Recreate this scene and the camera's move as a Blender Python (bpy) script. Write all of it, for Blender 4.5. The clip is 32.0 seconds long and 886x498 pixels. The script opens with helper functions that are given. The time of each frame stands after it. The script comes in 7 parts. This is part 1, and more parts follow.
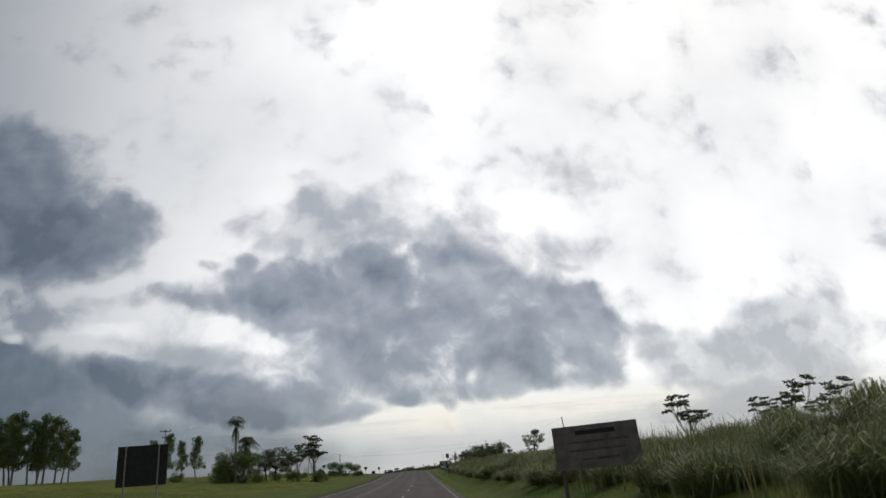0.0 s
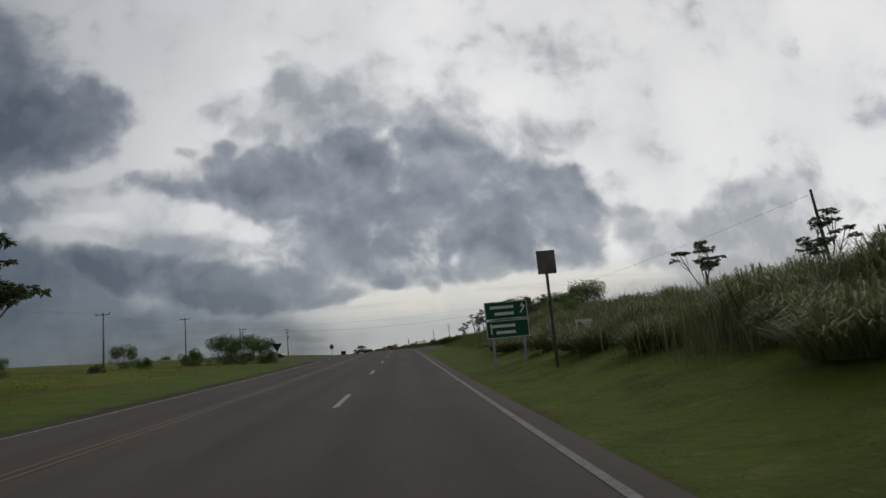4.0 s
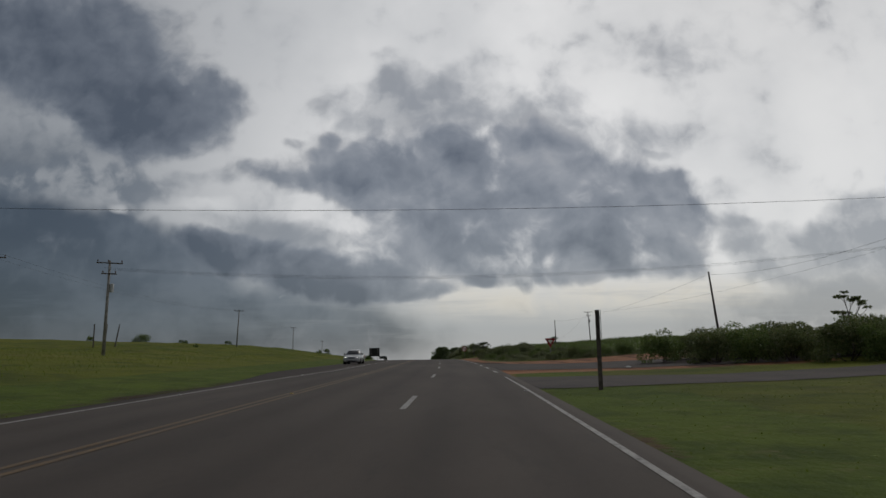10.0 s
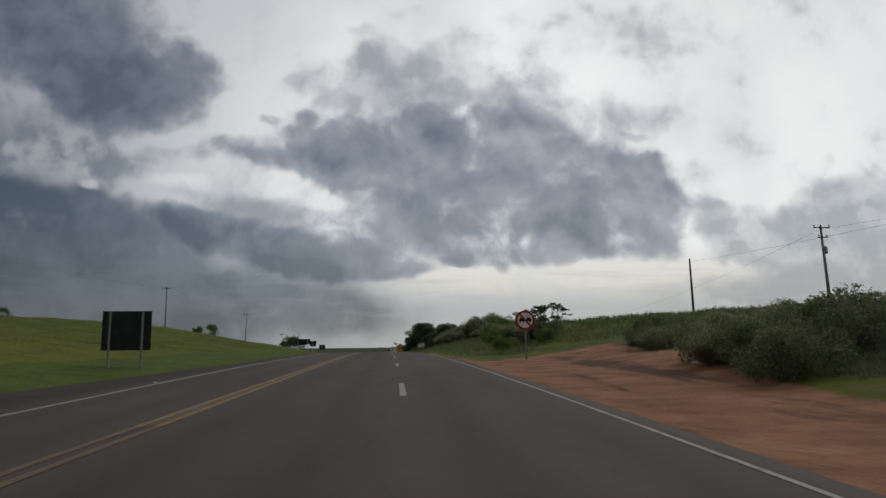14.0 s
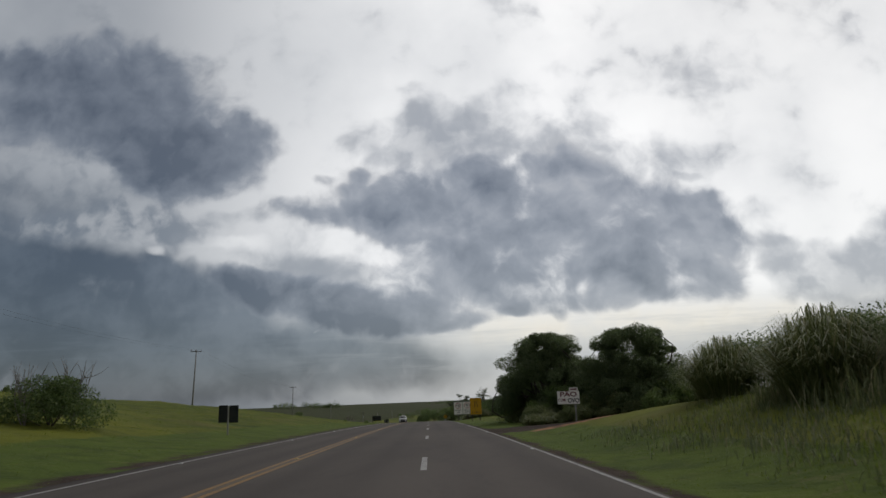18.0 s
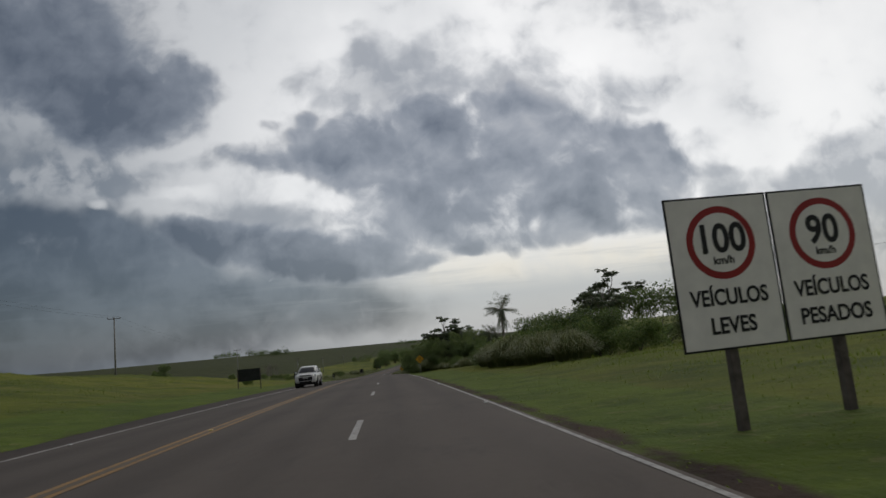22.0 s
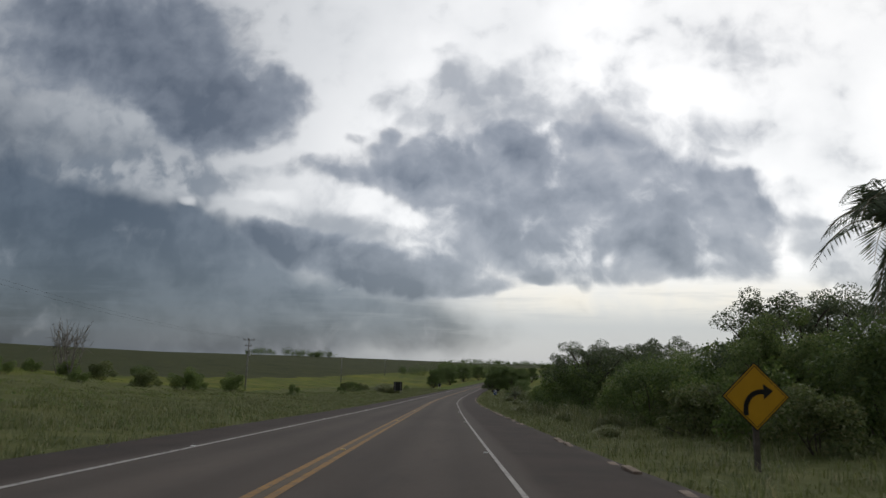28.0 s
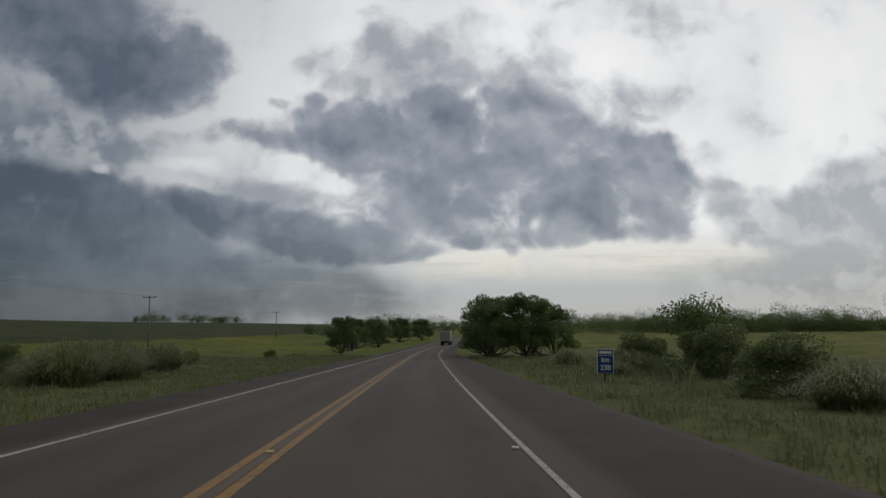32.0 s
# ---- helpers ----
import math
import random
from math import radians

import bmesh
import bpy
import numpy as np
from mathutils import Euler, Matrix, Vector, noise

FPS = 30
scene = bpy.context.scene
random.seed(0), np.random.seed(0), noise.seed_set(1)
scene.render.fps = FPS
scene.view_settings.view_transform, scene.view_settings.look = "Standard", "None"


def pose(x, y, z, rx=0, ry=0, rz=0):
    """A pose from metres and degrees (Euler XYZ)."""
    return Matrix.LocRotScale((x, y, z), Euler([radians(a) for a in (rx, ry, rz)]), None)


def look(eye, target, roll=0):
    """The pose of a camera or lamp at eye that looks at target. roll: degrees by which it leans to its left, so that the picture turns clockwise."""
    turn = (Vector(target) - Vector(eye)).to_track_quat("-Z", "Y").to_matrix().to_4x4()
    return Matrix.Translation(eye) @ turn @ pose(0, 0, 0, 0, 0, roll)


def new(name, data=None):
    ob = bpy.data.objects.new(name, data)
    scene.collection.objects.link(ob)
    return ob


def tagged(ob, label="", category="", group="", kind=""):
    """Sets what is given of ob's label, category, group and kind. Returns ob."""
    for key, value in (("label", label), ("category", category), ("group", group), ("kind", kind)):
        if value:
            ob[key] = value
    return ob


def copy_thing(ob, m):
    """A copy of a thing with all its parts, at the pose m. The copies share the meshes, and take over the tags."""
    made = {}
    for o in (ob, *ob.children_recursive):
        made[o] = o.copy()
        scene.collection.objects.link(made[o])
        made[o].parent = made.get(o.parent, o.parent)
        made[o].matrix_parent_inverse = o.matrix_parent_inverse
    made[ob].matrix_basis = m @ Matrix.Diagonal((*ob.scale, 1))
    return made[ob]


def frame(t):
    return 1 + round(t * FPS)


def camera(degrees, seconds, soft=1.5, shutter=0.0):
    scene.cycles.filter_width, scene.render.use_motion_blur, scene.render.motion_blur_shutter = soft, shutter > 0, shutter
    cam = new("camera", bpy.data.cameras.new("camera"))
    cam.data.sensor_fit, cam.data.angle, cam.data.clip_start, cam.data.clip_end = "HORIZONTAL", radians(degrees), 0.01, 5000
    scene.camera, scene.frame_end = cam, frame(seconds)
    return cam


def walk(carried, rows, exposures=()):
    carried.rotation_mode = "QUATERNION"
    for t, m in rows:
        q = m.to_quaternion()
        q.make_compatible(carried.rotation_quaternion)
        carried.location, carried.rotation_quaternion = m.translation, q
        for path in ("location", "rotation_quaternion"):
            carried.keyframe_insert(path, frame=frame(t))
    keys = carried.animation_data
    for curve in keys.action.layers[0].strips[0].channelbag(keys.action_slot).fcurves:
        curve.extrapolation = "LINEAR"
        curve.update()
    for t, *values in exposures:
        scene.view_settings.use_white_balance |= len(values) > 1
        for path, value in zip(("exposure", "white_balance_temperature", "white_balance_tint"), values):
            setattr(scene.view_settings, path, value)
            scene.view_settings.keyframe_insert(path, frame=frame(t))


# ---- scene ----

# ---- the road's course: s metres along the yellow line, l metres to its right ----
ROAD_S = [-200, 28, 55, 82, 163, 217, 243, 270, 298, 324, 353, 382, 411, 494, 607, 669, 707, 732, 770, 820, 860, 900,
          940, 980, 1030, 1090, 1160, 1300, 1700, 3100]
ROAD_HEADING = [-5.6, -5.5, -5.2, -4.8, -4.6, -3.9, -3.3, -2.3, -1.8, -.5, .4, 1.3, 1.9, 3.6, 4, 4, 4, 3.9, 4.4, 3.6, 3.4, .8,
                -.5, -.6, -3.4, -6.6, -11, -15.7, -15.7, -15.7]
GRADE_S = [-200, 0, 28, 55, 82, 163, 228, 297, 380, 411, 463, 494, 533, 609, 669, 707, 760, 820, 860, 900, 940, 980, 1030,
           1090, 1160, 1300, 1700, 3100]
GRADE = [.6, .8, 1, 1.4, 1.6, 2.2, 1.8, 1.3, .8, .4, -.3, -.8, -1.1, -1.7, -2.3, -2.8, -2.75, -2.65, -2.4, -1.8, -1.5, -1.45, -.75,
         .1, .27, .22, .12, 0]
RS = np.arange(-300.0, 3000.0, 1.0)


def smoothed(a, n=31):
    return np.convolve(np.pad(a, n // 2, mode="edge"), np.ones(n) / n, "valid")


RH = smoothed(np.radians(np.interp(RS, ROAD_S, ROAD_HEADING)))
RG = smoothed(np.radians(np.interp(RS, GRADE_S, GRADE)))
RX = np.cumsum(-np.sin(RH) * np.cos(RG))
RY = np.cumsum(np.cos(RH) * np.cos(RG))
RZ = np.cumsum(np.sin(RG))
RX, RY, RZ = RX - RX[300], RY - RY[300], RZ - RZ[300]


def road(s, l=0.0, z=0.0):
    """World place of a point s along the road, l to the right of the yellow line, z above the asphalt."""
    h = np.interp(s, RS, RH)
    return (np.interp(s, RS, RX) + l * np.cos(h), np.interp(s, RS, RY) + l * np.sin(h), np.interp(s, RS, RZ) + z)


def heading(s):
    return math.degrees(float(np.interp(s, RS, RH)))


# ---- camera ----
cam = camera(67.0, 32.0, soft=1.5, shutter=0.05)
SPEED = 29.7
LAG_T = [0, 3, 6, 8, 10, 12, 14, 16, 18, 20, 22, 32]
LAG = [0, 7, 15, 21, 27, 31.5, 34, 37, 41, 44, 44.8, 45]
OFF_T = [0, 3, 6, 9, 10, 11, 12, 13, 14, 15, 18, 19, 20.5, 22, 24, 25, 26, 27.5, 28, 29, 30, 32]
OFF = [5.5, 5.4, 5.4, 5.6, 5.05, 4.5, 4.0, 3.8, 3.6, 3.6, 3.95, 4.1, 4.4, 4.45, 4.5, 4.1, 3.4, 2.45, 2.22, 1.96, 1.86, 1.85]
EYE = 1.27
TURNS = [
    (0, 109.57, 4.13, -6.57), (0.5, 103.93, 4.62, -5.87), (1, 102.99, 4.92, -6.88), (1.5, 100.26, 3.69, -8.28),
    (2, 99.95, 3.43, -7.01), (2.5, 97.82, 2.57, -9.36), (3, 95.50, 2.41, -7.50), (3.5, 98.36, 4.42, -7.24),
    (5.5, 100.56, 5.89, -8.23), (6, 99.78, 4.02, -7.08), (6.5, 98.19, 4.68, -6.29), (7, 101.68, 3.57, -4.69),
    (7.5, 102.95, 4.57, -4.89), (8, 101.59, 2.60, -4.44), (8.5, 99.05, 2.69, -4.87), (9, 98.05, 2.69, -3.95),
    (9.5, 102.13, 2.85, -3.43), (10, 99.86, 0.73, -0.48), (10.5, 96.90, 0.85, -0.92), (11, 98.95, 0.13, -2.68),
    (11.5, 97.92, 0.50, -1.18), (12, 99.49, -0.15, -0.39), (12.5, 100.04, -0.59, -0.92), (13, 96.54, -0.68, -0.08),
    (13.5, 94.77, -0.67, -0.94), (14, 98.09, 0.47, -2.49), (14.5, 99.08, 0.99, -2.78), (15, 103.71, 1.42, -1.34),
    (15.5, 109.98, 1.49, -0.51), (17.5, 107.32, 0.77, 1.66), (18, 102.53, 2.21, 2.56), (18.5, 102.22, 3.09, 2.32),
    (19, 98.56, 2.07, 2.08), (19.5, 100.66, 1.41, 1.03), (20, 103.11, 1.06, 0.07), (20.5, 98.27, 2.83, -1.30),
    (21, 97.60, 3.96, -0.23), (21.5, 95.33, 4.47, -1.04), (22, 97.33, 5.21, -0.92), (22.5, 95.77, 6.50, -3.46),
    (23, 95.45, 6.66, -1.85), (23.5, 98.08, 4.64, -5.84), (24, 96.51, 0.39, -2.90), (24.5, 95.02, 0.35, 1.20),
    (25, 95.26, 1.20, 5.09), (25.5, 94.60, 0.76, 5.95), (27.5, 98.45, -1.16, 4.91), (28, 99.49, -1.23, 4.20),
    (28.5, 97.94, -0.30, 2.82), (29, 97.81, -0.26, 2.55), (29.5, 97.75, 2.55, 3.36), (30, 96.29, 1.86, 1.39),
    (30.5, 93.81, 0.38, 1.93), (31, 97.74, 0.96, 0.85), (31.5, 96.12, -0.41, -1.98), (32, 96.62, 0.62, -1.63),
]


def along(t):
    return SPEED * t - float(np.interp(t, LAG_T, LAG))


walk(cam, [(t, pose(*road(along(t), np.interp(t, OFF_T, OFF), EYE), rx, ry, rz)) for t, rx, ry, rz in TURNS],
     exposures=[(0, 0), (1, -.44), (3, -.38), (6, -.52), (8, -.55), (10, -.54), (13, -.45), (15.5, -.15), (18, -.15), (21, -.24), (22, -.2), (24, -.12), (25, .08), (28, .02), (30, -.2), (31, -.08), (32, -.3)])

# ---- sky and light ----
world = bpy.data.worlds.new("world")
scene.world = world
world.use_nodes = True
wt = world.node_tree
wt.nodes.clear()


def wn(kind):
    return wt.nodes.new(kind)


def wm(op, a, b=None, c=None, clamp=False):
    n = wn("ShaderNodeMath")
    n.operation, n.use_clamp = op, clamp
    for i, v in enumerate((a, b, c)):
        if v is None:
            continue
        if isinstance(v, (int, float)):
            n.inputs[i].default_value = v
        else:
            wt.links.new(v, n.inputs[i])
    return n.outputs[0]


def wmix(fac, a, b):
    n = wn("ShaderNodeMix")
    n.data_type, n.clamp_factor = "RGBA", True
    for i, v in ((0, fac), (6, a), (7, b)):
        if isinstance(v, (int, float)):
            n.inputs[i].default_value = v
        elif isinstance(v, tuple):
            n.inputs[i].default_value = (*v, 1)
        else:
            wt.links.new(v, n.inputs[i])
    return n.outputs[2]


def wstep(v, lo, hi):
    n = wn("ShaderNodeMapRange")
    n.interpolation_type = "SMOOTHSTEP"
    wt.links.new(v, n.inputs[0])
    n.inputs[1].default_value, n.inputs[2].default_value = lo, hi
    return n.outputs[0]


def wnoise(vec, scale, detail, rough=0.55):
    n = wn("ShaderNodeTexNoise")
    wt.links.new(vec, n.inputs["Vector"])
    n.inputs["Scale"].default_value, n.inputs["Detail"].default_value = scale, detail
    n.inputs["Roughness"].default_value = rough
    return n


way = wn("ShaderNodeTexCoord").outputs["Generated"]
sep = wn("ShaderNodeSeparateXYZ")
wt.links.new(way, sep.inputs[0])
ahead = wm("MAXIMUM", sep.outputs[1], 0.12)
uu, vv = wm("DIVIDE", sep.outputs[0], ahead), wm("DIVIDE", sep.outputs[2], ahead)
comb = wn("ShaderNodeCombineXYZ")
wt.links.new(uu, comb.inputs[0]), wt.links.new(vv, comb.inputs[1])
flat = comb.outputs[0]


def warp(vec, scale, detail, amount):
    n = wnoise(vec, scale, detail, 0.6)
    sub = wn("ShaderNodeVectorMath")
    sub.operation = "SUBTRACT"
    wt.links.new(n.outputs["Color"], sub.inputs[0])
    sub.inputs[1].default_value = (0.5, 0.5, 0.5)
    mul = wn("ShaderNodeVectorMath")
    mul.operation = "MULTIPLY"
    wt.links.new(sub.outputs[0], mul.inputs[0])
    mul.inputs[1].default_value = (amount, amount * 0.8, 0)
    add = wn("ShaderNodeVectorMath")
    add.operation = "ADD"
    wt.links.new(vec, add.inputs[0]), wt.links.new(mul.outputs[0], add.inputs[1])
    return add.outputs[0]


bent = warp(warp(flat, 5.0, 2.0, 0.04), 11.0, 3.0, 0.05)
MAIN, VEIL, GLOOM, GLOW = [None], [None], [None], [None]


def bank(layer, u, v, a, b, turn, weight):
    """One soft bank of cloud, of half-axes a and b in tangents of the angle."""
    m = wn("ShaderNodeMapping")
    m.vector_type = "TEXTURE"
    wt.links.new(bent, m.inputs[0])
    m.inputs[1].default_value, m.inputs[2].default_value = (u, v, 0), (0, 0, radians(turn))
    m.inputs[3].default_value = (a * 1.7, b * 1.75, 1)
    g = wn("ShaderNodeTexGradient")
    g.gradient_type = "SPHERICAL"
    wt.links.new(m.outputs[0], g.inputs[0])
    s = wstep(g.outputs["Fac"], 0.0, 0.85)
    layer[0] = wm("MULTIPLY", s, weight) if layer[0] is None else wm("MULTIPLY_ADD", s, weight, layer[0])


bank(MAIN, -0.647, 0.513, 0.137, 0.085, -10, 0.9)
bank(MAIN, -0.535, 0.465, 0.138, 0.069, -20, 0.9)
bank(MAIN, -0.433, 0.419, 0.104, 0.055, -15, 0.9)
bank(MAIN, -0.344, 0.408, 0.057, 0.026, 6, 0.75)
bank(MAIN, -0.468, 0.358, 0.063, 0.043, -20, 0.9)
bank(MAIN, -0.390, 0.361, 0.053, 0.035, -10, 0.7)
bank(MAIN, -0.697, 0.483, 0.091, 0.042, -10, 0.5)
bank(MAIN, -0.589, 0.571, 0.154, 0.049, 0, 0.55)
bank(MAIN, -0.864, 0.531, 0.153, 0.106, 0, 0.9)
bank(MAIN, -0.268, 0.291, 0.070, 0.018, -8, 0.55)
bank(MAIN, -0.189, 0.291, 0.079, 0.031, -5, 0.75)
bank(MAIN, -0.111, 0.301, 0.087, 0.045, 0, 0.75)
bank(MAIN, -0.015, 0.283, 0.113, 0.058, 0, 0.8)
bank(MAIN, 0.107, 0.288, 0.122, 0.067, 0, 0.8)
bank(MAIN, 0.196, 0.316, 0.074, 0.046, -21, 0.5)
bank(MAIN, 0.263, 0.253, 0.104, 0.049, -5, 0.7)
bank(MAIN, 0.350, 0.244, 0.070, 0.040, 0, 0.55)
bank(MAIN, 0.400, 0.278, 0.061, 0.013, -3, 0.35)
bank(MAIN, 0.037, 0.203, 0.094, 0.052, -15, 0.85)
bank(MAIN, 0.149, 0.182, 0.103, 0.050, 0, 0.85)
bank(MAIN, 0.260, 0.167, 0.095, 0.040, 0, 0.85)
bank(MAIN, 0.354, 0.156, 0.064, 0.031, 0, 0.8)
bank(MAIN, -0.062, 0.229, 0.069, 0.028, -20, 0.6)
bank(MAIN, 0.148, 0.364, 0.049, 0.024, 11, 0.4)
bank(MAIN, -0.068, 0.351, 0.053, 0.029, 0, 0.4)
bank(MAIN, 0.038, 0.351, 0.079, 0.028, 0, 0.4)
bank(MAIN, -0.224, 0.341, 0.018, 0.009, 0, 0.75)
bank(MAIN, -0.163, 0.350, 0.016, 0.018, -30, 0.75)
bank(MAIN, -0.182, 0.326, 0.026, 0.008, 0, 0.5)
bank(MAIN, 0.063, 0.125, 0.019, 0.008, 0, 0.38)
bank(MAIN, 0.126, 0.115, 0.024, 0.007, -10, 0.38)
bank(MAIN, 0.012, 0.115, 0.020, 0.009, 0, 0.45)
bank(MAIN, 0.183, 0.163, 0.011, 0.014, 0, -0.75)
bank(MAIN, 0.223, 0.164, 0.009, 0.010, 0, -0.6)
bank(MAIN, -0.305, 0.174, 0.073, 0.026, -15, 1.3)
bank(MAIN, -0.219, 0.148, 0.086, 0.031, -12, 1.3)
bank(MAIN, -0.133, 0.130, 0.085, 0.029, -8, 1.3)
bank(MAIN, -0.065, 0.114, 0.064, 0.020, 0, 1.3)
bank(MAIN, -0.021, 0.109, 0.032, 0.012, 10, 0.7)
bank(MAIN, -0.358, 0.197, 0.043, 0.014, -10, 0.6)
bank(MAIN, -0.217, 0.109, 0.021, 0.008, 0, 0.4)
bank(VEIL, -0.078, 0.430, 0.032, 0.054, 0, 0.45)
bank(VEIL, -0.016, 0.426, 0.054, 0.047, 0, 0.5)
bank(VEIL, 0.056, 0.440, 0.040, 0.047, 0, 0.5)
bank(VEIL, 0.096, 0.403, 0.045, 0.034, 0, 0.5)
bank(VEIL, -0.024, 0.379, 0.080, 0.031, 0, 0.5)
bank(VEIL, -0.079, 0.489, 0.020, 0.011, 0, 0.5)
bank(VEIL, -0.614, 0.362, 0.144, 0.053, -20, 0.35)
bank(VEIL, -0.562, 0.282, 0.148, 0.024, -5, 0.85)
bank(VEIL, -0.448, 0.265, 0.052, 0.014, -5, 0.5)
bank(VEIL, 0.578, 0.161, 0.104, 0.036, 5, 0.9)
bank(VEIL, 0.660, 0.206, 0.072, 0.034, 15, 0.75)
bank(VEIL, 0.516, 0.137, 0.069, 0.017, 0, 0.6)
bank(VEIL, 0.632, 0.101, 0.094, 0.020, 0, 0.8)
bank(VEIL, 0.750, 0.162, 0.104, 0.069, 0, 0.9)
bank(VEIL, 0.426, 0.490, 0.109, 0.033, 0, 0.24)
bank(VEIL, 0.254, 0.468, 0.072, 0.015, 0, 0.22)
bank(VEIL, 0.566, 0.540, 0.137, 0.022, 0, 0.2)
bank(VEIL, 0.447, 0.262, 0.052, 0.016, 0, 0.35)
bank(VEIL, 0.347, 0.319, 0.019, 0.006, 0, 0.6)
bank(VEIL, 0.461, 0.214, 0.069, 0.009, -5, 0.35)
bank(VEIL, 0.183, 0.518, 0.054, 0.019, 0, 0.15)
bank(GLOOM, -0.607, 0.131, 0.220, 0.068, 0, 1.2)
bank(GLOOM, -0.766, 0.182, 0.221, 0.095, 0, 1.2)
bank(GLOOM, -0.493, 0.184, 0.129, 0.036, -10, 0.75)
bank(GLOOM, -0.444, 0.098, 0.177, 0.046, 0, 0.7)
bank(GLOOM, -0.275, 0.075, 0.168, 0.030, 0, 0.35)
bank(GLOOM, -0.106, 0.053, 0.126, 0.028, 0, 0.12)
bank(GLOOM, -0.685, 0.225, 0.121, 0.023, -5, 0.6)
bank(GLOOM, -0.907, 0.333, 0.148, 0.126, 0, 0.6)
bank(GLOW, -0.387, 0.253, 0.069, 0.013, -5, 0.9)
bank(GLOW, -0.304, 0.232, 0.070, 0.011, -15, 0.75)
bank(GLOW, -0.187, 0.223, 0.078, 0.010, -18, 0.4)
bank(GLOW, -0.118, 0.204, 0.043, 0.011, -25, 0.3)
bank(GLOW, -0.494, 0.241, 0.015, 0.010, 0, 0.8)
bank(GLOW, -0.411, 0.231, 0.060, 0.007, 0, 0.5)
bank(GLOW, -0.305, 0.336, 0.054, 0.021, -20, 0.4)
bank(GLOW, -0.648, 0.278, 0.053, 0.006, -10, 0.4)
bank(GLOW, 0.039, 0.127, 0.012, 0.006, 0, 0.5)
bank(GLOW, -0.234, 0.105, 0.012, 0.004, 0, 0.5)
bank(GLOW, -0.048, 0.168, 0.034, 0.009, -40, 0.3)
bank(GLOW, -0.156, 0.346, 0.026, 0.018, 0, 0.2)
bank(MAIN, -0.074, 0.168, 0.060, 0.029, -25, 0.7)
bank(MAIN, -0.014, 0.168, 0.051, 0.030, -20, 0.6)
bank(MAIN, 0.383, 0.204, 0.052, 0.039, 0, 0.5)
bank(MAIN, -0.539, 0.513, 0.183, 0.066, -15, 0.8)
bank(MAIN, -0.459, 0.409, 0.117, 0.064, -15, 0.8)
bank(VEIL, -0.255, 0.202, 0.112, 0.019, -15, 0.45)
bank(VEIL, -0.151, 0.180, 0.069, 0.019, -20, 0.7)
bank(VEIL, 0.595, 0.067, 0.170, 0.034, 0, 0.8)
bank(VEIL, 0.493, 0.179, 0.052, 0.026, 0, 0.35)
bank(VEIL, -0.477, 0.299, 0.105, 0.022, -5, 0.35)
bank(VEIL, -0.122, 0.392, 0.053, 0.046, 0, 0.3)
bank(VEIL, 0.329, 0.339, 0.071, 0.037, 0, 0.25)
bank(VEIL, -0.311, 0.291, 0.052, 0.013, -5, 0.4)
bank(GLOOM, -0.132, 0.082, 0.135, 0.034, 0, 0.12)
bank(GLOOM, -0.380, 0.149, 0.154, 0.051, -10, 0.3)
bank(GLOOM, -0.581, 0.209, 0.172, 0.035, -5, 0.4)
bank(GLOOM, -0.611, 0.334, 0.125, 0.036, -15, 0.25)
bank(MAIN, -0.117, 0.181, 0.047, 0.021, -20, 0.35)
bank(MAIN, 0.080, 0.134, 0.068, 0.015, 0, 0.4)
bank(MAIN, 0.199, 0.130, 0.094, 0.012, 0, 0.45)
bank(VEIL, 0.250, 0.366, 0.105, 0.056, -21, 0.55)
bank(VEIL, 0.436, 0.222, 0.052, 0.053, 0, 0.3)
bank(VEIL, -0.188, 0.264, 0.104, 0.053, 0, 0.3)
bank(VEIL, 0.064, 0.338, 0.176, 0.055, 0, 0.35)
bank(MAIN, 0.294, 0.262, 0.052, 0.040, 0, 0.55)
bank(MAIN, 0.292, 0.204, 0.048, 0.039, 0, 0.5)
bank(MAIN, 0.326, 0.293, 0.069, 0.027, -10, 0.35)
bank(GLOOM, -0.566, 0.055, 0.276, 0.050, 0, 0.9)
bank(GLOOM, -0.864, 0.096, 0.251, 0.101, 0, 1.2)
bank(GLOOM, -0.374, 0.052, 0.151, 0.033, 0, 0.5)
bank(GLOOM, -0.214, 0.038, 0.218, 0.025, 0, 0.45)


def shifted(vec, du, dv):
    n = wn("ShaderNodeVectorMath")
    n.operation = "ADD"
    wt.links.new(vec, n.inputs[0])
    n.inputs[1].default_value = (du, dv, 0)
    return n.outputs[0]


def scaled(v, k, add=0.0):
    return wm("MULTIPLY_ADD", v, k, add)


def heaped(layer, k):
    """Banks that overlap thicken towards one, never beyond."""
    return wm("SUBTRACT", 1.0, wm("POWER", 2.718, scaled(wm("MAXIMUM", layer[0], -0.3), -k)))


def centred(v, k):
    return wm("MULTIPLY", wm("SUBTRACT", v, 0.5), k)


fine = wnoise(bent, 9.0, 6.0, 0.5).outputs[0]
above = wnoise(shifted(bent, 0.012, 0.026), 9.0, 6.0, 0.5).outputs[0]
curl = wnoise(shifted(bent, 3.1, 1.7), 30.0, 4.0, 0.5).outputs[0]
soft = wnoise(flat, 4.5, 5.0, 0.5).outputs[0]
broad = wnoise(way, 1.8, 6.0, 0.5).outputs[0]
billow = wm("SUBTRACT", above, fine)
ragged = wm("ADD", centred(fine, 1.7), centred(curl, 0.55))

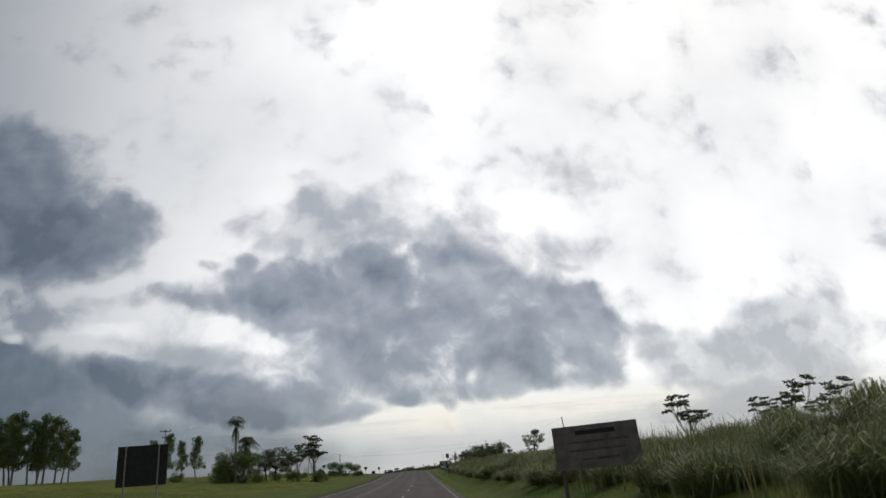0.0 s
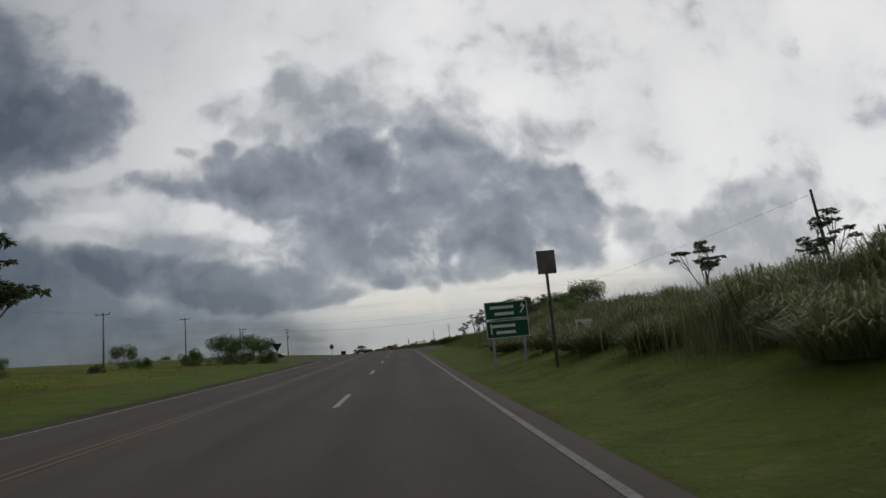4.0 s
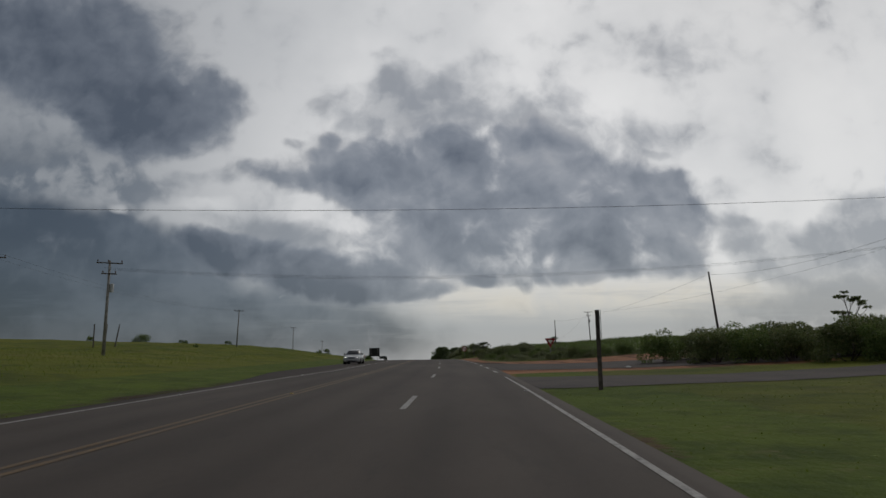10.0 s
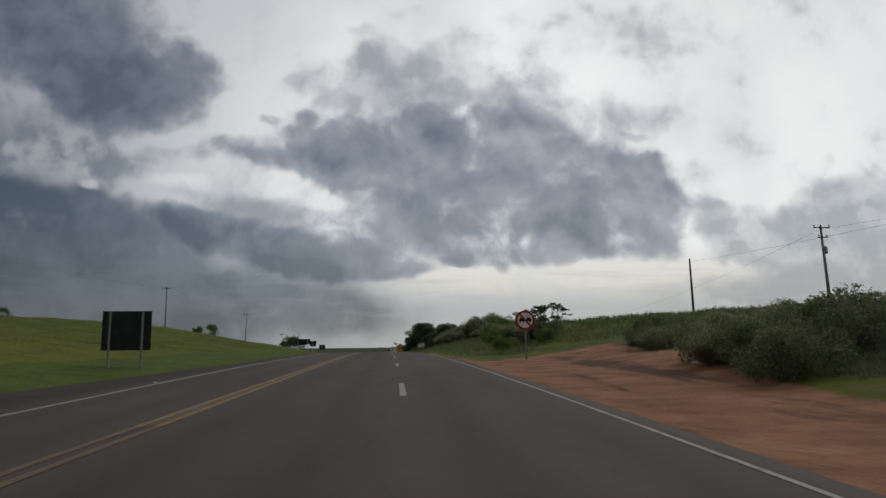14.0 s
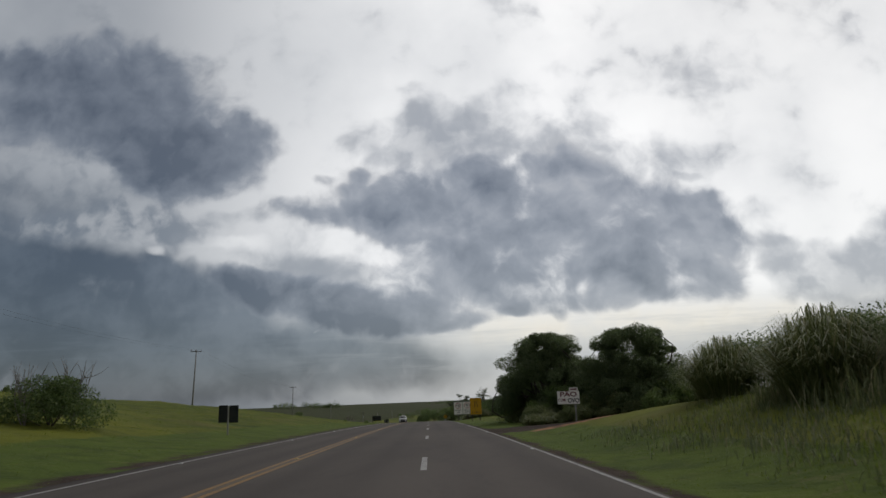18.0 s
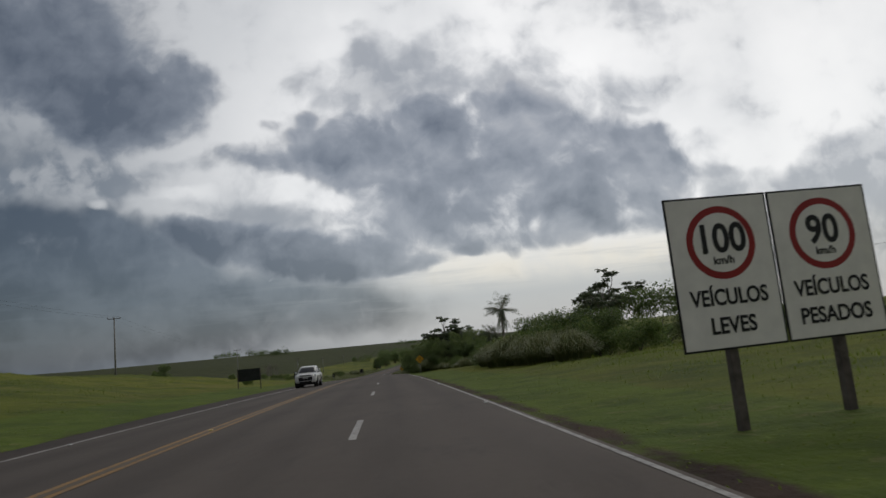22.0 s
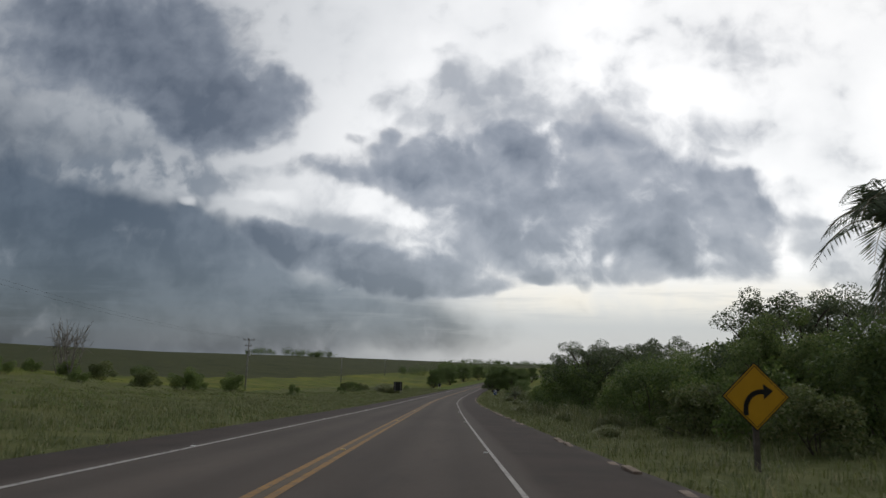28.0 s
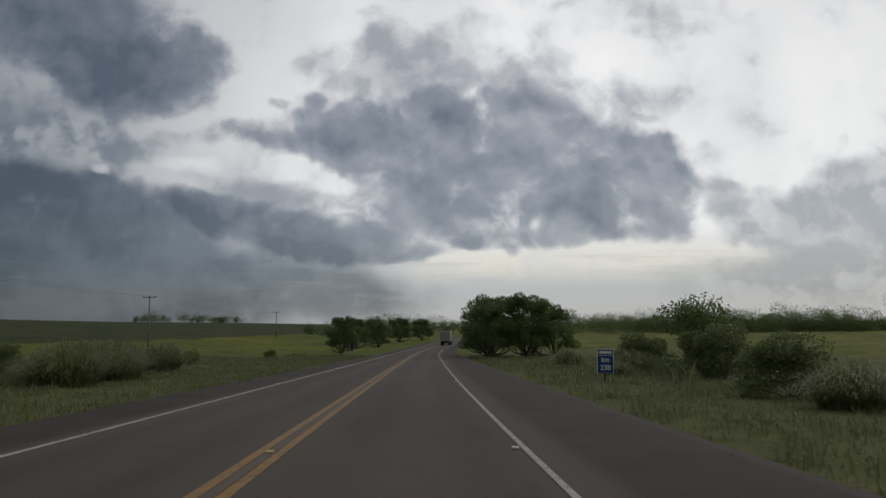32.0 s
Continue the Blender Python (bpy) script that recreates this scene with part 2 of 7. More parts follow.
# high bright overcast, darker towards the left, with faint grey patches
left = wstep(uu, -0.66, 0.02)
col = wmix(left, (.30, .318, .34), (1.07, 1.06, 1.045))
col = wmix(wstep(uu, 0.05, 0.55), col, (.96, .952, .935))
patch = wm("ADD", centred(broad, 1.7), centred(soft, 0.8))
col = wmix(scaled(wstep(patch, -0.12, 0.5), 0.6), col, (.55, .565, .58))
# low light behind the clouds: cream ahead, grey-blue to the left
side = wstep(uu, -0.42, 0.06)
low = wm("SUBTRACT", 1.0, wstep(vv, 0.05, 0.17))
col = wmix(wm("MULTIPLY", low, 0.9), col, wmix(side, (.100, .130, .170), (.40, .425, .448)))
cream = wm("MULTIPLY", wm("MULTIPLY", wstep(vv, 0.05, 0.095), wm("SUBTRACT", 1.0, wstep(vv, 0.10, 0.15))), wstep(uu, -0.16, 0.10))
col = wmix(wm("MULTIPLY", cream, wm("ADD", 0.5, ragged), clamp=True), col, (.90, .83, .70))
# dark rain-grey deck to the left
gloom = wstep(wm("ADD", heaped(GLOOM, 1.9), wm("ADD", centred(soft, 0.8), scaled(ragged, 0.45))), 0.02, 0.85)
deck = wmix(wstep(wm("ADD", soft, scaled(billow, 1.2)), 0.34, 0.70), (.068, .088, .118), (.138, .163, .198))
far_left = wn("ShaderNodeMix")
far_left.data_type, far_left.blend_type = "RGBA", "MULTIPLY"
far_left.inputs[0].default_value = 1.0
wt.links.new(deck, far_left.inputs[6]), wt.links.new(wmix(wstep(uu, -0.70, -0.22), (.50, .54, .58), (1, 1, 1)), far_left.inputs[7])
col = wmix(scaled(gloom, 0.95), col, far_left.outputs[2])
# breaks of light between the banks
glow = wstep(wm("ADD", heaped(GLOW, 1.1), scaled(ragged, 0.9)), 0.28, 0.9)
col = wmix(scaled(glow, 0.62), col, (.88, .88, .875))
# thin grey cloud
veil = wstep(wm("ADD", heaped(VEIL, 1.3), scaled(ragged, 0.9)), 0.05, 0.80)
tone = wmix(wstep(uu, -0.55, 0.0), (.145, .168, .20), (.30, .32, .352))
col = wmix(scaled(veil, 0.85), col, wmix(scaled(wstep(billow, -0.03, 0.10), 0.5), tone, (.62, .625, .63)))
# streaks near the skyline
streak_at = wn("ShaderNodeMapping")
wt.links.new(flat, streak_at.inputs[0])
streak_at.inputs[3].default_value = (2.2, 26.0, 1.0)
streak = wstep(wnoise(streak_at.outputs[0], 1.6, 5.0, 0.6).outputs[0], 0.46, 0.66)
strip = wm("MULTIPLY", wstep(vv, 0.02, 0.05), wm("SUBTRACT", 1.0, wstep(vv, 0.09, 0.16)))
col = wmix(wm("MULTIPLY", wm("MULTIPLY", streak, strip), 0.45), col, wmix(side, (.10, .125, .16), (.44, .46, .48)))
# heavy cumulus: ragged heaped edges, lit from above on the right
thick_cloud = heaped(MAIN, 1.25)
heavy = wm("ADD", thick_cloud, ragged)
body = wstep(heavy, 0.14, 0.74)
depth = wm("ADD", wm("ADD", scaled(thick_cloud, 0.76), centred(soft, 0.75)), wm("ADD", centred(curl, 0.28), scaled(billow, -1.1)))
depth = wm("MULTIPLY_ADD", gloom, 0.34, depth)
core = wn("ShaderNodeValToRGB")
wt.links.new(depth, core.inputs[0])
stops = ((0.0, (.68, .675, .67)), (0.25, (.455, .462, .48)), (0.45, (.318, .338, .375)), (0.65, (.212, .234, .274)), (0.95, (.104, .122, .155)))
while len(core.color_ramp.elements) < len(stops):
    core.color_ramp.elements.new(0.5)
for e, (p, c) in zip(core.color_ramp.elements, stops):
    e.position, e.color = p, (*c, 1)
dim = wmix(wstep(uu, -0.50, -0.1), (.66, .68, .70), (1, 1, 1))
shade = wn("ShaderNodeMix")
shade.data_type, shade.blend_type = "RGBA", "MULTIPLY"
shade.inputs[0].default_value = 1.0
wt.links.new(core.outputs[0], shade.inputs[6]), wt.links.new(dim, shade.inputs[7])
col = wmix(scaled(body, 0.95), col, shade.outputs[2])
sky_tex = wn("ShaderNodeTexSky")
sky_tex.sky_type, sky_tex.sun_disc = "NISHITA", False
sky_tex.sun_elevation, sky_tex.sun_rotation = radians(45), radians(34)
clear = wn("ShaderNodeMix")
clear.data_type, clear.blend_type, clear.clamp_factor = "RGBA", "ADD", False
clear.inputs[0].default_value = 0.012
wt.links.new(col, clear.inputs[6]), wt.links.new(sky_tex.outputs[0], clear.inputs[7])
col = clear.outputs[2]
overhead = wstep(sep.outputs[2], 0.60, 0.85)
behind = wm("SUBTRACT", 1.0, wstep(sep.outputs[1], -0.5, 0.1))
col = wmix(wm("MULTIPLY", wm("MAXIMUM", overhead, behind), 0.8), col, (.19, .205, .23))
bg = wn("ShaderNodeBackground")
wt.links.new(col, bg.inputs[0])
bg.inputs[1].default_value = 1.0
wt.links.new(bg.outputs[0], wn("ShaderNodeOutputWorld").inputs[0])

sun = bpy.data.lights.new("sun", "SUN")
sun.energy, sun.angle, sun.color = 0.5, radians(25), (1, .95, .88)
new("sun", sun).matrix_world = look((60, 90, 110), (0, 0, 0))

# ---- helpers for meshes and materials ----


def mesh_np(name, verts, faces, smooth=False):
    """A mesh from arrays: verts (n, 3), faces (m, 3 or 4)."""
    verts, faces = np.asarray(verts, dtype=np.float32), np.asarray(faces, dtype=np.int32)
    k = faces.shape[1]
    me = bpy.data.meshes.new(name)
    me.vertices.add(len(verts))
    me.vertices.foreach_set("co", verts.ravel())
    me.loops.add(faces.size)
    me.loops.foreach_set("vertex_index", faces.ravel())
    me.polygons.add(len(faces))
    me.polygons.foreach_set("loop_start", np.arange(0, faces.size, k, dtype=np.int32))
    if smooth:
        me.polygons.foreach_set("use_smooth", np.ones(len(faces), dtype=bool))
    me.update(calc_edges=True)
    return me


def put(name, me, material, parent=None, label="", m=None):
    """Links a mesh as one object, under a parent if one is given."""
    ob = new(name, me)
    if material is not None and not me.materials:
        me.materials.append(material)
    if parent is not None:
        ob.parent = parent
    if m is not None:
        ob.matrix_basis = m
    if label:
        tagged(ob, label)
    return ob


def part(name, bm, material, parent=None, label="", smooth=False):
    me = bpy.data.meshes.new(name)
    if smooth:
        for f in bm.faces:
            f.smooth = True
    bm.to_mesh(me)
    bm.free()
    return put(name, me, material, parent, label)


def thing(name, label, category, m=None, group="", kind=""):
    ob = new(name)
    ob.empty_display_size = 0.2
    if m is not None:
        ob.matrix_basis = m
    return tagged(ob, label, category, group, kind)


def box(bm, x, y, z, sx, sy, sz, bevel=0.0, rot=None):
    """A box with its centre at x, y, z, added to bm."""
    r = bmesh.ops.create_cube(bm, size=1.0)["verts"]
    m = Matrix.Translation((x, y, z)) @ (rot or Matrix()) @ Matrix.Diagonal((sx, sy, sz, 1))
    bmesh.ops.transform(bm, matrix=m, verts=r)
    if bevel:
        edges = list({e for v in r for e in v.link_edges})
        bmesh.ops.bevel(bm, geom=edges, offset=bevel, segments=2, affect="EDGES", profile=0.7)
    return r


def cyl(bm, a, b, r1, r2=None, seg=10):
    """A tapered rod from a to b."""
    a, b = Vector(a), Vector(b)
    d = b - a
    r = bmesh.ops.create_cone(bm, cap_ends=True, segments=seg, radius1=r1, radius2=r1 if r2 is None else r2, depth=d.length)["verts"]
    m = Matrix.Translation((a + b) / 2) @ d.to_track_quat("Z", "Y").to_matrix().to_4x4()
    bmesh.ops.transform(bm, matrix=m, verts=r)
    return r


class Mat:
    """A node material: two-scale colour variation, bump and roughness."""

    def __init__(self, name, rough=0.8, metal=0.0, spec=0.3):
        self.m = bpy.data.materials.new(name)
        self.m.use_nodes = True
        self.t = self.m.node_tree
        self.b = self.t.nodes["Principled BSDF"]
        self.b.inputs["Roughness"].default_value = rough
        self.b.inputs["Metallic"].default_value = metal
        self.b.inputs["Specular IOR Level"].default_value = spec
        self.pos = None

    def node(self, kind):
        return self.t.nodes.new(kind)

    def link(self, a, b):
        self.t.links.new(a, b)

    def coords(self, which="Object"):
        if self.pos is None:
            self.pos = self.node("ShaderNodeTexCoord").outputs[which]
        return self.pos

    def noise(self, scale, detail=4.0, rough=0.55, stretch=None, vec=None):
        n = self.node("ShaderNodeTexNoise")
        n.inputs["Scale"].default_value, n.inputs["Detail"].default_value = scale, detail
        n.inputs["Roughness"].default_value = rough
        v = vec or self.coords()
        if stretch:
            mp = self.node("ShaderNodeMapping")
            mp.inputs[3].default_value = stretch
            self.link(v, mp.inputs[0])
            v = mp.outputs[0]
        self.link(v, n.inputs["Vector"])
        return n.outputs[0]

    def math(self, op, a, b=0.0):
        n = self.node("ShaderNodeMath")
        n.operation = op
        for i, v in enumerate((a, b)):
            if isinstance(v, (int, float)):
                n.inputs[i].default_value = v
            else:
                self.link(v, n.inputs[i])
        return n.outputs[0]

    def ramp(self, fac, *stops):
        n = self.node("ShaderNodeValToRGB")
        self.link(fac, n.inputs[0])
        while len(n.color_ramp.elements) < len(stops):
            n.color_ramp.elements.new(0.5)
        for e, (p, c) in zip(n.color_ramp.elements, stops):
            e.position, e.color = p, (*c, 1) if isinstance(c, tuple) else (c, c, c, 1)
        return n.outputs[0]

    def mix(self, fac, a, b, kind="MIX"):
        n = self.node("ShaderNodeMix")
        n.data_type, n.blend_type = "RGBA", kind
        for i, v in ((0, fac), (6, a), (7, b)):
            if isinstance(v, (int, float)):
                n.inputs[i].default_value = v
            elif isinstance(v, tuple):
                n.inputs[i].default_value = (*v, 1)
            else:
                self.link(v, n.inputs[i])
        return n.outputs[2]

    def attr(self, name):
        n = self.node("ShaderNodeAttribute")
        n.attribute_name = name
        return n.outputs["Fac"]

    def island(self):
        return self.node("ShaderNodeNewGeometry").outputs["Random Per Island"]

    def each(self):
        return self.node("ShaderNodeObjectInfo").outputs["Random"]

    def color(self, v):
        if isinstance(v, tuple):
            self.b.inputs["Base Color"].default_value = (*v, 1)
        else:
            self.link(v, self.b.inputs["Base Color"])
        return self

    def rough(self, v):
        self.link(v, self.b.inputs["Roughness"])
        return self

    def bump(self, height, strength=0.4, dist=0.02):
        n = self.node("ShaderNodeBump")
        n.inputs["Strength"].default_value, n.inputs["Distance"].default_value = strength, dist
        self.link(height, n.inputs["Height"])
        self.link(n.outputs[0], self.b.inputs["Normal"])
        return self


def simple(name, c1, c2, scale, rough=0.8, metal=0.0, bump=0.2, spec=0.3):
    m = Mat(name, rough, metal, spec)
    n = m.noise(scale, 5)
    m.color(m.ramp(n, (0.3, c1), (0.7, c2)))
    m.bump(m.noise(scale * 6, 3), bump, 0.01)
    return m.m


def leaf_mat(name, dark, light, warm=(.16, .13, .03), trans=0.45):
    """Foliage: each leaf its own shade, a little light through it."""
    m = Mat(name, 0.5, 0.0, 0.45)
    dark, light, warm = (tuple(x * 1.4 for x in v) for v in (dark, light, warm))
    c = m.ramp(m.island(), (0.0, dark), (0.75, light), (1.0, warm))
    c = m.mix(m.math("MULTIPLY", m.noise(0.5, 2), 0.5), c, tuple(x * 0.8 for x in dark))
    m.color(c)
    m.b.inputs["Subsurface Weight"].default_value = 0.0
    tr = m.node("ShaderNodeBsdfTranslucent")
    m.link(c, tr.inputs[0])
    ms = m.node("ShaderNodeMixShader")
    ms.inputs[0].default_value = trans
    m.link(m.b.outputs[0], ms.inputs[1])
    m.link(tr.outputs[0], ms.inputs[2])
    m.link(ms.outputs[0], m.t.nodes["Material Output"].inputs[0])
    return m.m


# asphalt: fine stone grain, dark wheel tracks, patches
am = Mat("asphalt", 0.85, 0.0, 0.25)
grain, wide = am.noise(90, 4, 0.7), am.noise(0.35, 4, 0.6, (1.0, 0.25, 1.0))
tone = am.ramp(wide, (0.3, (.050, .039, .032)), (0.7, (.084, .067, .056)))
tone = am.mix(am.math("MULTIPLY", grain, 0.45), tone, (.138, .115, .098))
track = am.attr("track")
tone = am.mix(am.math("MULTIPLY", track, 0.42), tone, (.040, .032, .027))
tone = am.mix(am.ramp(am.noise(0.16, 5, 0.6, (1.0, 0.18, 1.0)), (0.50, 0.0), (0.66, 0.5)), tone, (.112, .092, .078))
tone = am.mix(am.ramp(am.noise(1.1, 6, 0.7, (1.6, 0.35, 1.0)), (0.55, 0.0), (0.70, 0.35)), tone, (.036, .033, .032))
tone = am.mix(am.math("MULTIPLY", am.attr("shoulder"), 0.9), tone, am.ramp(am.noise(0.8, 5), (0.3, (.025, .017, .013)), (0.7, (.048, .033, .026))))
crack = am.ramp(am.noise(2.2, 6, 0.7), (0.475, 0.0), (0.5, 1.0), (0.525, 0.0))
tone = am.mix(am.math("MULTIPLY", crack, 0.12), tone, (.02, .02, .02))
am.color(tone)
am.bump(grain, 0.35, 0.006)
ASPHALT = am.m

am = Mat("worn_asphalt", 0.9, 0.0, 0.2)
grain, wide = am.noise(70, 4, 0.7), am.noise(0.5, 5, 0.6)
tone = am.ramp(wide, (0.3, (.050, .043, .040)), (0.72, (.095, .078, .068)))
am.color(am.mix(am.math("MULTIPLY", grain, 0.4), tone, (.15, .13, .12)))
am.bump(grain, 0.5, 0.008)
SHOULDER = am.m


def paint_mat(name, c):
    m = Mat(name, 0.7, 0.0, 0.3)
    wear = m.ramp(m.noise(7, 6, 0.75), (0.36, 1.0), (0.52, 0.0))
    base = m.ramp(m.noise(1.5, 3), (0.3, tuple(x * 0.8 for x in c)), (0.7, c))
    m.color(m.mix(m.math("MULTIPLY", wear, 0.75), base, (.09, .085, .08)))
    return m.m


WHITE_PAINT = paint_mat("white_road_paint", (.40, .38, .355))
OLD_YELLOW = paint_mat("faded_yellow_paint", (.165, .105, .048))
FAINT_PAINT = paint_mat("faded_road_paint", (.22, .21, .20))
YELLOW_PAINT = paint_mat("yellow_road_paint", (.30, .165, .045))

# ground: meadow, mown verge, sugar cane, red earth, by the land's own zones
gm = Mat("ground", 0.95, 0.0, 0.15)
fine, mid, wide = gm.noise(3.0, 6, 0.7), gm.noise(0.22, 5, 0.6), gm.noise(0.03, 4, 0.55)
meadow = gm.ramp(mid, (0.25, (.055, .080, .014)), (0.5, (.125, .148, .020)), (0.75, (.185, .190, .030)))
meadow = gm.mix(gm.ramp(wide, (0.42, 0.0), (0.62, 0.6)), meadow, (.235, .230, .022))
meadow = gm.mix(gm.math("MULTIPLY", fine, 0.55), meadow, (.028, .042, .010))
meadow = gm.mix(gm.ramp(gm.noise(0.28, 7, 0.72), (0.48, 0.0), (0.66, 0.7)), meadow, (.042, .060, .014))
meadow = gm.mix(gm.ramp(gm.noise(0.11, 6, 0.65, (0.4, 1.0, 1.0)), (0.52, 0.0), (0.68, 0.6)), meadow, (.175, .150, .045))
crop = gm.ramp(gm.noise(0.12, 6, 0.65), (0.3, (.031, .038, .012)), (0.7, (.064, .070, .022)))
rows = gm.node("ShaderNodeTexWave")
rows.inputs["Scale"].default_value, rows.inputs["Distortion"].default_value = 0.22, 1.5
gm.link(gm.coords(), rows.inputs["Vector"])
crop = gm.mix(gm.math("MULTIPLY", rows.outputs["Fac"], 0.25), crop, (.026, .034, .010))
earth = gm.ramp(gm.noise(0.6, 6, 0.65), (0.28, (.19, .088, .048)), (0.55, (.40, .195, .108)), (0.78, (.52, .29, .17)))
earth = gm.mix(gm.math("MULTIPLY", fine, 0.4), earth, (.11, .052, .030))
earth = gm.mix(gm.ramp(gm.noise(0.55, 5, 0.6, (1.0, 0.14, 1.0)), (0.52, 0.0), (0.62, 0.85)), earth, (.082, .050, .036))
verge = gm.mix(gm.math("MULTIPLY", gm.noise(0.9, 5), 0.5), (.104, .148, .019), (.168, .190, .028))
verge = gm.mix(gm.math("MULTIPLY", fine, 0.35), verge, (.025, .045, .008))
verge = gm.mix(gm.ramp(gm.noise(0.13, 4, 0.6), (0.42, 0.0), (0.62, 0.5)), verge, (.062, .098, .016))
verge = gm.mix(gm.ramp(gm.noise(0.55, 6, 0.7), (0.46, 0.0), (0.64, 0.65)), verge, (.040, .062, .012))
verge = gm.mix(gm.ramp(gm.noise(1.3, 6, 0.75), (0.56, 0.0), (0.70, 0.55)), verge, (.190, .165, .075))


def zone(name):
    v = gm.math("ADD", gm.attr(name), gm.math("MULTIPLY", gm.math("SUBTRACT", gm.noise(0.45, 6, 0.7), 0.5), 0.9))
    return gm.ramp(v, (0.42, 0.0), (0.58, 1.0))


land = gm.mix(zone("crop"), meadow, crop)
land = gm.mix(zone("mown"), land, verge)
land = gm.mix(zone("rough"), land, gm.ramp(gm.noise(0.7, 6, 0.7), (0.3, (.060, .073, .023)), (0.55, (.108, .118, .040)), (0.75, (.16, .148, .064))))
land = gm.mix(zone("earth"), land, earth)
land = gm.mix(zone("mud"), land, gm.ramp(gm.noise(0.9, 6, 0.7), (0.3, (.030, .020, .015)), (0.7, (.075, .050, .037))))
gm.color(land)
gm.bump(gm.math("ADD", fine, gm.noise(0.8, 4)), 0.8, 0.12)
GROUND = gm.m

WOOD = simple("weathered_wood", (.055, .045, .038), (.13, .11, .095), 6, 0.85)
CONCRETE = simple("pole_concrete", (.16, .155, .145), (.30, .29, .27), 3, 0.9)
STEEL = simple("galvanised_steel", (.30, .31, .31), (.44, .45, .45), 8, 0.5, 0.7)
DARK_BACK = simple("dark_sign_back", (.010, .012, .012), (.022, .024, .024), 2, 0.6)
CERAMIC = simple("insulator_ceramic", (.06, .035, .025), (.10, .06, .04), 8, 0.25)
WIRE = simple("wire", (.02, .02, .02), (.04, .04, .04), 3, 0.6)
BARK = simple("bark", (.035, .028, .022), (.11, .095, .080), 9, 0.95, 0, 0.8)
PALE_BARK = simple("pale_bark", (.12, .105, .09), (.26, .24, .21), 6, 0.9, 0, 0.5)
KERB = simple("kerb_concrete", (.11, .08, .06), (.27, .215, .17), 3, 0.9, 0, 0.5)

# ---- the lie of the land ----
LAND_L = [-400, -150, -60, -42, -25, -12, -6, 9, 12, 16, 24, 42, 80, 200, 400]
LAND_S = [-150, 100, 180, 205, 222, 236, 300, 350, 430, 465, 520, 550, 633, 730, 830, 920, 1100, 1500, 2900]
LAND_Z = {
    -150: (8, 6, 3.5, 2.5, 1.2, .2, -.15, -.15, .7, 1.2, 1.5, 2.2, 3, 6, 8),
    100: (8, 6, 3.5, 2.5, 1.2, .2, -.15, -.15, .7, 1.2, 1.5, 2.2, 3, 6, 8),
    180: (7, 5, 2.5, 1.8, .8, .1, -.15, -.15, .5, 1.7, 2.6, 3.0, 3.4, 6, 8),
    205: (7, 4.5, 2, 1.4, .6, .05, -.13, -.14, .2, 1.3, 2.8, 3.2, 3.4, 6, 8),
    222: (7, 4.2, 1.8, 1.2, .5, 0, -.12, -.12, -.1, .05, 1.5, 2.9, 3.2, 6, 8),
    236: (7, 4, 1.6, 1.1, .4, 0, -.12, -.12, -.1, -.05, 0, .5, 3, 6, 8),
    300: (8, 5, 2, 1.6, .9, .1, -.15, -.12, -.05, 0, .2, 1.5, 4.5, 6.5, 8),
    350: (9, 6, 2.5, 2, 1.2, .2, -.15, -.12, -.05, .2, 1.0, 2.4, 3.4, 6, 8),
    430: (12, 8, 4.6, 3.7, 1.8, .3, -.15, -.12, .1, .7, 1.7, 3.5, 4.5, 7.4, 9.6),
    465: (15, 9, 5.5, 4.5, 2.2, .4, -.15, -.15, .8, 2.1, 3.1, 4.2, 5, 8, 10),
    520: (18, 10.5, 7, 5.6, 2.8, .5, -.15, -.15, .4, 1.2, 2.0, 2.4, 3, 6, 8),
    550: (19, 10.5, 6.2, 4.9, 2.4, .4, -.15, -.15, 0, .2, .5, 1.2, 2.4, 5, 8),
    633: (19, 10.5, 6.2, 4.8, 2.1, .3, -.15, -.15, .05, .3, .8, 1.3, 2, 4, 8),
    730: (19, 10, 5.6, 4.2, 1.7, .2, -.15, -.15, .1, .3, .6, 1.2, 2, 5, 9),
    830: (18, 9, 4, 2.8, .9, 0, -.15, -.15, 0, .1, .2, .6, 1.2, 4, 8),
    920: (16, 7.5, 2, .6, -.1, -.25, -.2, -.2, -.2, -.2, 0, .3, .6, 1.2, 2.5),
    1100: (18, 7.5, 2, .8, .2, -.1, -.2, -.2, -.1, 0, .2, .4, .6, 1, 2),
    1500: (11, 4.5, 2, 1.5, 1, .6, .3, .3, .5, .7, .9, 1, 1.2, 1.5, 2),
    2900: (-2, -4, -4, -3, -2, -1, 0, 0, 1, 2, 2, 3, 4, 5, 6),
}
LAND = np.array([LAND_Z[s] for s in LAND_S], dtype=float)


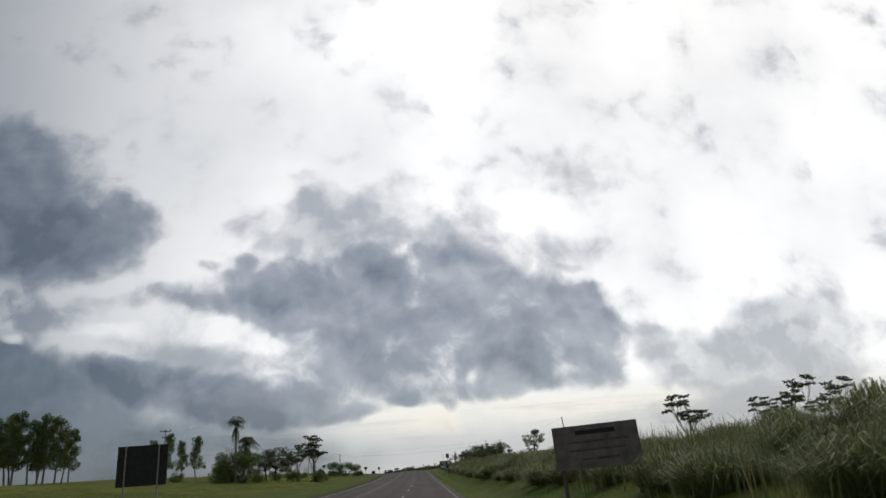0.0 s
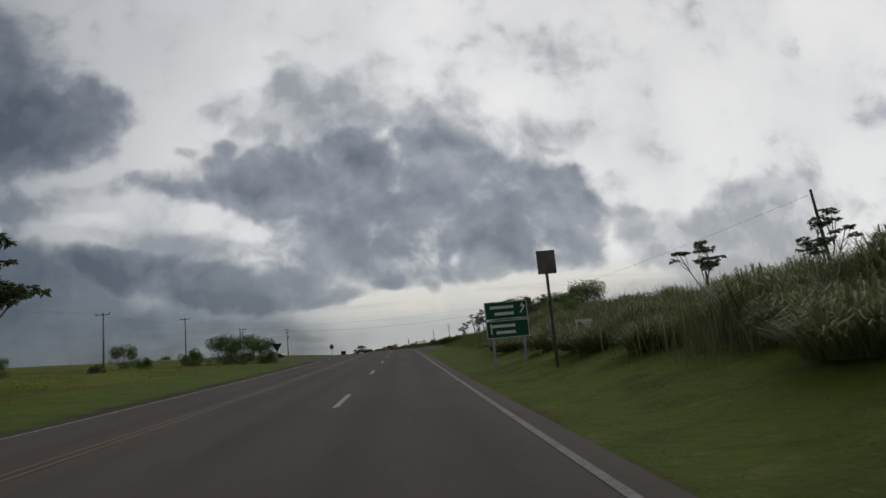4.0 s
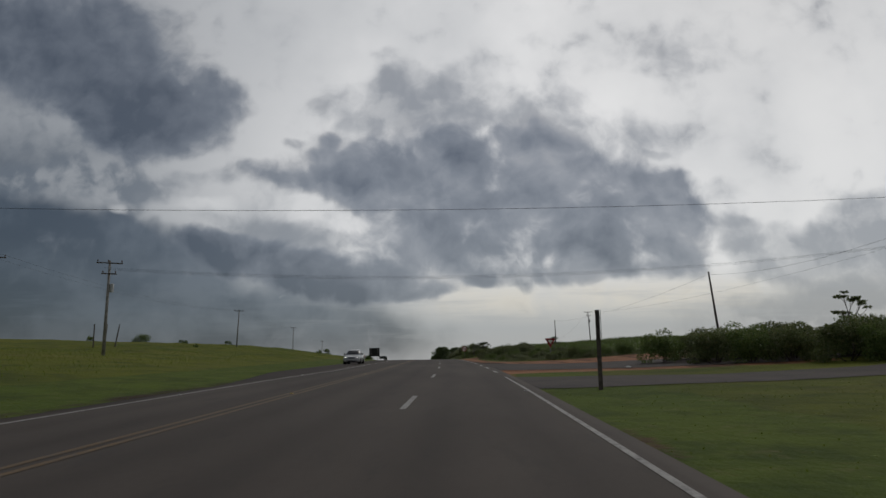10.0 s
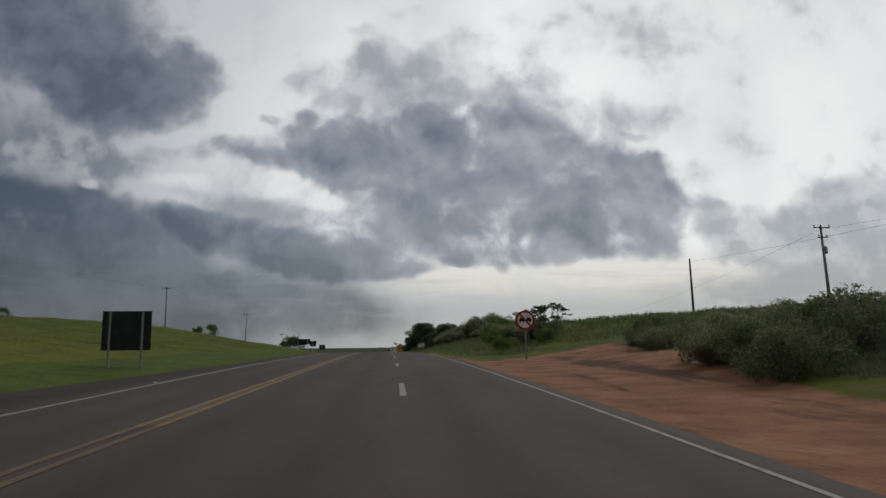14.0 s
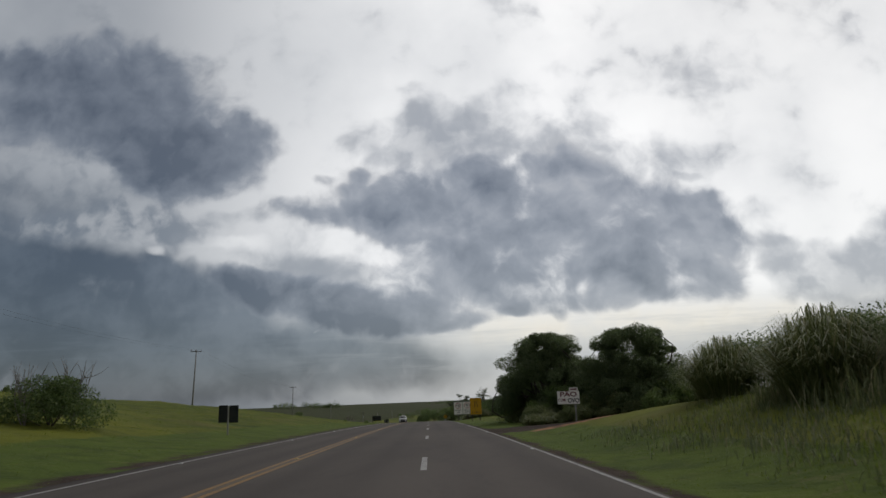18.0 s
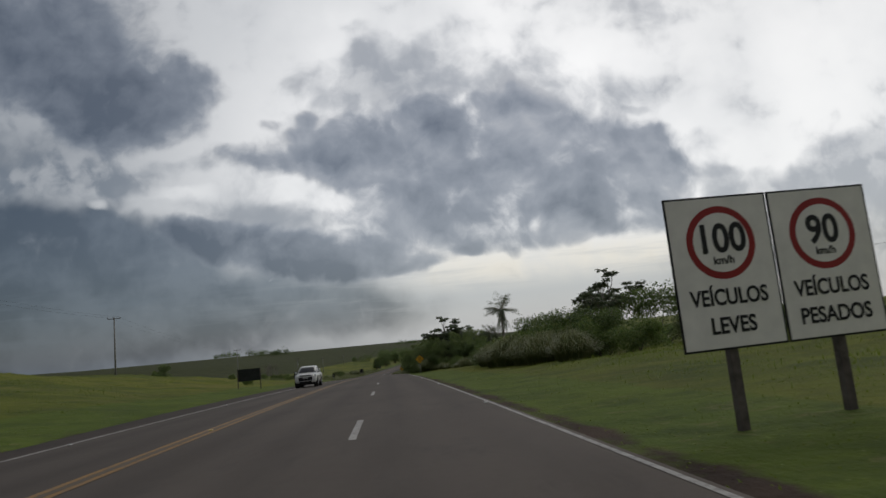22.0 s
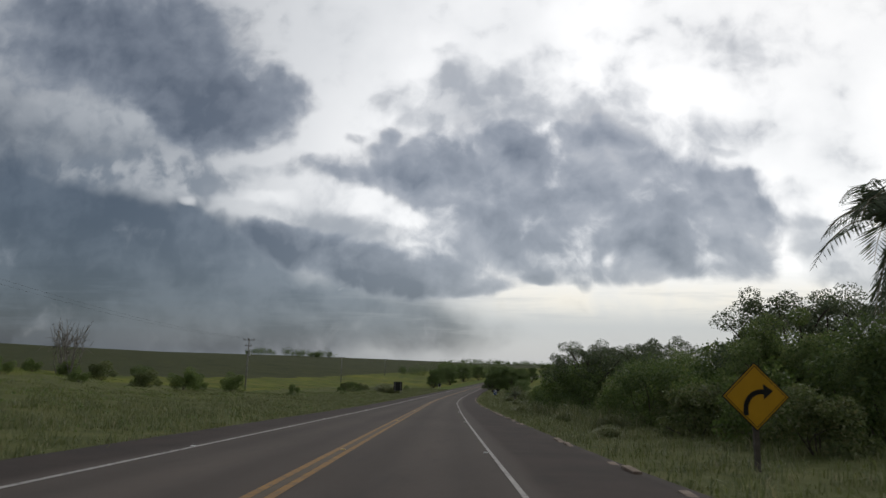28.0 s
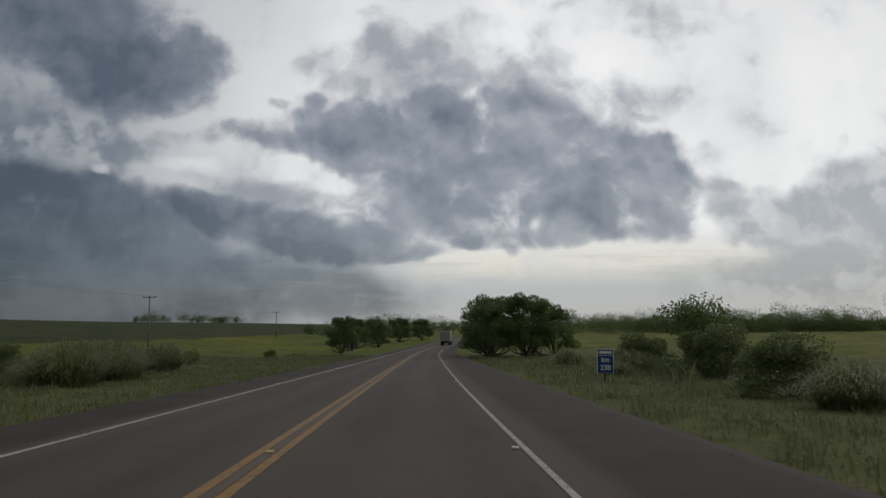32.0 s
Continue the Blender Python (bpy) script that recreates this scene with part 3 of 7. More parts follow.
def ground_z(x, y):
    """Height of the ground at world x, y (arrays)."""
    x, y = np.atleast_1d(np.asarray(x, dtype=float)), np.atleast_1d(np.asarray(y, dtype=float))
    s = np.interp(y, RY, RS)
    l = (x - np.interp(y, RY, RX)) * np.cos(np.interp(y, RY, RH))
    k = np.clip(np.searchsorted(LAND_S, s) - 1, 0, len(LAND_S) - 2)
    lo, hi = np.array(LAND_S)[k], np.array(LAND_S)[k + 1]
    w = np.clip((s - lo) / (hi - lo), 0, 1)
    w = w * w * (3 - 2 * w)
    j = np.clip(np.searchsorted(LAND_L, l) - 1, 0, len(LAND_L) - 2)
    a, b = np.array(LAND_L)[j], np.array(LAND_L)[j + 1]
    q = np.clip((l - a) / (b - a), 0, 1)
    z = (LAND[k, j] * (1 - q) + LAND[k, j + 1] * q) * (1 - w) + (LAND[k + 1, j] * (1 - q) + LAND[k + 1, j + 1] * q) * w
    rough = np.clip((np.abs(l - 1.5) - 8) / 10, 0, 1)
    rough = rough * (1 - np.clip((s - 180) / 8, 0, 1) * np.clip((352 - s) / 8, 0, 1) * np.clip((45 - np.abs(l)) / 10, 0, 1))
    bumps = .10 * np.sin(x * .9 + 1.3 * np.sin(y * .37)) + .09 * np.sin(y * .8 + 1.7 * np.sin(x * .41)) + .16 * np.sin(x * .23 + y * .17)
    return np.interp(y, RY, RZ) + z + bumps * rough


def spot(s, l, dz=0.0):
    """World place on the ground."""
    x, y, _ = road(s, l)
    return float(x), float(y), float(ground_z(x, y)[0]) + dz


def attribute(me, name, values):
    a = me.attributes.new(name, "FLOAT", "POINT")
    a.data.foreach_set("value", np.asarray(values, dtype=np.float32).ravel())


def grid_faces(n, m):
    i = np.arange(n - 1)[:, None] * m + np.arange(m - 1)[None, :]
    return np.stack([i, i + 1, i + m + 1, i + m], axis=-1).reshape(-1, 4)


# where the weeds begin beside the red earth past the crossing
WEEDY_S, WEEDY_L = [332, 335.5, 341, 346, 358, 385, 400], [27, 17.5, 13.4, 11.5, 10.4, 10.6, 12]


def bump_zone(v, lo, hi, soft):
    return np.clip((v - lo) / soft, 0, 1) * np.clip((hi - v) / soft, 0, 1)


def build_ground():
    ys = np.concatenate([np.arange(-260, 180, 3.0), np.arange(180, 360, 1.0), np.arange(360, 1150, 3.0), np.arange(1150, 1500, 12.0), np.arange(1500, 4400, 90.0)])
    ls = np.concatenate([-np.geomspace(2600, 62, 26), np.arange(-60, -14, 2.5), np.arange(-14, 16, 0.75),
                         np.arange(16, 60, 2.5), np.geomspace(62, 2600, 26)])
    yy, ll = np.meshgrid(ys, ls, indexing="ij")
    xx = np.interp(yy, RY, RX) + ll
    zz = ground_z(xx.ravel(), yy.ravel()).reshape(xx.shape)
    me = mesh_np("ground", np.stack([xx, yy, zz], -1).reshape(-1, 3), grid_faces(len(ys), len(ls)), True)
    s = np.interp(yy, RY, RS)
    l = ll * np.cos(np.interp(yy, RY, RH))
    crop = np.maximum(np.maximum(bump_zone(s, 322, 414, 8) * bump_zone(l, 12, 900, 4), bump_zone(s, 400, 512, 12) * bump_zone(l, 23, 900, 4)), bump_zone(s, 600, 4000, 40) * bump_zone(l, -3000, -72, 10))
    crop = np.maximum(crop, bump_zone(s, 850, 4000, 40) * bump_zone(l, -3000, -58, 8))
    mown = np.maximum(bump_zone(l, -13, -3, 2), bump_zone(l, 6, 12.5, 2))
    weedy = np.interp(s, WEEDY_S, WEEDY_L)
    earth = bump_zone(s, 305, 400, 5) * bump_zone(l, 6.6, weedy, .8)
    earth = np.maximum(earth, bump_zone(s, 415, 475, 10) * bump_zone(l, 6.5, 9.2, 1.2))
    earth = np.maximum(earth, .8 * bump_zone(s, 0, 45, 8) * bump_zone(l, 6.5, 9.3, 1.0))
    earth = np.maximum(earth, bump_zone(s - .25 * (l - 12), 415, 426, 4) * bump_zone(l, 8, 44, 3))
    earth = np.maximum(earth, bump_zone(s, 384, 424, 4) * bump_zone(l, 7, 13 + np.clip(s - 395, 0, 30) * .22, 1.5))
    earth = np.maximum(earth, bump_zone(s, 529.5, 534, 1.5) * bump_zone(l, 8.5, 24, 2))
    lip = s - np.interp(l, [7, 12, 20, 23, 30, 75], [245, 240, 246, 254, 268, 290])
    earth = np.maximum(earth, .56 * bump_zone(lip, -.6, 2.2, .8) * bump_zone(l, 9, 45, 3))
    mud = bump_zone(s, 533, 544.5, 2) * bump_zone(l, 5.5, 24, 2)
    mud = np.maximum(mud, .58 * bump_zone(s, 310, 392, 6) * bump_zone(l, 6.4, np.minimum(weedy - 1.9, 11), .9))
    mud = np.maximum(mud, .53 * bump_zone(l, -6.9, -3.5, .8))
    mud = np.maximum(mud, np.where((s > 430) & (s < 770), .60, np.where(s > 770, 0, .40)) * bump_zone(l, 6.4, 8.6, .8))
    earth = np.maximum(earth, np.where((s < 300) | (s > 430), .36, .53) * bump_zone(l, 6.4, 8.8, .8))
    earth = np.maximum(earth, .36 * bump_zone(l, -6.8, -3.5, .8))
    rough = bump_zone(s, 765, 1015, 20) * np.maximum(bump_zone(l, 3.6, 34, 2), bump_zone(l, -34, -3.4, 2))
    for name, v in (("crop", crop), ("mown", mown), ("earth", earth), ("mud", mud), ("rough", rough)):
        attribute(me, name, v)
    tagged(put("ground", me, GROUND), "rolling green pasture with mown grass verges and red earth beside the road", "ground", kind="structure")


build_ground()


# ---- road ----
def slab(name, s0, s1, left, right, z, material, step=3.0, parent=None, label="", depth=0.0, cols=2):
    """A strip that follows the road, between the lines left(s) and right(s)."""
    ss = np.arange(s0, s1 + 0.01, step)
    le, ri = np.array([left(v) for v in ss]), np.array([right(v) for v in ss])
    fr = np.linspace(0, 1, cols)
    l = le[:, None] * (1 - fr) + ri[:, None] * fr
    zc = np.full_like(l, z)
    if depth:
        l = np.concatenate([l[:, :1] - .02, l, l[:, -1:] + .02], axis=1)
        zc = np.concatenate([zc[:, :1] - depth, zc, zc[:, -1:] - depth], axis=1)
    x, y, zz = road(ss[:, None] + 0 * l, l, zc)
    me = mesh_np(name, np.stack([x, y, zz], -1).reshape(-1, 3), grid_faces(*l.shape))
    return put(name, me, material, parent, label), l


def edge_right(s):
    return float(np.interp(s, [-300, 745, 790, 830, 3000], [7.0, 7.0, 3.3, 3.18, 3.18]))


ROAD_END = 1700
road_ob, lanes = slab("road", -250, ROAD_END, lambda s: float(np.interp(s, [0, 296, 312, 385, 425, 610, 640, 3000], [-4.1, -4.1, -6.6, -6.6, -4.1, -4.1, -5.3, -5.3])),
                      lambda s: float(np.interp(s, [0, 425, 445, 750, 800, 3000], [7.4, 7.4, 7.12, 7.12, 5.7, 5.7])), 0.0, ASPHALT, 3.0, None, "", 0.3, 48)
tagged(road_ob, "grey worn asphalt highway with three marked lanes", "road", kind="structure")
tr = np.zeros_like(lanes)
for c in (-1.75, 1.85, 5.4):
    for w in (-.8, .8):
        tr = np.maximum(tr, np.exp(-((lanes - c - w) / .38) ** 2))
attribute(road_ob.data, "track", tr)
road_s = np.arange(-250, ROAD_END + .01, 3.0)[:, None]
side = np.maximum(np.clip((-3.55 - lanes) / .15, 0, 1), np.clip((lanes - 3.55) / .15, 0, 1) * np.clip((road_s - 748) / 20, 0, 1))
attribute(road_ob.data, "shoulder", side)


def line(name, s0, s1, l, w, material, label, step=3.0):
    at = l if callable(l) else (lambda s: l)
    ob, _ = slab(name, s0, s1, lambda s: at(s) - w / 2, lambda s: at(s) + w / 2, 0.006, material, step, road_ob, label)
    return ob


line("yellow_line", -250, 392, -0.13, 0.12, OLD_YELLOW, "faded yellow centre line")
line("yellow_line", 392, ROAD_END, -0.13, 0.13, YELLOW_PAINT, "worn yellow centre line")
line("yellow_line", -250, 205, 0.15, 0.12, OLD_YELLOW, "faded yellow centre line")
line("yellow_line", 233, 392, 0.15, 0.12, OLD_YELLOW, "faded yellow centre line")
line("yellow_line", 392, ROAD_END, 0.15, 0.13, YELLOW_PAINT, "worn yellow centre line")
RESIDUE = paint_mat("old_paint_residue", (.115, .085, .052))
line("paint_residue", 392, ROAD_END, 0.01, 0.13, RESIDUE, "dirty residue of old yellow paint")
line("edge_line", -250, 190, edge_right, 0.11, FAINT_PAINT, "faded grey-white edge line")
line("edge_line", 240, 300, edge_right, 0.10, WHITE_PAINT, "worn white edge line")
line("edge_line", 352, ROAD_END, edge_right, 0.08, WHITE_PAINT, "worn white edge line")
line("edge_line", -250, 186, -3.5, 0.11, WHITE_PAINT, "worn white edge line")
line("edge_line", 246, 336, lambda s: float(np.interp(s, [246, 300, 315], [-3.5, -3.4, -2.9])), 0.12, WHITE_PAINT, "worn white edge line")
line("edge_line", 392, ROAD_END, lambda s: float(np.interp(s, [392, 420, 610, 660], [-2.95, -3.5, -3.5, -3.28])), 0.12, WHITE_PAINT, "worn white edge line")
for s in list(range(194, 240, 8)) + list(range(306, 350, 8)):
    line("edge_dash", s, s + 3, 7.0, 0.18, WHITE_PAINT, "", 1.0)
for s in list(range(190, 244, 8)) + list(range(340, 392, 8)):
    line("edge_dash", s, s + 3, -3.5 if s < 300 else -2.93, 0.12, WHITE_PAINT, "", 1.0)

for k in range(-4, 41):
    s = 12.5 + 16 * k
    line("lane_dash", s, s + 4, 3.75, 0.14, WHITE_PAINT, "", 2.0)


# raised reflective studs along the lines
def build_studs():
    bm = bmesh.new()
    box(bm, 0, 0, .012, .09, .09, .022, .008)
    me = bpy.data.meshes.new("road_stud")
    bm.to_mesh(me)
    bm.free()
    stud_white = simple("stud_white", (.5, .5, .48), (.7, .7, .68), 20, 0.4)
    stud_yellow = simple("stud_yellow", (.5, .36, .1), (.65, .5, .2), 20, 0.4)
    my = me.copy()
    for s in range(0, 1000, 16):
        for l, mesh, mt in ((edge_right(s) + .18 - .3, me, stud_white), (0.01, my, stud_yellow), (-3.32, me, stud_white)):
            if l > 4 and (190 < s < 240 or 300 < s < 352):
                continue
            x, y, z = road(s + 2, l, 0.004)
            put("road_stud", mesh, mt, road_ob, "", pose(x, y, z, 0, 0, heading(s)))


build_studs()


def drape(name, l0, l1, near, far, material, label, lift=0.07, cols=40, rows=24):
    """A paved patch laid on the land between near(l) and far(l)."""
    ls = np.linspace(l0, l1, cols)
    q = np.linspace(0, 1, rows)
    s = np.array([near(v) for v in ls])[:, None] * (1 - q) + np.array([far(v) for v in ls])[:, None] * q
    l = ls[:, None] + 0 * s
    x, y, zr = road(s, l)
    z = ground_z(x.ravel(), y.ravel()).reshape(x.shape) + lift
    f = grid_faces(cols, rows)
    if l1 > l0:
        f = f[:, ::-1]
    return tagged(put(name, mesh_np(name, np.stack([x, y, z], -1).reshape(-1, 3), f[:, ::-1] if l1 > l0 else f, True), material), label, "side road", kind="structure")


def by(ls, vs):
    return lambda l: float(np.interp(l, ls, vs))


drape("side_road", 7.35, 75, by([7, 7.8, 8.6, 9.6, 11.6, 18.5, 26, 75], [192, 197, 200, 204, 213, 231, 241, 264]), by([7, 12, 20, 23, 30, 75], [245, 240, 246, 254, 268, 290]),
      SHOULDER, "worn asphalt side road joining the highway", 0.02, 60)
drape("side_road", 7.35, 45, by([7, 16, 45], [293, 294, 301]), by([7, 16, 45], [303, 300, 308]), SHOULDER, "worn asphalt slip road at the crossing", 0.02, 44)
drape("side_road", 7.35, 30, by([7, 14, 30], [314, 311, 309]), by([7, 14, 30], [340, 325, 318]), SHOULDER, "worn asphalt slip road at the crossing", 0.02)
drape("side_road", -75, -4.05, by([-75, -30, -14, -8, -4], [238, 222, 205, 196, 186]), by([-75, -30, -14, -8, -4], [252, 237, 233, 240, 246]),
      SHOULDER, "worn asphalt side road joining the highway", 0.02, 60)

# worn white curve along the mouth of the side road
ls = np.linspace(7.5, 11.4, 24)
mouth = np.interp(ls, [7.35, 7.8, 8.5, 9.35, 11.1, 11.5], [196.6, 199.1, 202.0, 206.3, 214.2, 215.6])
pts = []
for sg in (-.045, .045):
    x, y, _ = road(mouth + sg * .3, ls - sg)
    pts.append(np.stack([x, y, ground_z(x, y) + .035], -1))
tagged(put("edge_line", mesh_np("edge_line", np.stack(pts, 1).reshape(-1, 3), grid_faces(24, 2)), WHITE_PAINT, road_ob), "worn white curved line at the side road mouth")

# ---- plants ----
def leaf_quads(c, axis, flat_n, length, width, fold=0.15):
    """Leaves as bent four-cornered blades: centres c, unit axes, unit normals, sizes (arrays)."""
    side = np.cross(axis, flat_n)
    side /= np.linalg.norm(side, axis=1, keepdims=True) + 1e-9
    L, W = np.asarray(length)[:, None], np.asarray(width)[:, None]
    v = np.stack([c - axis * L / 2, c + side * W / 2 + flat_n * W * fold, c + axis * L / 2, c - side * W / 2 + flat_n * W * fold], axis=1)
    return v.reshape(-1, 3), np.arange(len(c) * 4).reshape(-1, 4)


def unit(v):
    return v / (np.linalg.norm(v, axis=-1, keepdims=True) + 1e-9)


def clump_leaves(rng, centres, radii, n, size):
    """n leaves a clump, on the outer part of each clump."""
    cs = np.repeat(np.asarray(centres, dtype=float), n, axis=0)
    rs = np.repeat(np.asarray(radii, dtype=float), n, axis=0)
    d = unit(rng.normal(size=cs.shape))
    r = rng.uniform(.35, 1.05, (len(cs), 1)) ** .6 * rng.choice([1.0, 1.0, 1.0, 1.05, 1.1], (len(cs), 1))
    c = cs + d * r * rs
    ax = unit(d * .6 + rng.normal(size=cs.shape) * .7 + np.array([0, 0, -.25]))
    nn = unit(np.cross(ax, rng.normal(size=cs.shape)) + np.array([0, 0, .6]))
    L = rng.uniform(.65, 1.3, len(cs)) * size
    return leaf_quads(c, ax, nn, L, L * .5)


def tube_np(pts, radii, sides=6):
    pts, radii = np.asarray(pts, dtype=float), np.asarray(radii, dtype=float)
    t = unit(np.gradient(pts, axis=0))
    ref = np.where(np.abs(t[:, 2:3]) > .9, np.array([[1.0, 0, 0]]), np.array([[0, 0, 1.0]]))
    a = unit(np.cross(t, ref))
    b = np.cross(t, a)
    ang = np.linspace(0, 2 * np.pi, sides, endpoint=False)
    ring = a[:, None] * np.cos(ang)[None, :, None] + b[:, None] * np.sin(ang)[None, :, None]
    v = (pts[:, None] + ring * radii[:, None, None]).reshape(-1, 3)
    n = len(pts)
    i, j = np.meshgrid(np.arange(n - 1), np.arange(sides), indexing="ij")
    k = (j + 1) % sides
    f = np.stack([i * sides + j, i * sides + k, (i + 1) * sides + k, (i + 1) * sides + j], -1).reshape(-1, 4)
    return v, f


def merge(pieces):
    vs, fs, o = [], [], 0
    for v, f in pieces:
        vs.append(v), fs.append(f + o)
        o += len(v)
    return np.concatenate(vs), np.concatenate(fs)


def bough(rng, a, b, bend=0.12, n=6):
    a, b = np.asarray(a, dtype=float), np.asarray(b, dtype=float)
    q = np.linspace(0, 1, n)[:, None]
    w = rng.normal(size=3) * np.linalg.norm(b - a) * bend
    return a + (b - a) * q + np.sin(q * np.pi) * w


LEAF_DARK = leaf_mat("dark_foliage", (.050, .078, .026), (.110, .155, .046), (.135, .160, .052), 0.5)
LEAF_MID = leaf_mat("mid_foliage", (.056, .090, .024), (.140, .195, .050), (.19, .20, .072), 0.5)
LEAF_PALE = leaf_mat("pale_foliage", (.058, .080, .028), (.150, .180, .062), (.20, .185, .09))
LEAF_GREY = leaf_mat("grey_green_foliage", (.042, .060, .032), (.110, .138, .070), (.15, .15, .08))
REED = leaf_mat("reed_grass", (.066, .086, .032), (.165, .180, .074), (.30, .265, .16), 0.45)
SHORT = leaf_mat("short_grass", (.108, .146, .019), (.136, .176, .025), (.160, .182, .040), 0.5)
TUSSOCK = leaf_mat("tussock_grass", (.080, .102, .038), (.175, .192, .076), (.26, .24, .13), 0.5)
SLOPE = leaf_mat("slope_scrub", (.064, .080, .036), (.145, .165, .070), (.23, .21, .12), 0.45)
WILD = leaf_mat("unmown_grass", (.068, .086, .027), (.132, .148, .050), (.19, .175, .09), 0.45)
BIG_LEAF = leaf_mat("evergreen_foliage", (.058, .084, .036), (.125, .160, .064), (.15, .17, .07), 0.5)
THICKET = leaf_mat("thicket_foliage", (.072, .105, .034), (.165, .215, .070), (.21, .22, .09), 0.5)
DRY = leaf_mat("dry_stalks", (.10, .085, .05), (.22, .19, .12), (.30, .26, .17), 0.2)


def tree_parts(name, label, wood, crown, bark, leaf, category="tree"):
    t = thing(name, label, category)
    if wood:
        put("trunk", mesh_np("trunk", *merge(wood), smooth=True), bark, t)
    put("crown", mesh_np("crown", *merge(crown)), leaf, t)
    return t


def broad_tree(seed, height, spread, label, leaf, n=260, size=.34, clumps=34, low=.28, name="tree", puff=(.20, .36)):
    """A round, dense crown on a short forked trunk."""
    rng = np.random.default_rng(seed)
    fork = np.array([0, 0, height * low])
    wood = [tube_np(bough(rng, (0, 0, -.4), fork, .05), np.linspace(.034, .024, 6) * height, 8)]
    cs, rs = [], []
    for i in range(clumps):
        a, u = rng.uniform(0, 2 * np.pi), rng.uniform(0, 1)
        rr = spread * (.25 + .75 * math.sqrt(rng.uniform(0, 1))) * (1 - .55 * u ** 2.2)
        p = np.array([math.cos(a) * rr, math.sin(a) * rr, height * (low + .08 + (.86 - low) * u)])
        r = spread * rng.uniform(*puff)
        cs.append(p), rs.append((r * rng.uniform(.7, 1.3), r * rng.uniform(.7, 1.3), r * rng.uniform(.55, .9)))
        if i % 3 == 0:
            wood.append(tube_np(bough(rng, fork, p, .15), np.linspace(.013, .004, 6) * height, 5))
    crown = [clump_leaves(rng, cs, rs, n, size)]
    return tree_parts(name, label, wood, crown, BARK, leaf)


def bush(seed, height, spread, label, leaf, n=330, size=.15, clumps=18, name="bush", category="bush"):
    rng = np.random.default_rng(seed)
    cs, rs, wood = [], [], []
    for i in range(clumps):
        a, u = rng.uniform(0, 2 * np.pi), rng.uniform(0, 1)
        rr = spread * math.sqrt(rng.uniform(0, 1)) * (1 - .5 * u)
        p = np.array([math.cos(a) * rr, math.sin(a) * rr, height * (.12 + .68 * u)])
        r = spread * rng.uniform(.24, .42)
        cs.append(p), rs.append((r, r, r * .8))
        if i % 3 == 0:
            wood.append(tube_np(bough(rng, (0, 0, -.2), p, .15), np.linspace(.035, .008, 6), 5))
    return tree_parts(name, label, wood, [clump_leaves(rng, cs, rs, n, size)], BARK, leaf, category)


def cecropia(seed, height, label, leaf=None, arms=9, name="tree"):
    """A candelabra of thin pale boughs, each ending in a parasol of large lobed leaves."""
    rng = np.random.default_rng(seed)
    fork = np.array([rng.normal() * .2, rng.normal() * .2, height * .5])
    wood = [tube_np(bough(rng, (0, 0, -.4), fork, .05), np.linspace(.018, .012, 6) * height, 7)]
    tips = []
    for i in range(arms):
        a = i * 2.4 + rng.uniform(-.4, .4)
        r = height * rng.uniform(.05, .34)
        tip = np.array([math.cos(a) * r, math.sin(a) * r, height * rng.uniform(.60, 1.0) - .3 * r])
        b = bough(rng, fork * np.array([1, 1, rng.uniform(.3, 1.2)]), tip, .07)
        wood.append(tube_np(b, np.linspace(.009, .004, 6) * height, 5))
        tips.append(tip)
        for _ in range(3):
            t2 = tip + rng.normal(size=3) * height * np.array([.09, .09, .05])
            wood.append(tube_np(bough(rng, b[3], t2, .1), np.linspace(.005, .003, 6) * height, 4))
            tips.append(t2)
    c, ax, nn, L = [], [], [], []
    for tip in tips:
        for j in range(9):
            a = j * .7 + rng.uniform(0, .7)
            hub = tip + np.array([math.cos(a), math.sin(a), rng.uniform(-.5, .25)]) * rng.uniform(.15, .5) * height / 9
            for k in range(6):
                b = a + (k - 2.5) * .62
                d = unit(np.array([math.cos(b), math.sin(b), rng.uniform(-1.1, .15)]))
                ln = rng.uniform(.30, .52) * height / 8
                c.append(hub + d * ln * .5), ax.append(d), nn.append(unit(np.array([rng.normal() * .7, rng.normal() * .7, 1]))), L.append(ln)
    L = np.array(L)
    crown = [leaf_quads(np.array(c), np.array(ax), np.array(nn), L, L * .42)]
    return tree_parts(name, label, wood, crown, PALE_BARK, leaf or LEAF_GREY)


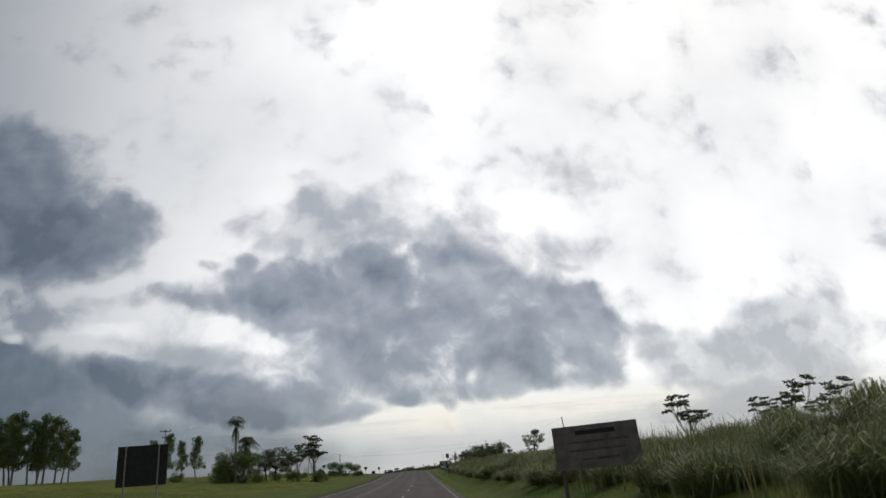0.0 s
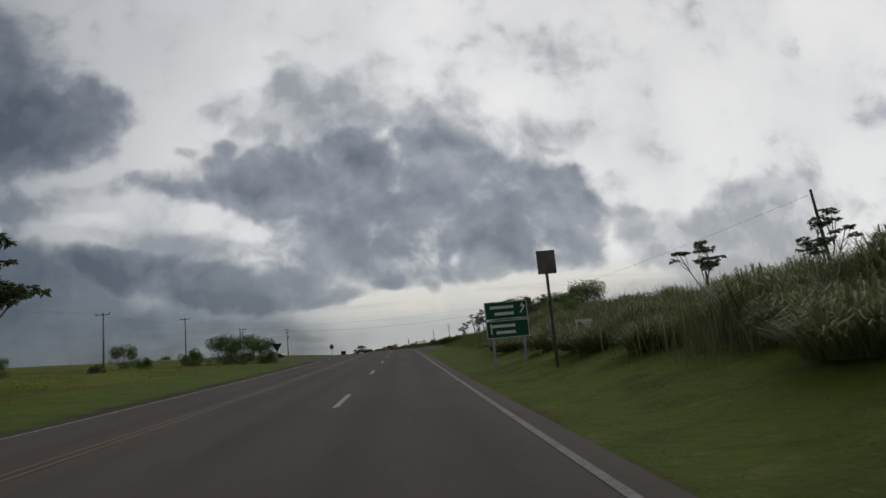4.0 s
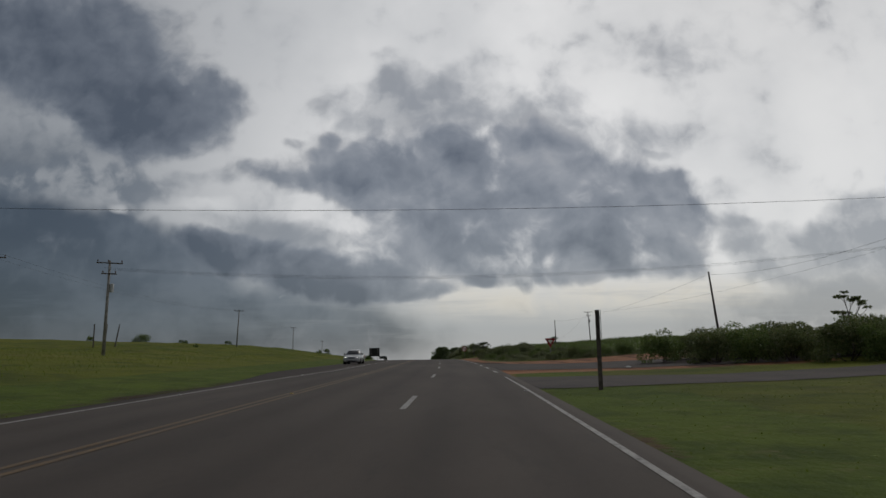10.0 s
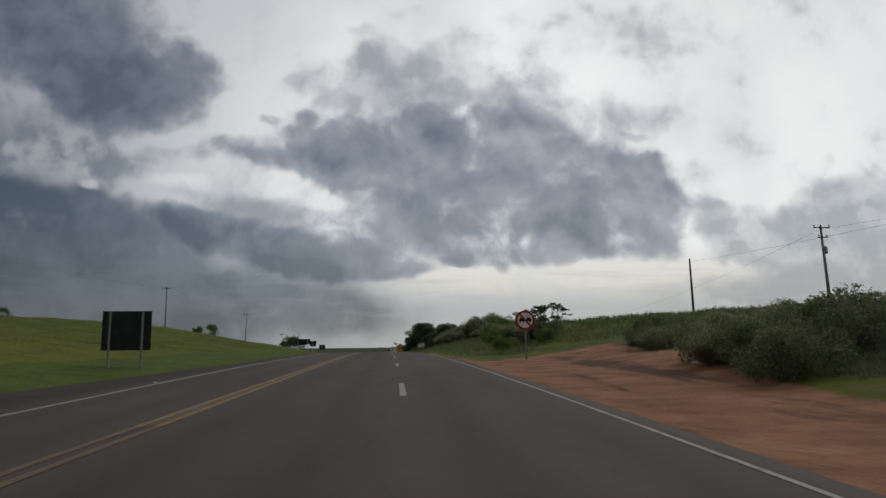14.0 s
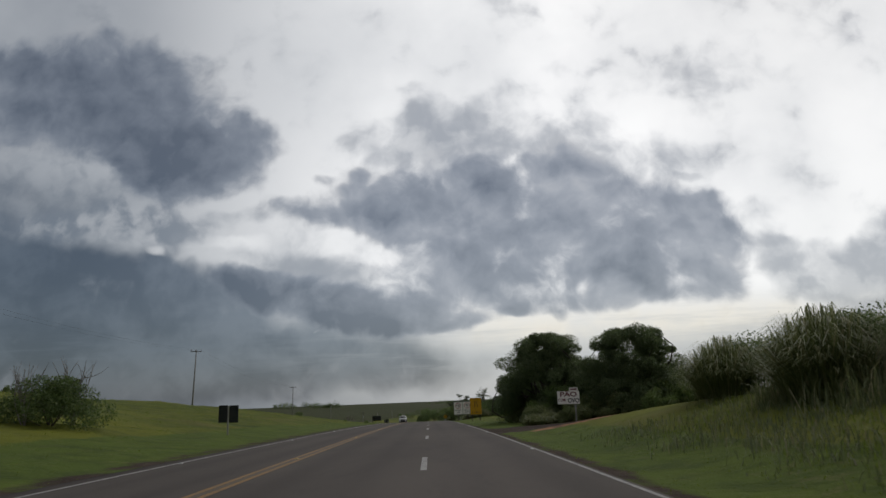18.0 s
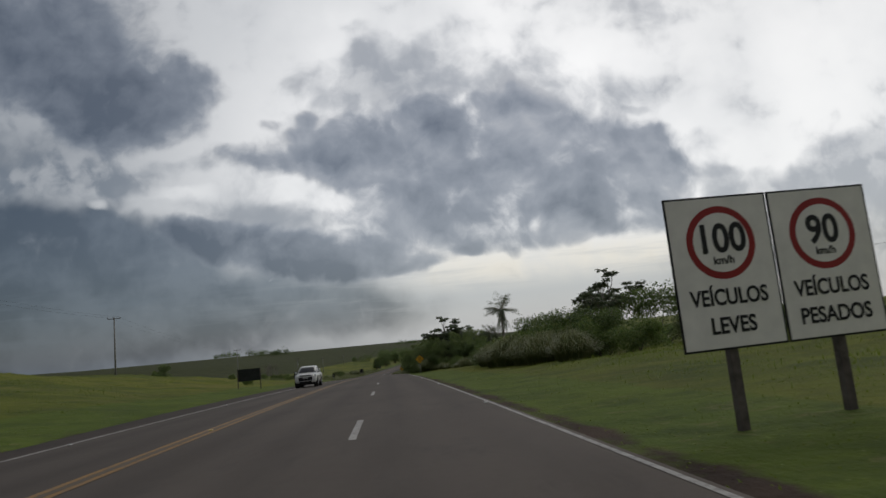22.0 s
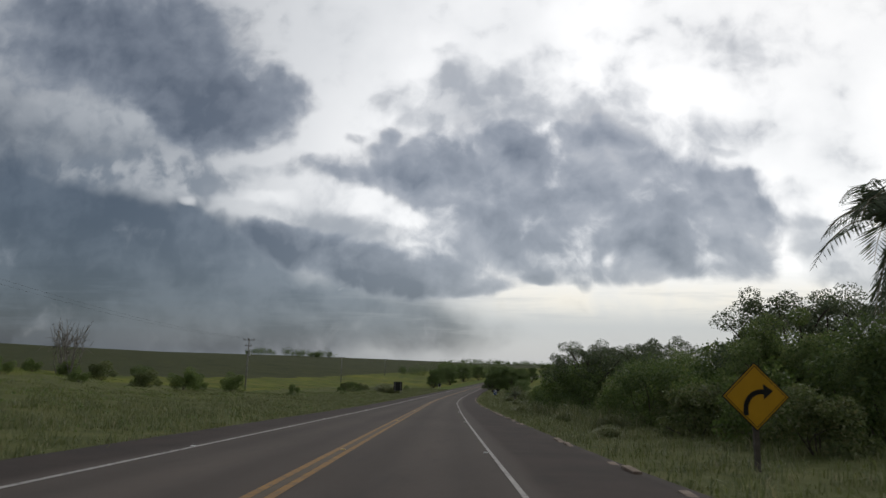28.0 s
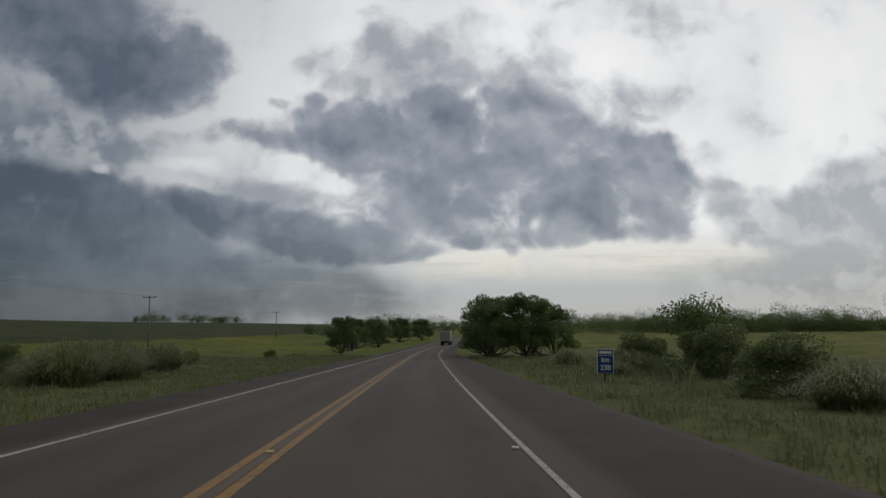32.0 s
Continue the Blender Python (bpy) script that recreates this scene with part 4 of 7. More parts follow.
def palm(seed, height, label, fronds=22, reach=2.6, droop=1.0, dead=8, low=.25, name="palm_tree"):
    rng = np.random.default_rng(seed)
    t = thing(name, label, "palm tree")
    top = np.array([rng.normal() * .15, rng.normal() * .15, height])
    put("trunk", mesh_np("trunk", *tube_np(bough(rng, (0, 0, -.4), top, .02, 10), np.linspace(.22, .15, 10), 9), smooth=True), PALE_BARK, t)
    c, ax, nn, L, stems = [], [], [], [], []
    for i in range(fronds + dead):
        a = i * 2.399
        hang = i >= fronds
        up = rng.uniform(-1.2, -.6) if hang else rng.uniform(low, 1.4)
        q = np.linspace(0, 1, 12)
        ln = reach * rng.uniform(.8, 1.1) * (.75 if hang else 1)
        h = np.array([math.cos(a), math.sin(a), 0])
        pts = top + h * (q * ln * math.cos(up) * (.75 if not hang else .5))[:, None] + np.array([0, 0, 1]) * (q * ln * math.sin(up) - droop * q ** 2.2 * ln * .55)[:, None]
        stems.append(tube_np(pts, np.linspace(.035, .008, 12), 4))
        side = np.cross(h, [0, 0, 1])
        tan = unit(np.gradient(pts, axis=0))
        for k in range(2, 44):
            u = k / 44
            p = np.array([np.interp(u, q, pts[:, m]) for m in range(3)])
            tg = unit(np.array([np.interp(u, q, tan[:, m]) for m in range(3)]))
            sg = 1 if k % 2 else -1
            d = unit(side * sg * .9 + tg * .55 + np.array([0, 0, -.35 - .3 * rng.uniform()]))
            w = reach * .24 * math.sin(math.pi * (.12 + .82 * u)) * rng.uniform(.8, 1.15)
            c.append(p + d * w * .5), ax.append(d), nn.append(unit(np.cross(d, side) + rng.normal(size=3) * .2)), L.append(w)
    L = np.array(L)
    put("crown", mesh_np("crown", *leaf_quads(np.array(c), np.array(ax), np.array(nn), L, L * .06 + .010)), LEAF_GREY, t)
    put("frond_frame", mesh_np("frond_frame", *merge(stems), smooth=True), DRY, t)
    return t


def tall_tree(seed, height, label, name="eucalyptus_tree"):
    """A tall straight stem with loose foliage high up."""
    rng = np.random.default_rng(seed)
    wood = [tube_np(bough(rng, (0, 0, -.4), (rng.normal() * .6, rng.normal() * .6, height * .96), .02, 10), np.linspace(.016, .003, 10) * height, 7)]
    cs, rs = [], []
    for i in range(44):
        u = .28 + .70 * (i + rng.uniform()) / 44
        a = rng.uniform(0, 6.28)
        r = height * .13 * (1.22 - u) ** .7 * rng.uniform(.4, 1.5)
        p = np.array([math.cos(a) * r, math.sin(a) * r, u * height])
        cs.append(p), rs.append(height * np.array([.058, .058, .055]) * rng.uniform(.7, 1.3))
        if i % 2:
            wood.append(tube_np(bough(rng, (0, 0, (u - .08) * height), p, .1), np.linspace(.004, .0012, 6) * height, 4))
    return tree_parts(name, label, wood, [clump_leaves(rng, cs, rs, 130, height * .024)], PALE_BARK, LEAF_DARK)


def bare_shrub(seed, height, label, name="bare_tree"):
    rng = np.random.default_rng(seed)
    t = thing(name, label, "tree")
    wood = []
    for i in range(7):
        a = rng.uniform(0, 6.28)
        tip = np.array([math.cos(a) * height * .4 * rng.uniform(.3, 1), math.sin(a) * height * .4 * rng.uniform(.3, 1), height * rng.uniform(.7, 1)])
        b = bough(rng, (0, 0, -.2), tip, .08)
        wood.append(tube_np(b, np.linspace(.034, .009, 6), 5))
        for _ in range(6):
            k = rng.integers(2, 5)
            wood.append(tube_np(bough(rng, b[k], b[k] + rng.normal(size=3) * height * .12 + np.array([0, 0, height * .16]), .1), np.linspace(.018, .006, 6), 4))
    put("branching", mesh_np("branching", *merge(wood), smooth=True), PALE_BARK, t)
    return t


def grass(name, label, rng, sl, blades, height, material, width=.02, lean=.5, kind_spread=.25, category="grass"):
    """Blades of grass round each place of sl (s, l): one object of stuff. height: mean blade length, metres."""
    sl = np.repeat(np.asarray(sl, dtype=float), blades, axis=0)
    n = len(sl)
    x, y, _ = road(sl[:, 0], sl[:, 1])
    x, y = x + rng.normal(size=n) * kind_spread, y + rng.normal(size=n) * kind_spread
    z = ground_z(x, y) - .03
    tall = height * rng.uniform(.45, 1.25, n) * np.repeat(rng.uniform(.55, 1.15, n // blades), blades)
    a = rng.uniform(0, 2 * np.pi, n)
    out = np.stack([np.cos(a), np.sin(a), np.zeros(n)], -1)
    side = np.stack([-np.sin(a), np.cos(a), np.zeros(n)], -1)
    base = np.stack([x, y, z], -1)
    up = np.array([0, 0, 1.0])
    bend = (rng.uniform(.05, 1, n) * lean)[:, None]
    t = tall[:, None]
    mid = base + up * t * .62 + out * t * bend * .25
    tip = base + up * t * (1 - .25 * bend) + out * t * bend * .75
    w = width * rng.uniform(.6, 1.4, n)[:, None] * side
    v = np.stack([base - w * .5, base + w * .5, mid + w * .45, mid - w * .45, tip + w * .08, tip - w * .08], 1).reshape(-1, 3)
    o = np.arange(n)[:, None] * 6
    f = np.concatenate([o + np.array([0, 1, 2, 3]), o + np.array([3, 2, 4, 5])])
    ob = put(name, mesh_np(name, v, f), material)
    return tagged(ob, label, category, kind="stuff")


def tussock(seed, height, spread, label, material, blades=1300):
    """A mound of arching grass: long blades that bend over on every side."""
    rng = np.random.default_rng(seed)
    n = blades
    a, q = rng.uniform(0, 2 * np.pi, n), np.sqrt(rng.uniform(0, 1, n))
    out = np.stack([np.cos(a), np.sin(a), np.zeros(n)], -1)
    aim = unit(out * q[:, None] + rng.normal(size=(n, 3)) * np.array([.45, .45, 0]))
    aim[:, 2] = 0
    side = np.stack([-aim[:, 1], aim[:, 0], np.zeros(n)], -1)
    base = out * (q * spread * .62)[:, None] - np.array([0, 0, .05])
    tall = (height * (1.12 - .55 * q ** 2) * rng.uniform(.55, 1.1, n))[:, None]
    reach = (spread * (.15 + .55 * q) * rng.uniform(.3, 1.3, n))[:, None]
    w = side * rng.uniform(.010, .022, n)[:, None]
    up = np.array([0, 0, 1.0])
    p1 = base + up * tall * .55 + aim * reach * .25
    p2 = base + up * tall * .92 + aim * reach * .7
    p3 = base + up * tall * (.92 - .25 * rng.uniform(0, 1, (n, 1))) + aim * reach * 1.35
    v = np.stack([base - w, base + w, p1 + w, p1 - w, p2 + w * .8, p2 - w * .8, p3 + w * .15, p3 - w * .15], 1).reshape(-1, 3)
    o = np.arange(n)[:, None] * 8
    f = np.concatenate([o + np.array([0, 1, 2, 3]), o + np.array([3, 2, 4, 5]), o + np.array([5, 4, 6, 7])])
    t = thing("grass_clump", label, "grass clump")
    put("tuft", mesh_np("tuft", v, f), material, t)
    return t


def scatter(rng, n, s0, s1, l0, l1):
    return np.stack([rng.uniform(s0, s1, n), rng.uniform(l0, l1, n)], -1)


def plant(proto, s, l, k=1.0, turn=0.0, dz=0.0, lean=0.0):
    x, y, z = spot(s, l, dz)
    return copy_thing(proto, pose(x, y, z, lean, 0, turn) @ Matrix.Scale(k, 4))


# prototypes stand where the first of each kind grows
def first(proto, s, l, turn=0.0):
    x, y, z = spot(s, l)
    proto.matrix_basis = pose(x, y, z, 0, 0, turn)
    return proto

# ---- plants in their places ----
rng = np.random.default_rng(7)

# trees and palms on the pasture by the start
euc = first(tall_tree(3, 27, "tall grey-green eucalyptus tree on the far pasture"), 300, -140)
for i, (s, l, k) in enumerate(((306, -147, 1.05), (312, -152, .9), (303, -158, 1.1), (318, -165, .95), (300, -172, 1.0), (310, -180, .9), (322, -190, 1.05),
                               (296, -133, .8), (330, -172, 1.1), (308, -166, 1.0), (315, -143, .85), (320, -176, 1.05), (299, -150, .95), (334, -160, .9), (326, -200, 1.0))):
    plant(euc, s, l, k, i * 77)
slim = first(tall_tree(9, 12.5, "slender dark tree in the pasture", "tree"), 191, -62)
plant(slim, 176, -50, .85, 50), plant(slim, 186, -57, .8, 190), plant(slim, 205, -71, .95, 120)
tall_palm = first(palm(5, 10.4, "tall palm with a drooping crown beside the pasture", 28, 3.8, 1.0, 8), 133, -29.5)
short_palm = first(palm(6, 6.6, "short palm with long drooping fronds", 34, 4.6, 1.35, 14), 134, -28)
open_tree = first(cecropia(11, 9.0, "thin open tree with parasol clusters of leaves", None, 11), 146, -17)
plant(open_tree, 149, -20.5, .85, 120), plant(open_tree, 152, -23.5, .7, 40)
thick = first(bush(21, 3.4, 2.6, "dense dark green bush on the pasture", LEAF_DARK), 132, -31)
leafy = first(bush(22, 2.6, 2.0, "rounded mid green bush in the grass", LEAF_MID), 150, -22)
pale_bush = first(bush(23, 2.2, 1.8, "pale green shrub in long grass", LEAF_PALE, name="shrub", category="shrub"), 141, -15)
for s, l, k, p in ((132, -27.5, 1.7, 0), (135, -30.5, 1.8, 0), (138, -33, 1.2, 0), (199, -13, 1.0, 0), (202, -16, 1.2, 0), (206, -19.5, 1.25, 0), (196, -11.8, .7, 1), (146, -36, .9, 0), (120, -36, .8, 1), (126, -24, .7, 1), (150, -30, .8, 0),
                   (205, -24, .95, 1), (208, -34, 1.0, 0), (200, -22, .5, 1), (196, -27, .6, 1),
                   (176, -24, .5, 2), (170, -30, .6, 0), (160, -27, .7, 1)):
    plant((thick, leafy, pale_bush)[p], s, l, k, s * 37 % 360)

# the reed bank beside the road
reeds = np.concatenate([scatter(rng, 1400, -30, 160, 11.5, 16), scatter(rng, 800, -30, 164, 15, 24)])
bank_grass = np.concatenate([scatter(rng, 700, 156, 206, 11.5, 19), scatter(rng, 500, 156, 212, 17, 27)])
grass("rough_grass", "rough green grass on the roadside bank", rng, bank_grass, 34, .48, LEAF_MID, .024, 1.5, .5)
grass("reed_bank", "tall pale green reed grass on the bank", rng, reeds, 34, 1.2, REED, .022, .9, .45)
grass("reed_plumes", "dry seed stalks above the reed grass", rng, reeds[::7], 2, 1.75, DRY, .014, .7, .4)
mound = first(tussock(71, 1.75, 1.9, "mound of tall arching pale green grass on the bank", TUSSOCK), 60, 13.5)
mound_low = first(tussock(72, 1.25, 1.6, "low mound of arching pale grass", TUSSOCK, 900), 64, 11.5)
for k in range(49):
    for row, l0 in enumerate((11.8, 13.8, 16.2, 19.5)):
        s, l = -14 + 4.1 * k + row * .9 + rng.uniform(-1, 1), l0 + rng.uniform(-.8, .8) + max(0, -14 + 4.1 * k - 150) * .12
        if s < 12 and row > 2:
            continue
        plant((mound_low, mound)[row > 0 and k % 4 > 0], s, l, rng.uniform(.55, .82), s * 97 % 360)
for s, l, k, p in ((199, 19, 1.0, 1), (203, 21, 1.1, 2), (207, 23, 1.15, 0), (211, 25, 1.1, 1), (215, 28, 1.1, 2), (219, 31, 1.0, 0), (205, 25, 1.3, 1), (213, 30, 1.3, 0)):
    plant((thick, leafy, pale_bush)[p], s, l, k, s * 23 % 360)
for s, l, k, p in ((231, 23.5, .55, 1), (229, 25, .7, 2), (227, 26.5, .8, 0), (224, 25, .9, 1), (221, 24, .85, 2), (218, 23, .9, 0), (226, 29, 1.0, 1), (222, 28, 1.1, 0), (217, 26, 1.1, 1), (214, 22, .9, 2), (231, 28, .8, 1), (233, 31, .9, 0)):
    plant((thick, leafy, pale_bush)[p], s, l, k * .72, s * 29 % 360)
bank_tree = first(cecropia(31, 3.4, "small tree with parasol leaves on the grassy bank", None, 6), 109, 15)
for s, l, k in ((113, 17, 1.15), (118, 20, .9), (100, 21, .9), (128, 18, .8), (138, 19, 1.0), (30, 17, .9), (182, 17, .75), (183, 18.5, .75), (184.5, 16.2, .75),
                (186, 17.8, 1.0), (187.5, 16.5, .7), (189, 15.2, .9), (190, 16.8, .95), (192, 14.8, .75), (194, 15.2, .85), (197, 13.6, .75), (201, 20, 1.0), (206, 24, 1.1), (212, 27, 1.0), (27, 20.2, .78), (30, 20.6, .72), (20, 17.5, .6), (176, 16.5, .8), (179, 17.6, .9), (172, 17.4, .9), (168.5, 18.4, .8), (174, 18.5, .7), (184, 18, .75), (224, 25.5, .95), (221, 24.5, .85), (218, 24, 1.0), (222.5, 27.5, 1.1), (216, 22.5, .85)):
    plant(bank_tree, s, l, k, s * 53 % 360)
for s in range(150, 204, 5):
    plant((leafy, pale_bush, thick)[s % 3], s, 16 + (s - 150) * .12 + rng.uniform(-1, 2), rng.uniform(.5, .85), s * 41 % 360)

# crossing, right side: hedge, tree, cane
lone = first(broad_tree(41, 10.8, 5.2, "lone dark broad-crowned tree on the rise", LEAF_DARK, 330, .22, 36, .38, "tree", (.17, .28)), 300, 59)
for k in range(31):
    for row in range(3):
        s, l = 317 - 1.9 * k + row * 1.6 + rng.uniform(-.8, .8), 19.5 + 1.25 * k + row * 2.2 + rng.uniform(-.8, .8)
        plant((leafy, pale_bush, pale_bush)[(k + row) % 3], s, l, rng.uniform(.8, 1.05), s * 61 % 360)
sapling = first(cecropia(33, 2.6, "young parasol-leaved sapling on the hedge bank", LEAF_PALE, 4), 280, 46)
for s, l, k in ((262, 58, 1.3), (270, 53, 1.2), (286, 42, 1.3), (292, 39, 1.35), (298, 34, 1.2), (303, 31, 1.2), (308, 27, 1.3), (276, 49, 1.1)):
    plant(sapling, s, l, k, s * 29 % 360, .6)
cane = np.concatenate([scatter(rng, 2200, 322, 470, 24, 50), scatter(rng, 900, 322, 500, 50, 95)])
cane = cane[cane[:, 0] > 336]
grass("sugar_cane", "dark green sugar cane field on the slope", rng, cane, 36, .72, LEAF_MID, .06, 2.2, .8, "sugar cane")
slope = np.concatenate([scatter(rng, 1500, 431, 520, 11, 22), scatter(rng, 700, 335, 415, 14, 26)])
grass("slope_grass", "long rough grass on the roadside slope", rng, slope, 24, .2, SHORT, .018, 1.6, .6)
grass("reed_bank", "tall reed grass on the roadside rise", rng, scatter(rng, 300, 468, 517, 14.5, 24), 40, 1.0, REED, .028, 1.4, .35)
grass("reed_plumes", "dry seed stalks above the reed grass", rng, scatter(rng, 120, 468, 517, 15, 24), 3, 2.4, DRY, .016, .5, .4)
road_tree = first(cecropia(35, 3.0, "low open tree on the roadside slope", LEAF_GREY, 8), 437, 15)
plant(road_tree, 441, 17, .95, 90), plant(road_tree, 446, 18, 1.0, 190), plant(road_tree, 440, 18.2, 1.0, 290), plant(road_tree, 451, 17, .8, 290), plant(sapling, 432, 13, .7, 30), plant(road_tree, 384, 24, .8, 10)
for s, l, k in ((438, 13, .5), (446, 13.5, .6), (452, 14, .7), (436, 16, .55), (404, 21, .5), (398, 17, .45), (390, 18, .5), (380, 17, .4)):
    plant((leafy, pale_bush)[int(s) % 2], s, l, k, s * 67 % 360)

for k in range(26):
    s, l = 440 + 2.4 * k + rng.uniform(-1, 1), 15.5 + (k % 3) * 1.9 + rng.uniform(-.5, .5)
    plant((mound, mound_low, leafy)[k % 3], s, l, rng.uniform(.6, .9), s * 67 % 360)

# grey-green scrub between the red verge and the cane
scrub_bush = first(bush(25, 1.9, 1.9, "low grey-green scrub on the red slope", SLOPE, 420, .12, 18, "scrub_plant", "scrub"), 402, 18)
for k in range(44):
    s = 390 + 31 * ((k * .618) % 1)
    l = 12.5 + max(0, s - 395) * .22 + (k % 4) * 2.6 + rng.uniform(-.6, .6)
    plant((scrub_bush, scrub_bush, mound, pale_bush, scrub_bush)[k % 5], s, l, rng.uniform(.5, .85), s * 67 % 360)
scrub = np.concatenate([scatter(rng, 2000, 334, 414, 10.5, 28), scatter(rng, 1300, 431, 520, 10, 24)])
scrub = scrub[(scrub[:, 0] > 400) | (scrub[:, 1] > np.interp(scrub[:, 0], WEEDY_S, WEEDY_L) + .4)]
bare = 14 + np.clip(scrub[:, 0] - 395, 0, 30) * .22
scrub = scrub[(scrub[:, 0] < 380) | (scrub[:, 0] > 430) | (scrub[:, 1] > bare)]
grass("rough_grass", "dark rough grass and weeds on the roadside slope", rng, scrub, 28, .38, SLOPE, .024, 1.5, .5)

for k in range(64):
    s = 336 + 52 * ((k * .618) % 1)
    l = np.interp(s, WEEDY_S, WEEDY_L) + 1.6 + (k % 5) * 2.3 + rng.uniform(-.7, .7)
    plant((scrub_bush, scrub_bush, leafy)[k % 3], s, l, rng.uniform(.26, .42), s * 67 % 360)
for s, l, k, p in ((339.5, 17.4, .5, 1), (341, 19, .42, 1), (343, 16.8, .36, 1), (336.5, 20, .5, 0), (335.5, 22, .52, 0), (335, 24.2, .5, 0), (336.5, 26.5, .55, 0), (338.5, 22.5, .5, 0)):
    plant((leafy, pale_bush)[p], s, l, k, s * 23 % 360)

# the two big trees
big = first(broad_tree(51, 7.6, 5.0, "large dark evergreen tree with a dense round crown", BIG_LEAF, 1250, .13, 135, .08, "tree", (.11, .22)), 556, 15)
plant(big, 547, 20, .88, 220), plant(big, 566, 16.5, .9, 130)
for s, l, k in ((549, 12.5, .7), (551, 15, .9), (560, 11.5, .75), (546, 19, .7), (552, 21, 1.0), (549, 16, .9)):
    plant((leafy, pale_bush, thick)[int(s) % 3], s, l, k, s * 31 % 360)

for s, l, k, p in ((552, 18, 1.2, 0), (557, 19, 1.3, 0), (562, 19, 1.3, 0), (553, 23, 1.3, 0), (559, 24, 1.4, 0), (566, 20, 1.3, 0), (548, 24, 1.2, 0), (544, 22, 1.0, 1), (541, 20, .7, 1), (556, 12.5, .8, 0), (562, 13.5, .9, 0)):
    plant((thick, leafy)[p], s, l, k, s * 31 % 360)
for s, l, k in ((549, 13, .9), (552, 14.2, 1.0), (546, 15.5, .95), (555, 12.2, .85), (544, 18, 1.0), (558, 12.8, .9), (547, 20.5, 1.0)):
    plant((pale_bush, mound)[int(s) % 2], s, l, k * .85, s * 31 % 360)
for k in range(26):
    s, l = 542.5 + 4.5 * ((k * .618) % 1), 11 + .55 * k + rng.uniform(-.4, .4)
    plant((mound_low, pale_bush, mound_low, mound)[k % 4], s, l, rng.uniform(.45, .7), k * 77 % 360)

# left pasture
for s, l, k, p in ((567, -113, 1.9, 0), (430, -75, .5, 1), (470, -66, .5, 1), (480, -70, .45, 0), (505, -62, .6, 0), (395, -40, .3, 1), (520, -30, .7, 0), (600, -60, .6, 1),
                   (268, -32, .5, 1), (520, -33, .6, 1), (705, -15, .45, 1), (745, -26, .45, 1), (768, -18, .4, 1),
                   (775, -48, 1.0, 0), (782, -52, .8, 1), (800, -62, .5, 0)):
    plant((thick, leafy, pale_bush)[p], s, l, k, s * 43 % 360)
left_bush = first(bush(24, 2.8, 2.4, "round dark bush with bare twigs above it", LEAF_DARK, 800, .12, 24), 529, -15.3)
twigs = first(bare_shrub(61, 3.2, "bare grey branching shrub"), 528, -16)
plant(twigs, 530, -14.7, 1.1, 80), plant(twigs, 856, -37, 1.9, 20), plant(twigs, 858, -39, 1.7, 120), plant(twigs, 854, -35.5, 1.6, 220), plant(leafy, 855, -36.5, .7, 20), plant(pale_bush, 858, -34.5, .9, 20), plant(leafy, 861, -27, 1.0, 50), plant(thick, 864, -33, .7, 10), plant(pale_bush, 859, -30, .9, 10), plant(leafy, 868, -24, .9, 110)
for s, l, k in ((828, -27, .5), (834, -30, .55), (840, -33, .6), (824, -34, .6), (846, -30, .5), (852, -38, .5), (864, -26, .5), (872, -30, .6), (880, -28, .5),
                (890, -22, .45), (935, -22, .7), (940, -25, .8), (946, -23, .75), (951, -27, .8), (958, -24, .7), (905, -18, .4), (966, -19, .45), (975, -22, .5), (930, -34, .5), (990, -18, .5)):
    plant((leafy, pale_bush, thick)[int(s) % 3], s, l, k, s * 59 % 360)

for s, l, k in ((934, -13, 1.0), (938, -15, 1.1), (942, -15.5, 1.2), (946, -17, 1.1), (950, -18, 1.2), (940, -13.5, .8), (954, -17, 1.1)):
    plant((mound, mound_low)[int(s) % 2], s, l, k, s * 59 % 360)

# right verge past the signs: shrubs, palms, wood
crest_palm = first(palm(7, 7.2, "tall ragged palm with hanging dry fronds", 24, 4.1, .42, 7, -.1), 702, 21)
plant(crest_palm, 702.5, 19.0, .58, 100), plant(crest_palm, 703.5, 20.2, .54, 200), plant(crest_palm, 860, 13.5, .42, 50)
canopy = first(broad_tree(38, 6.8, 3.9, "spreading open-crowned tree above the thicket", LEAF_GREY, 300, .13, 48, .36, "tree", (.12, .21)), 818, 22)
plant(canopy, 143, -24, 1.0, 150), plant(canopy, 147, -27, .88, 50), plant(canopy, 839, 12.8, .82, 20), plant(canopy, 843, 15.5, .75, 130), plant(canopy, 816, 17.0, .9, 220)
umbrella = first(cecropia(37, 8.0, "parasol-leaved tree above the roadside thicket", LEAF_GREY, 12), 744, 22)
plant(umbrella, 668, 25, .88, 70), plant(umbrella, 663, 22.5, .72, 190), plant(umbrella, 736, 16, 1.22, 30), plant(umbrella, 738, 17.5, 1.15, 160), plant(umbrella, 733, 18, .9, 250), plant(umbrella, 752, 17, .9, 200)
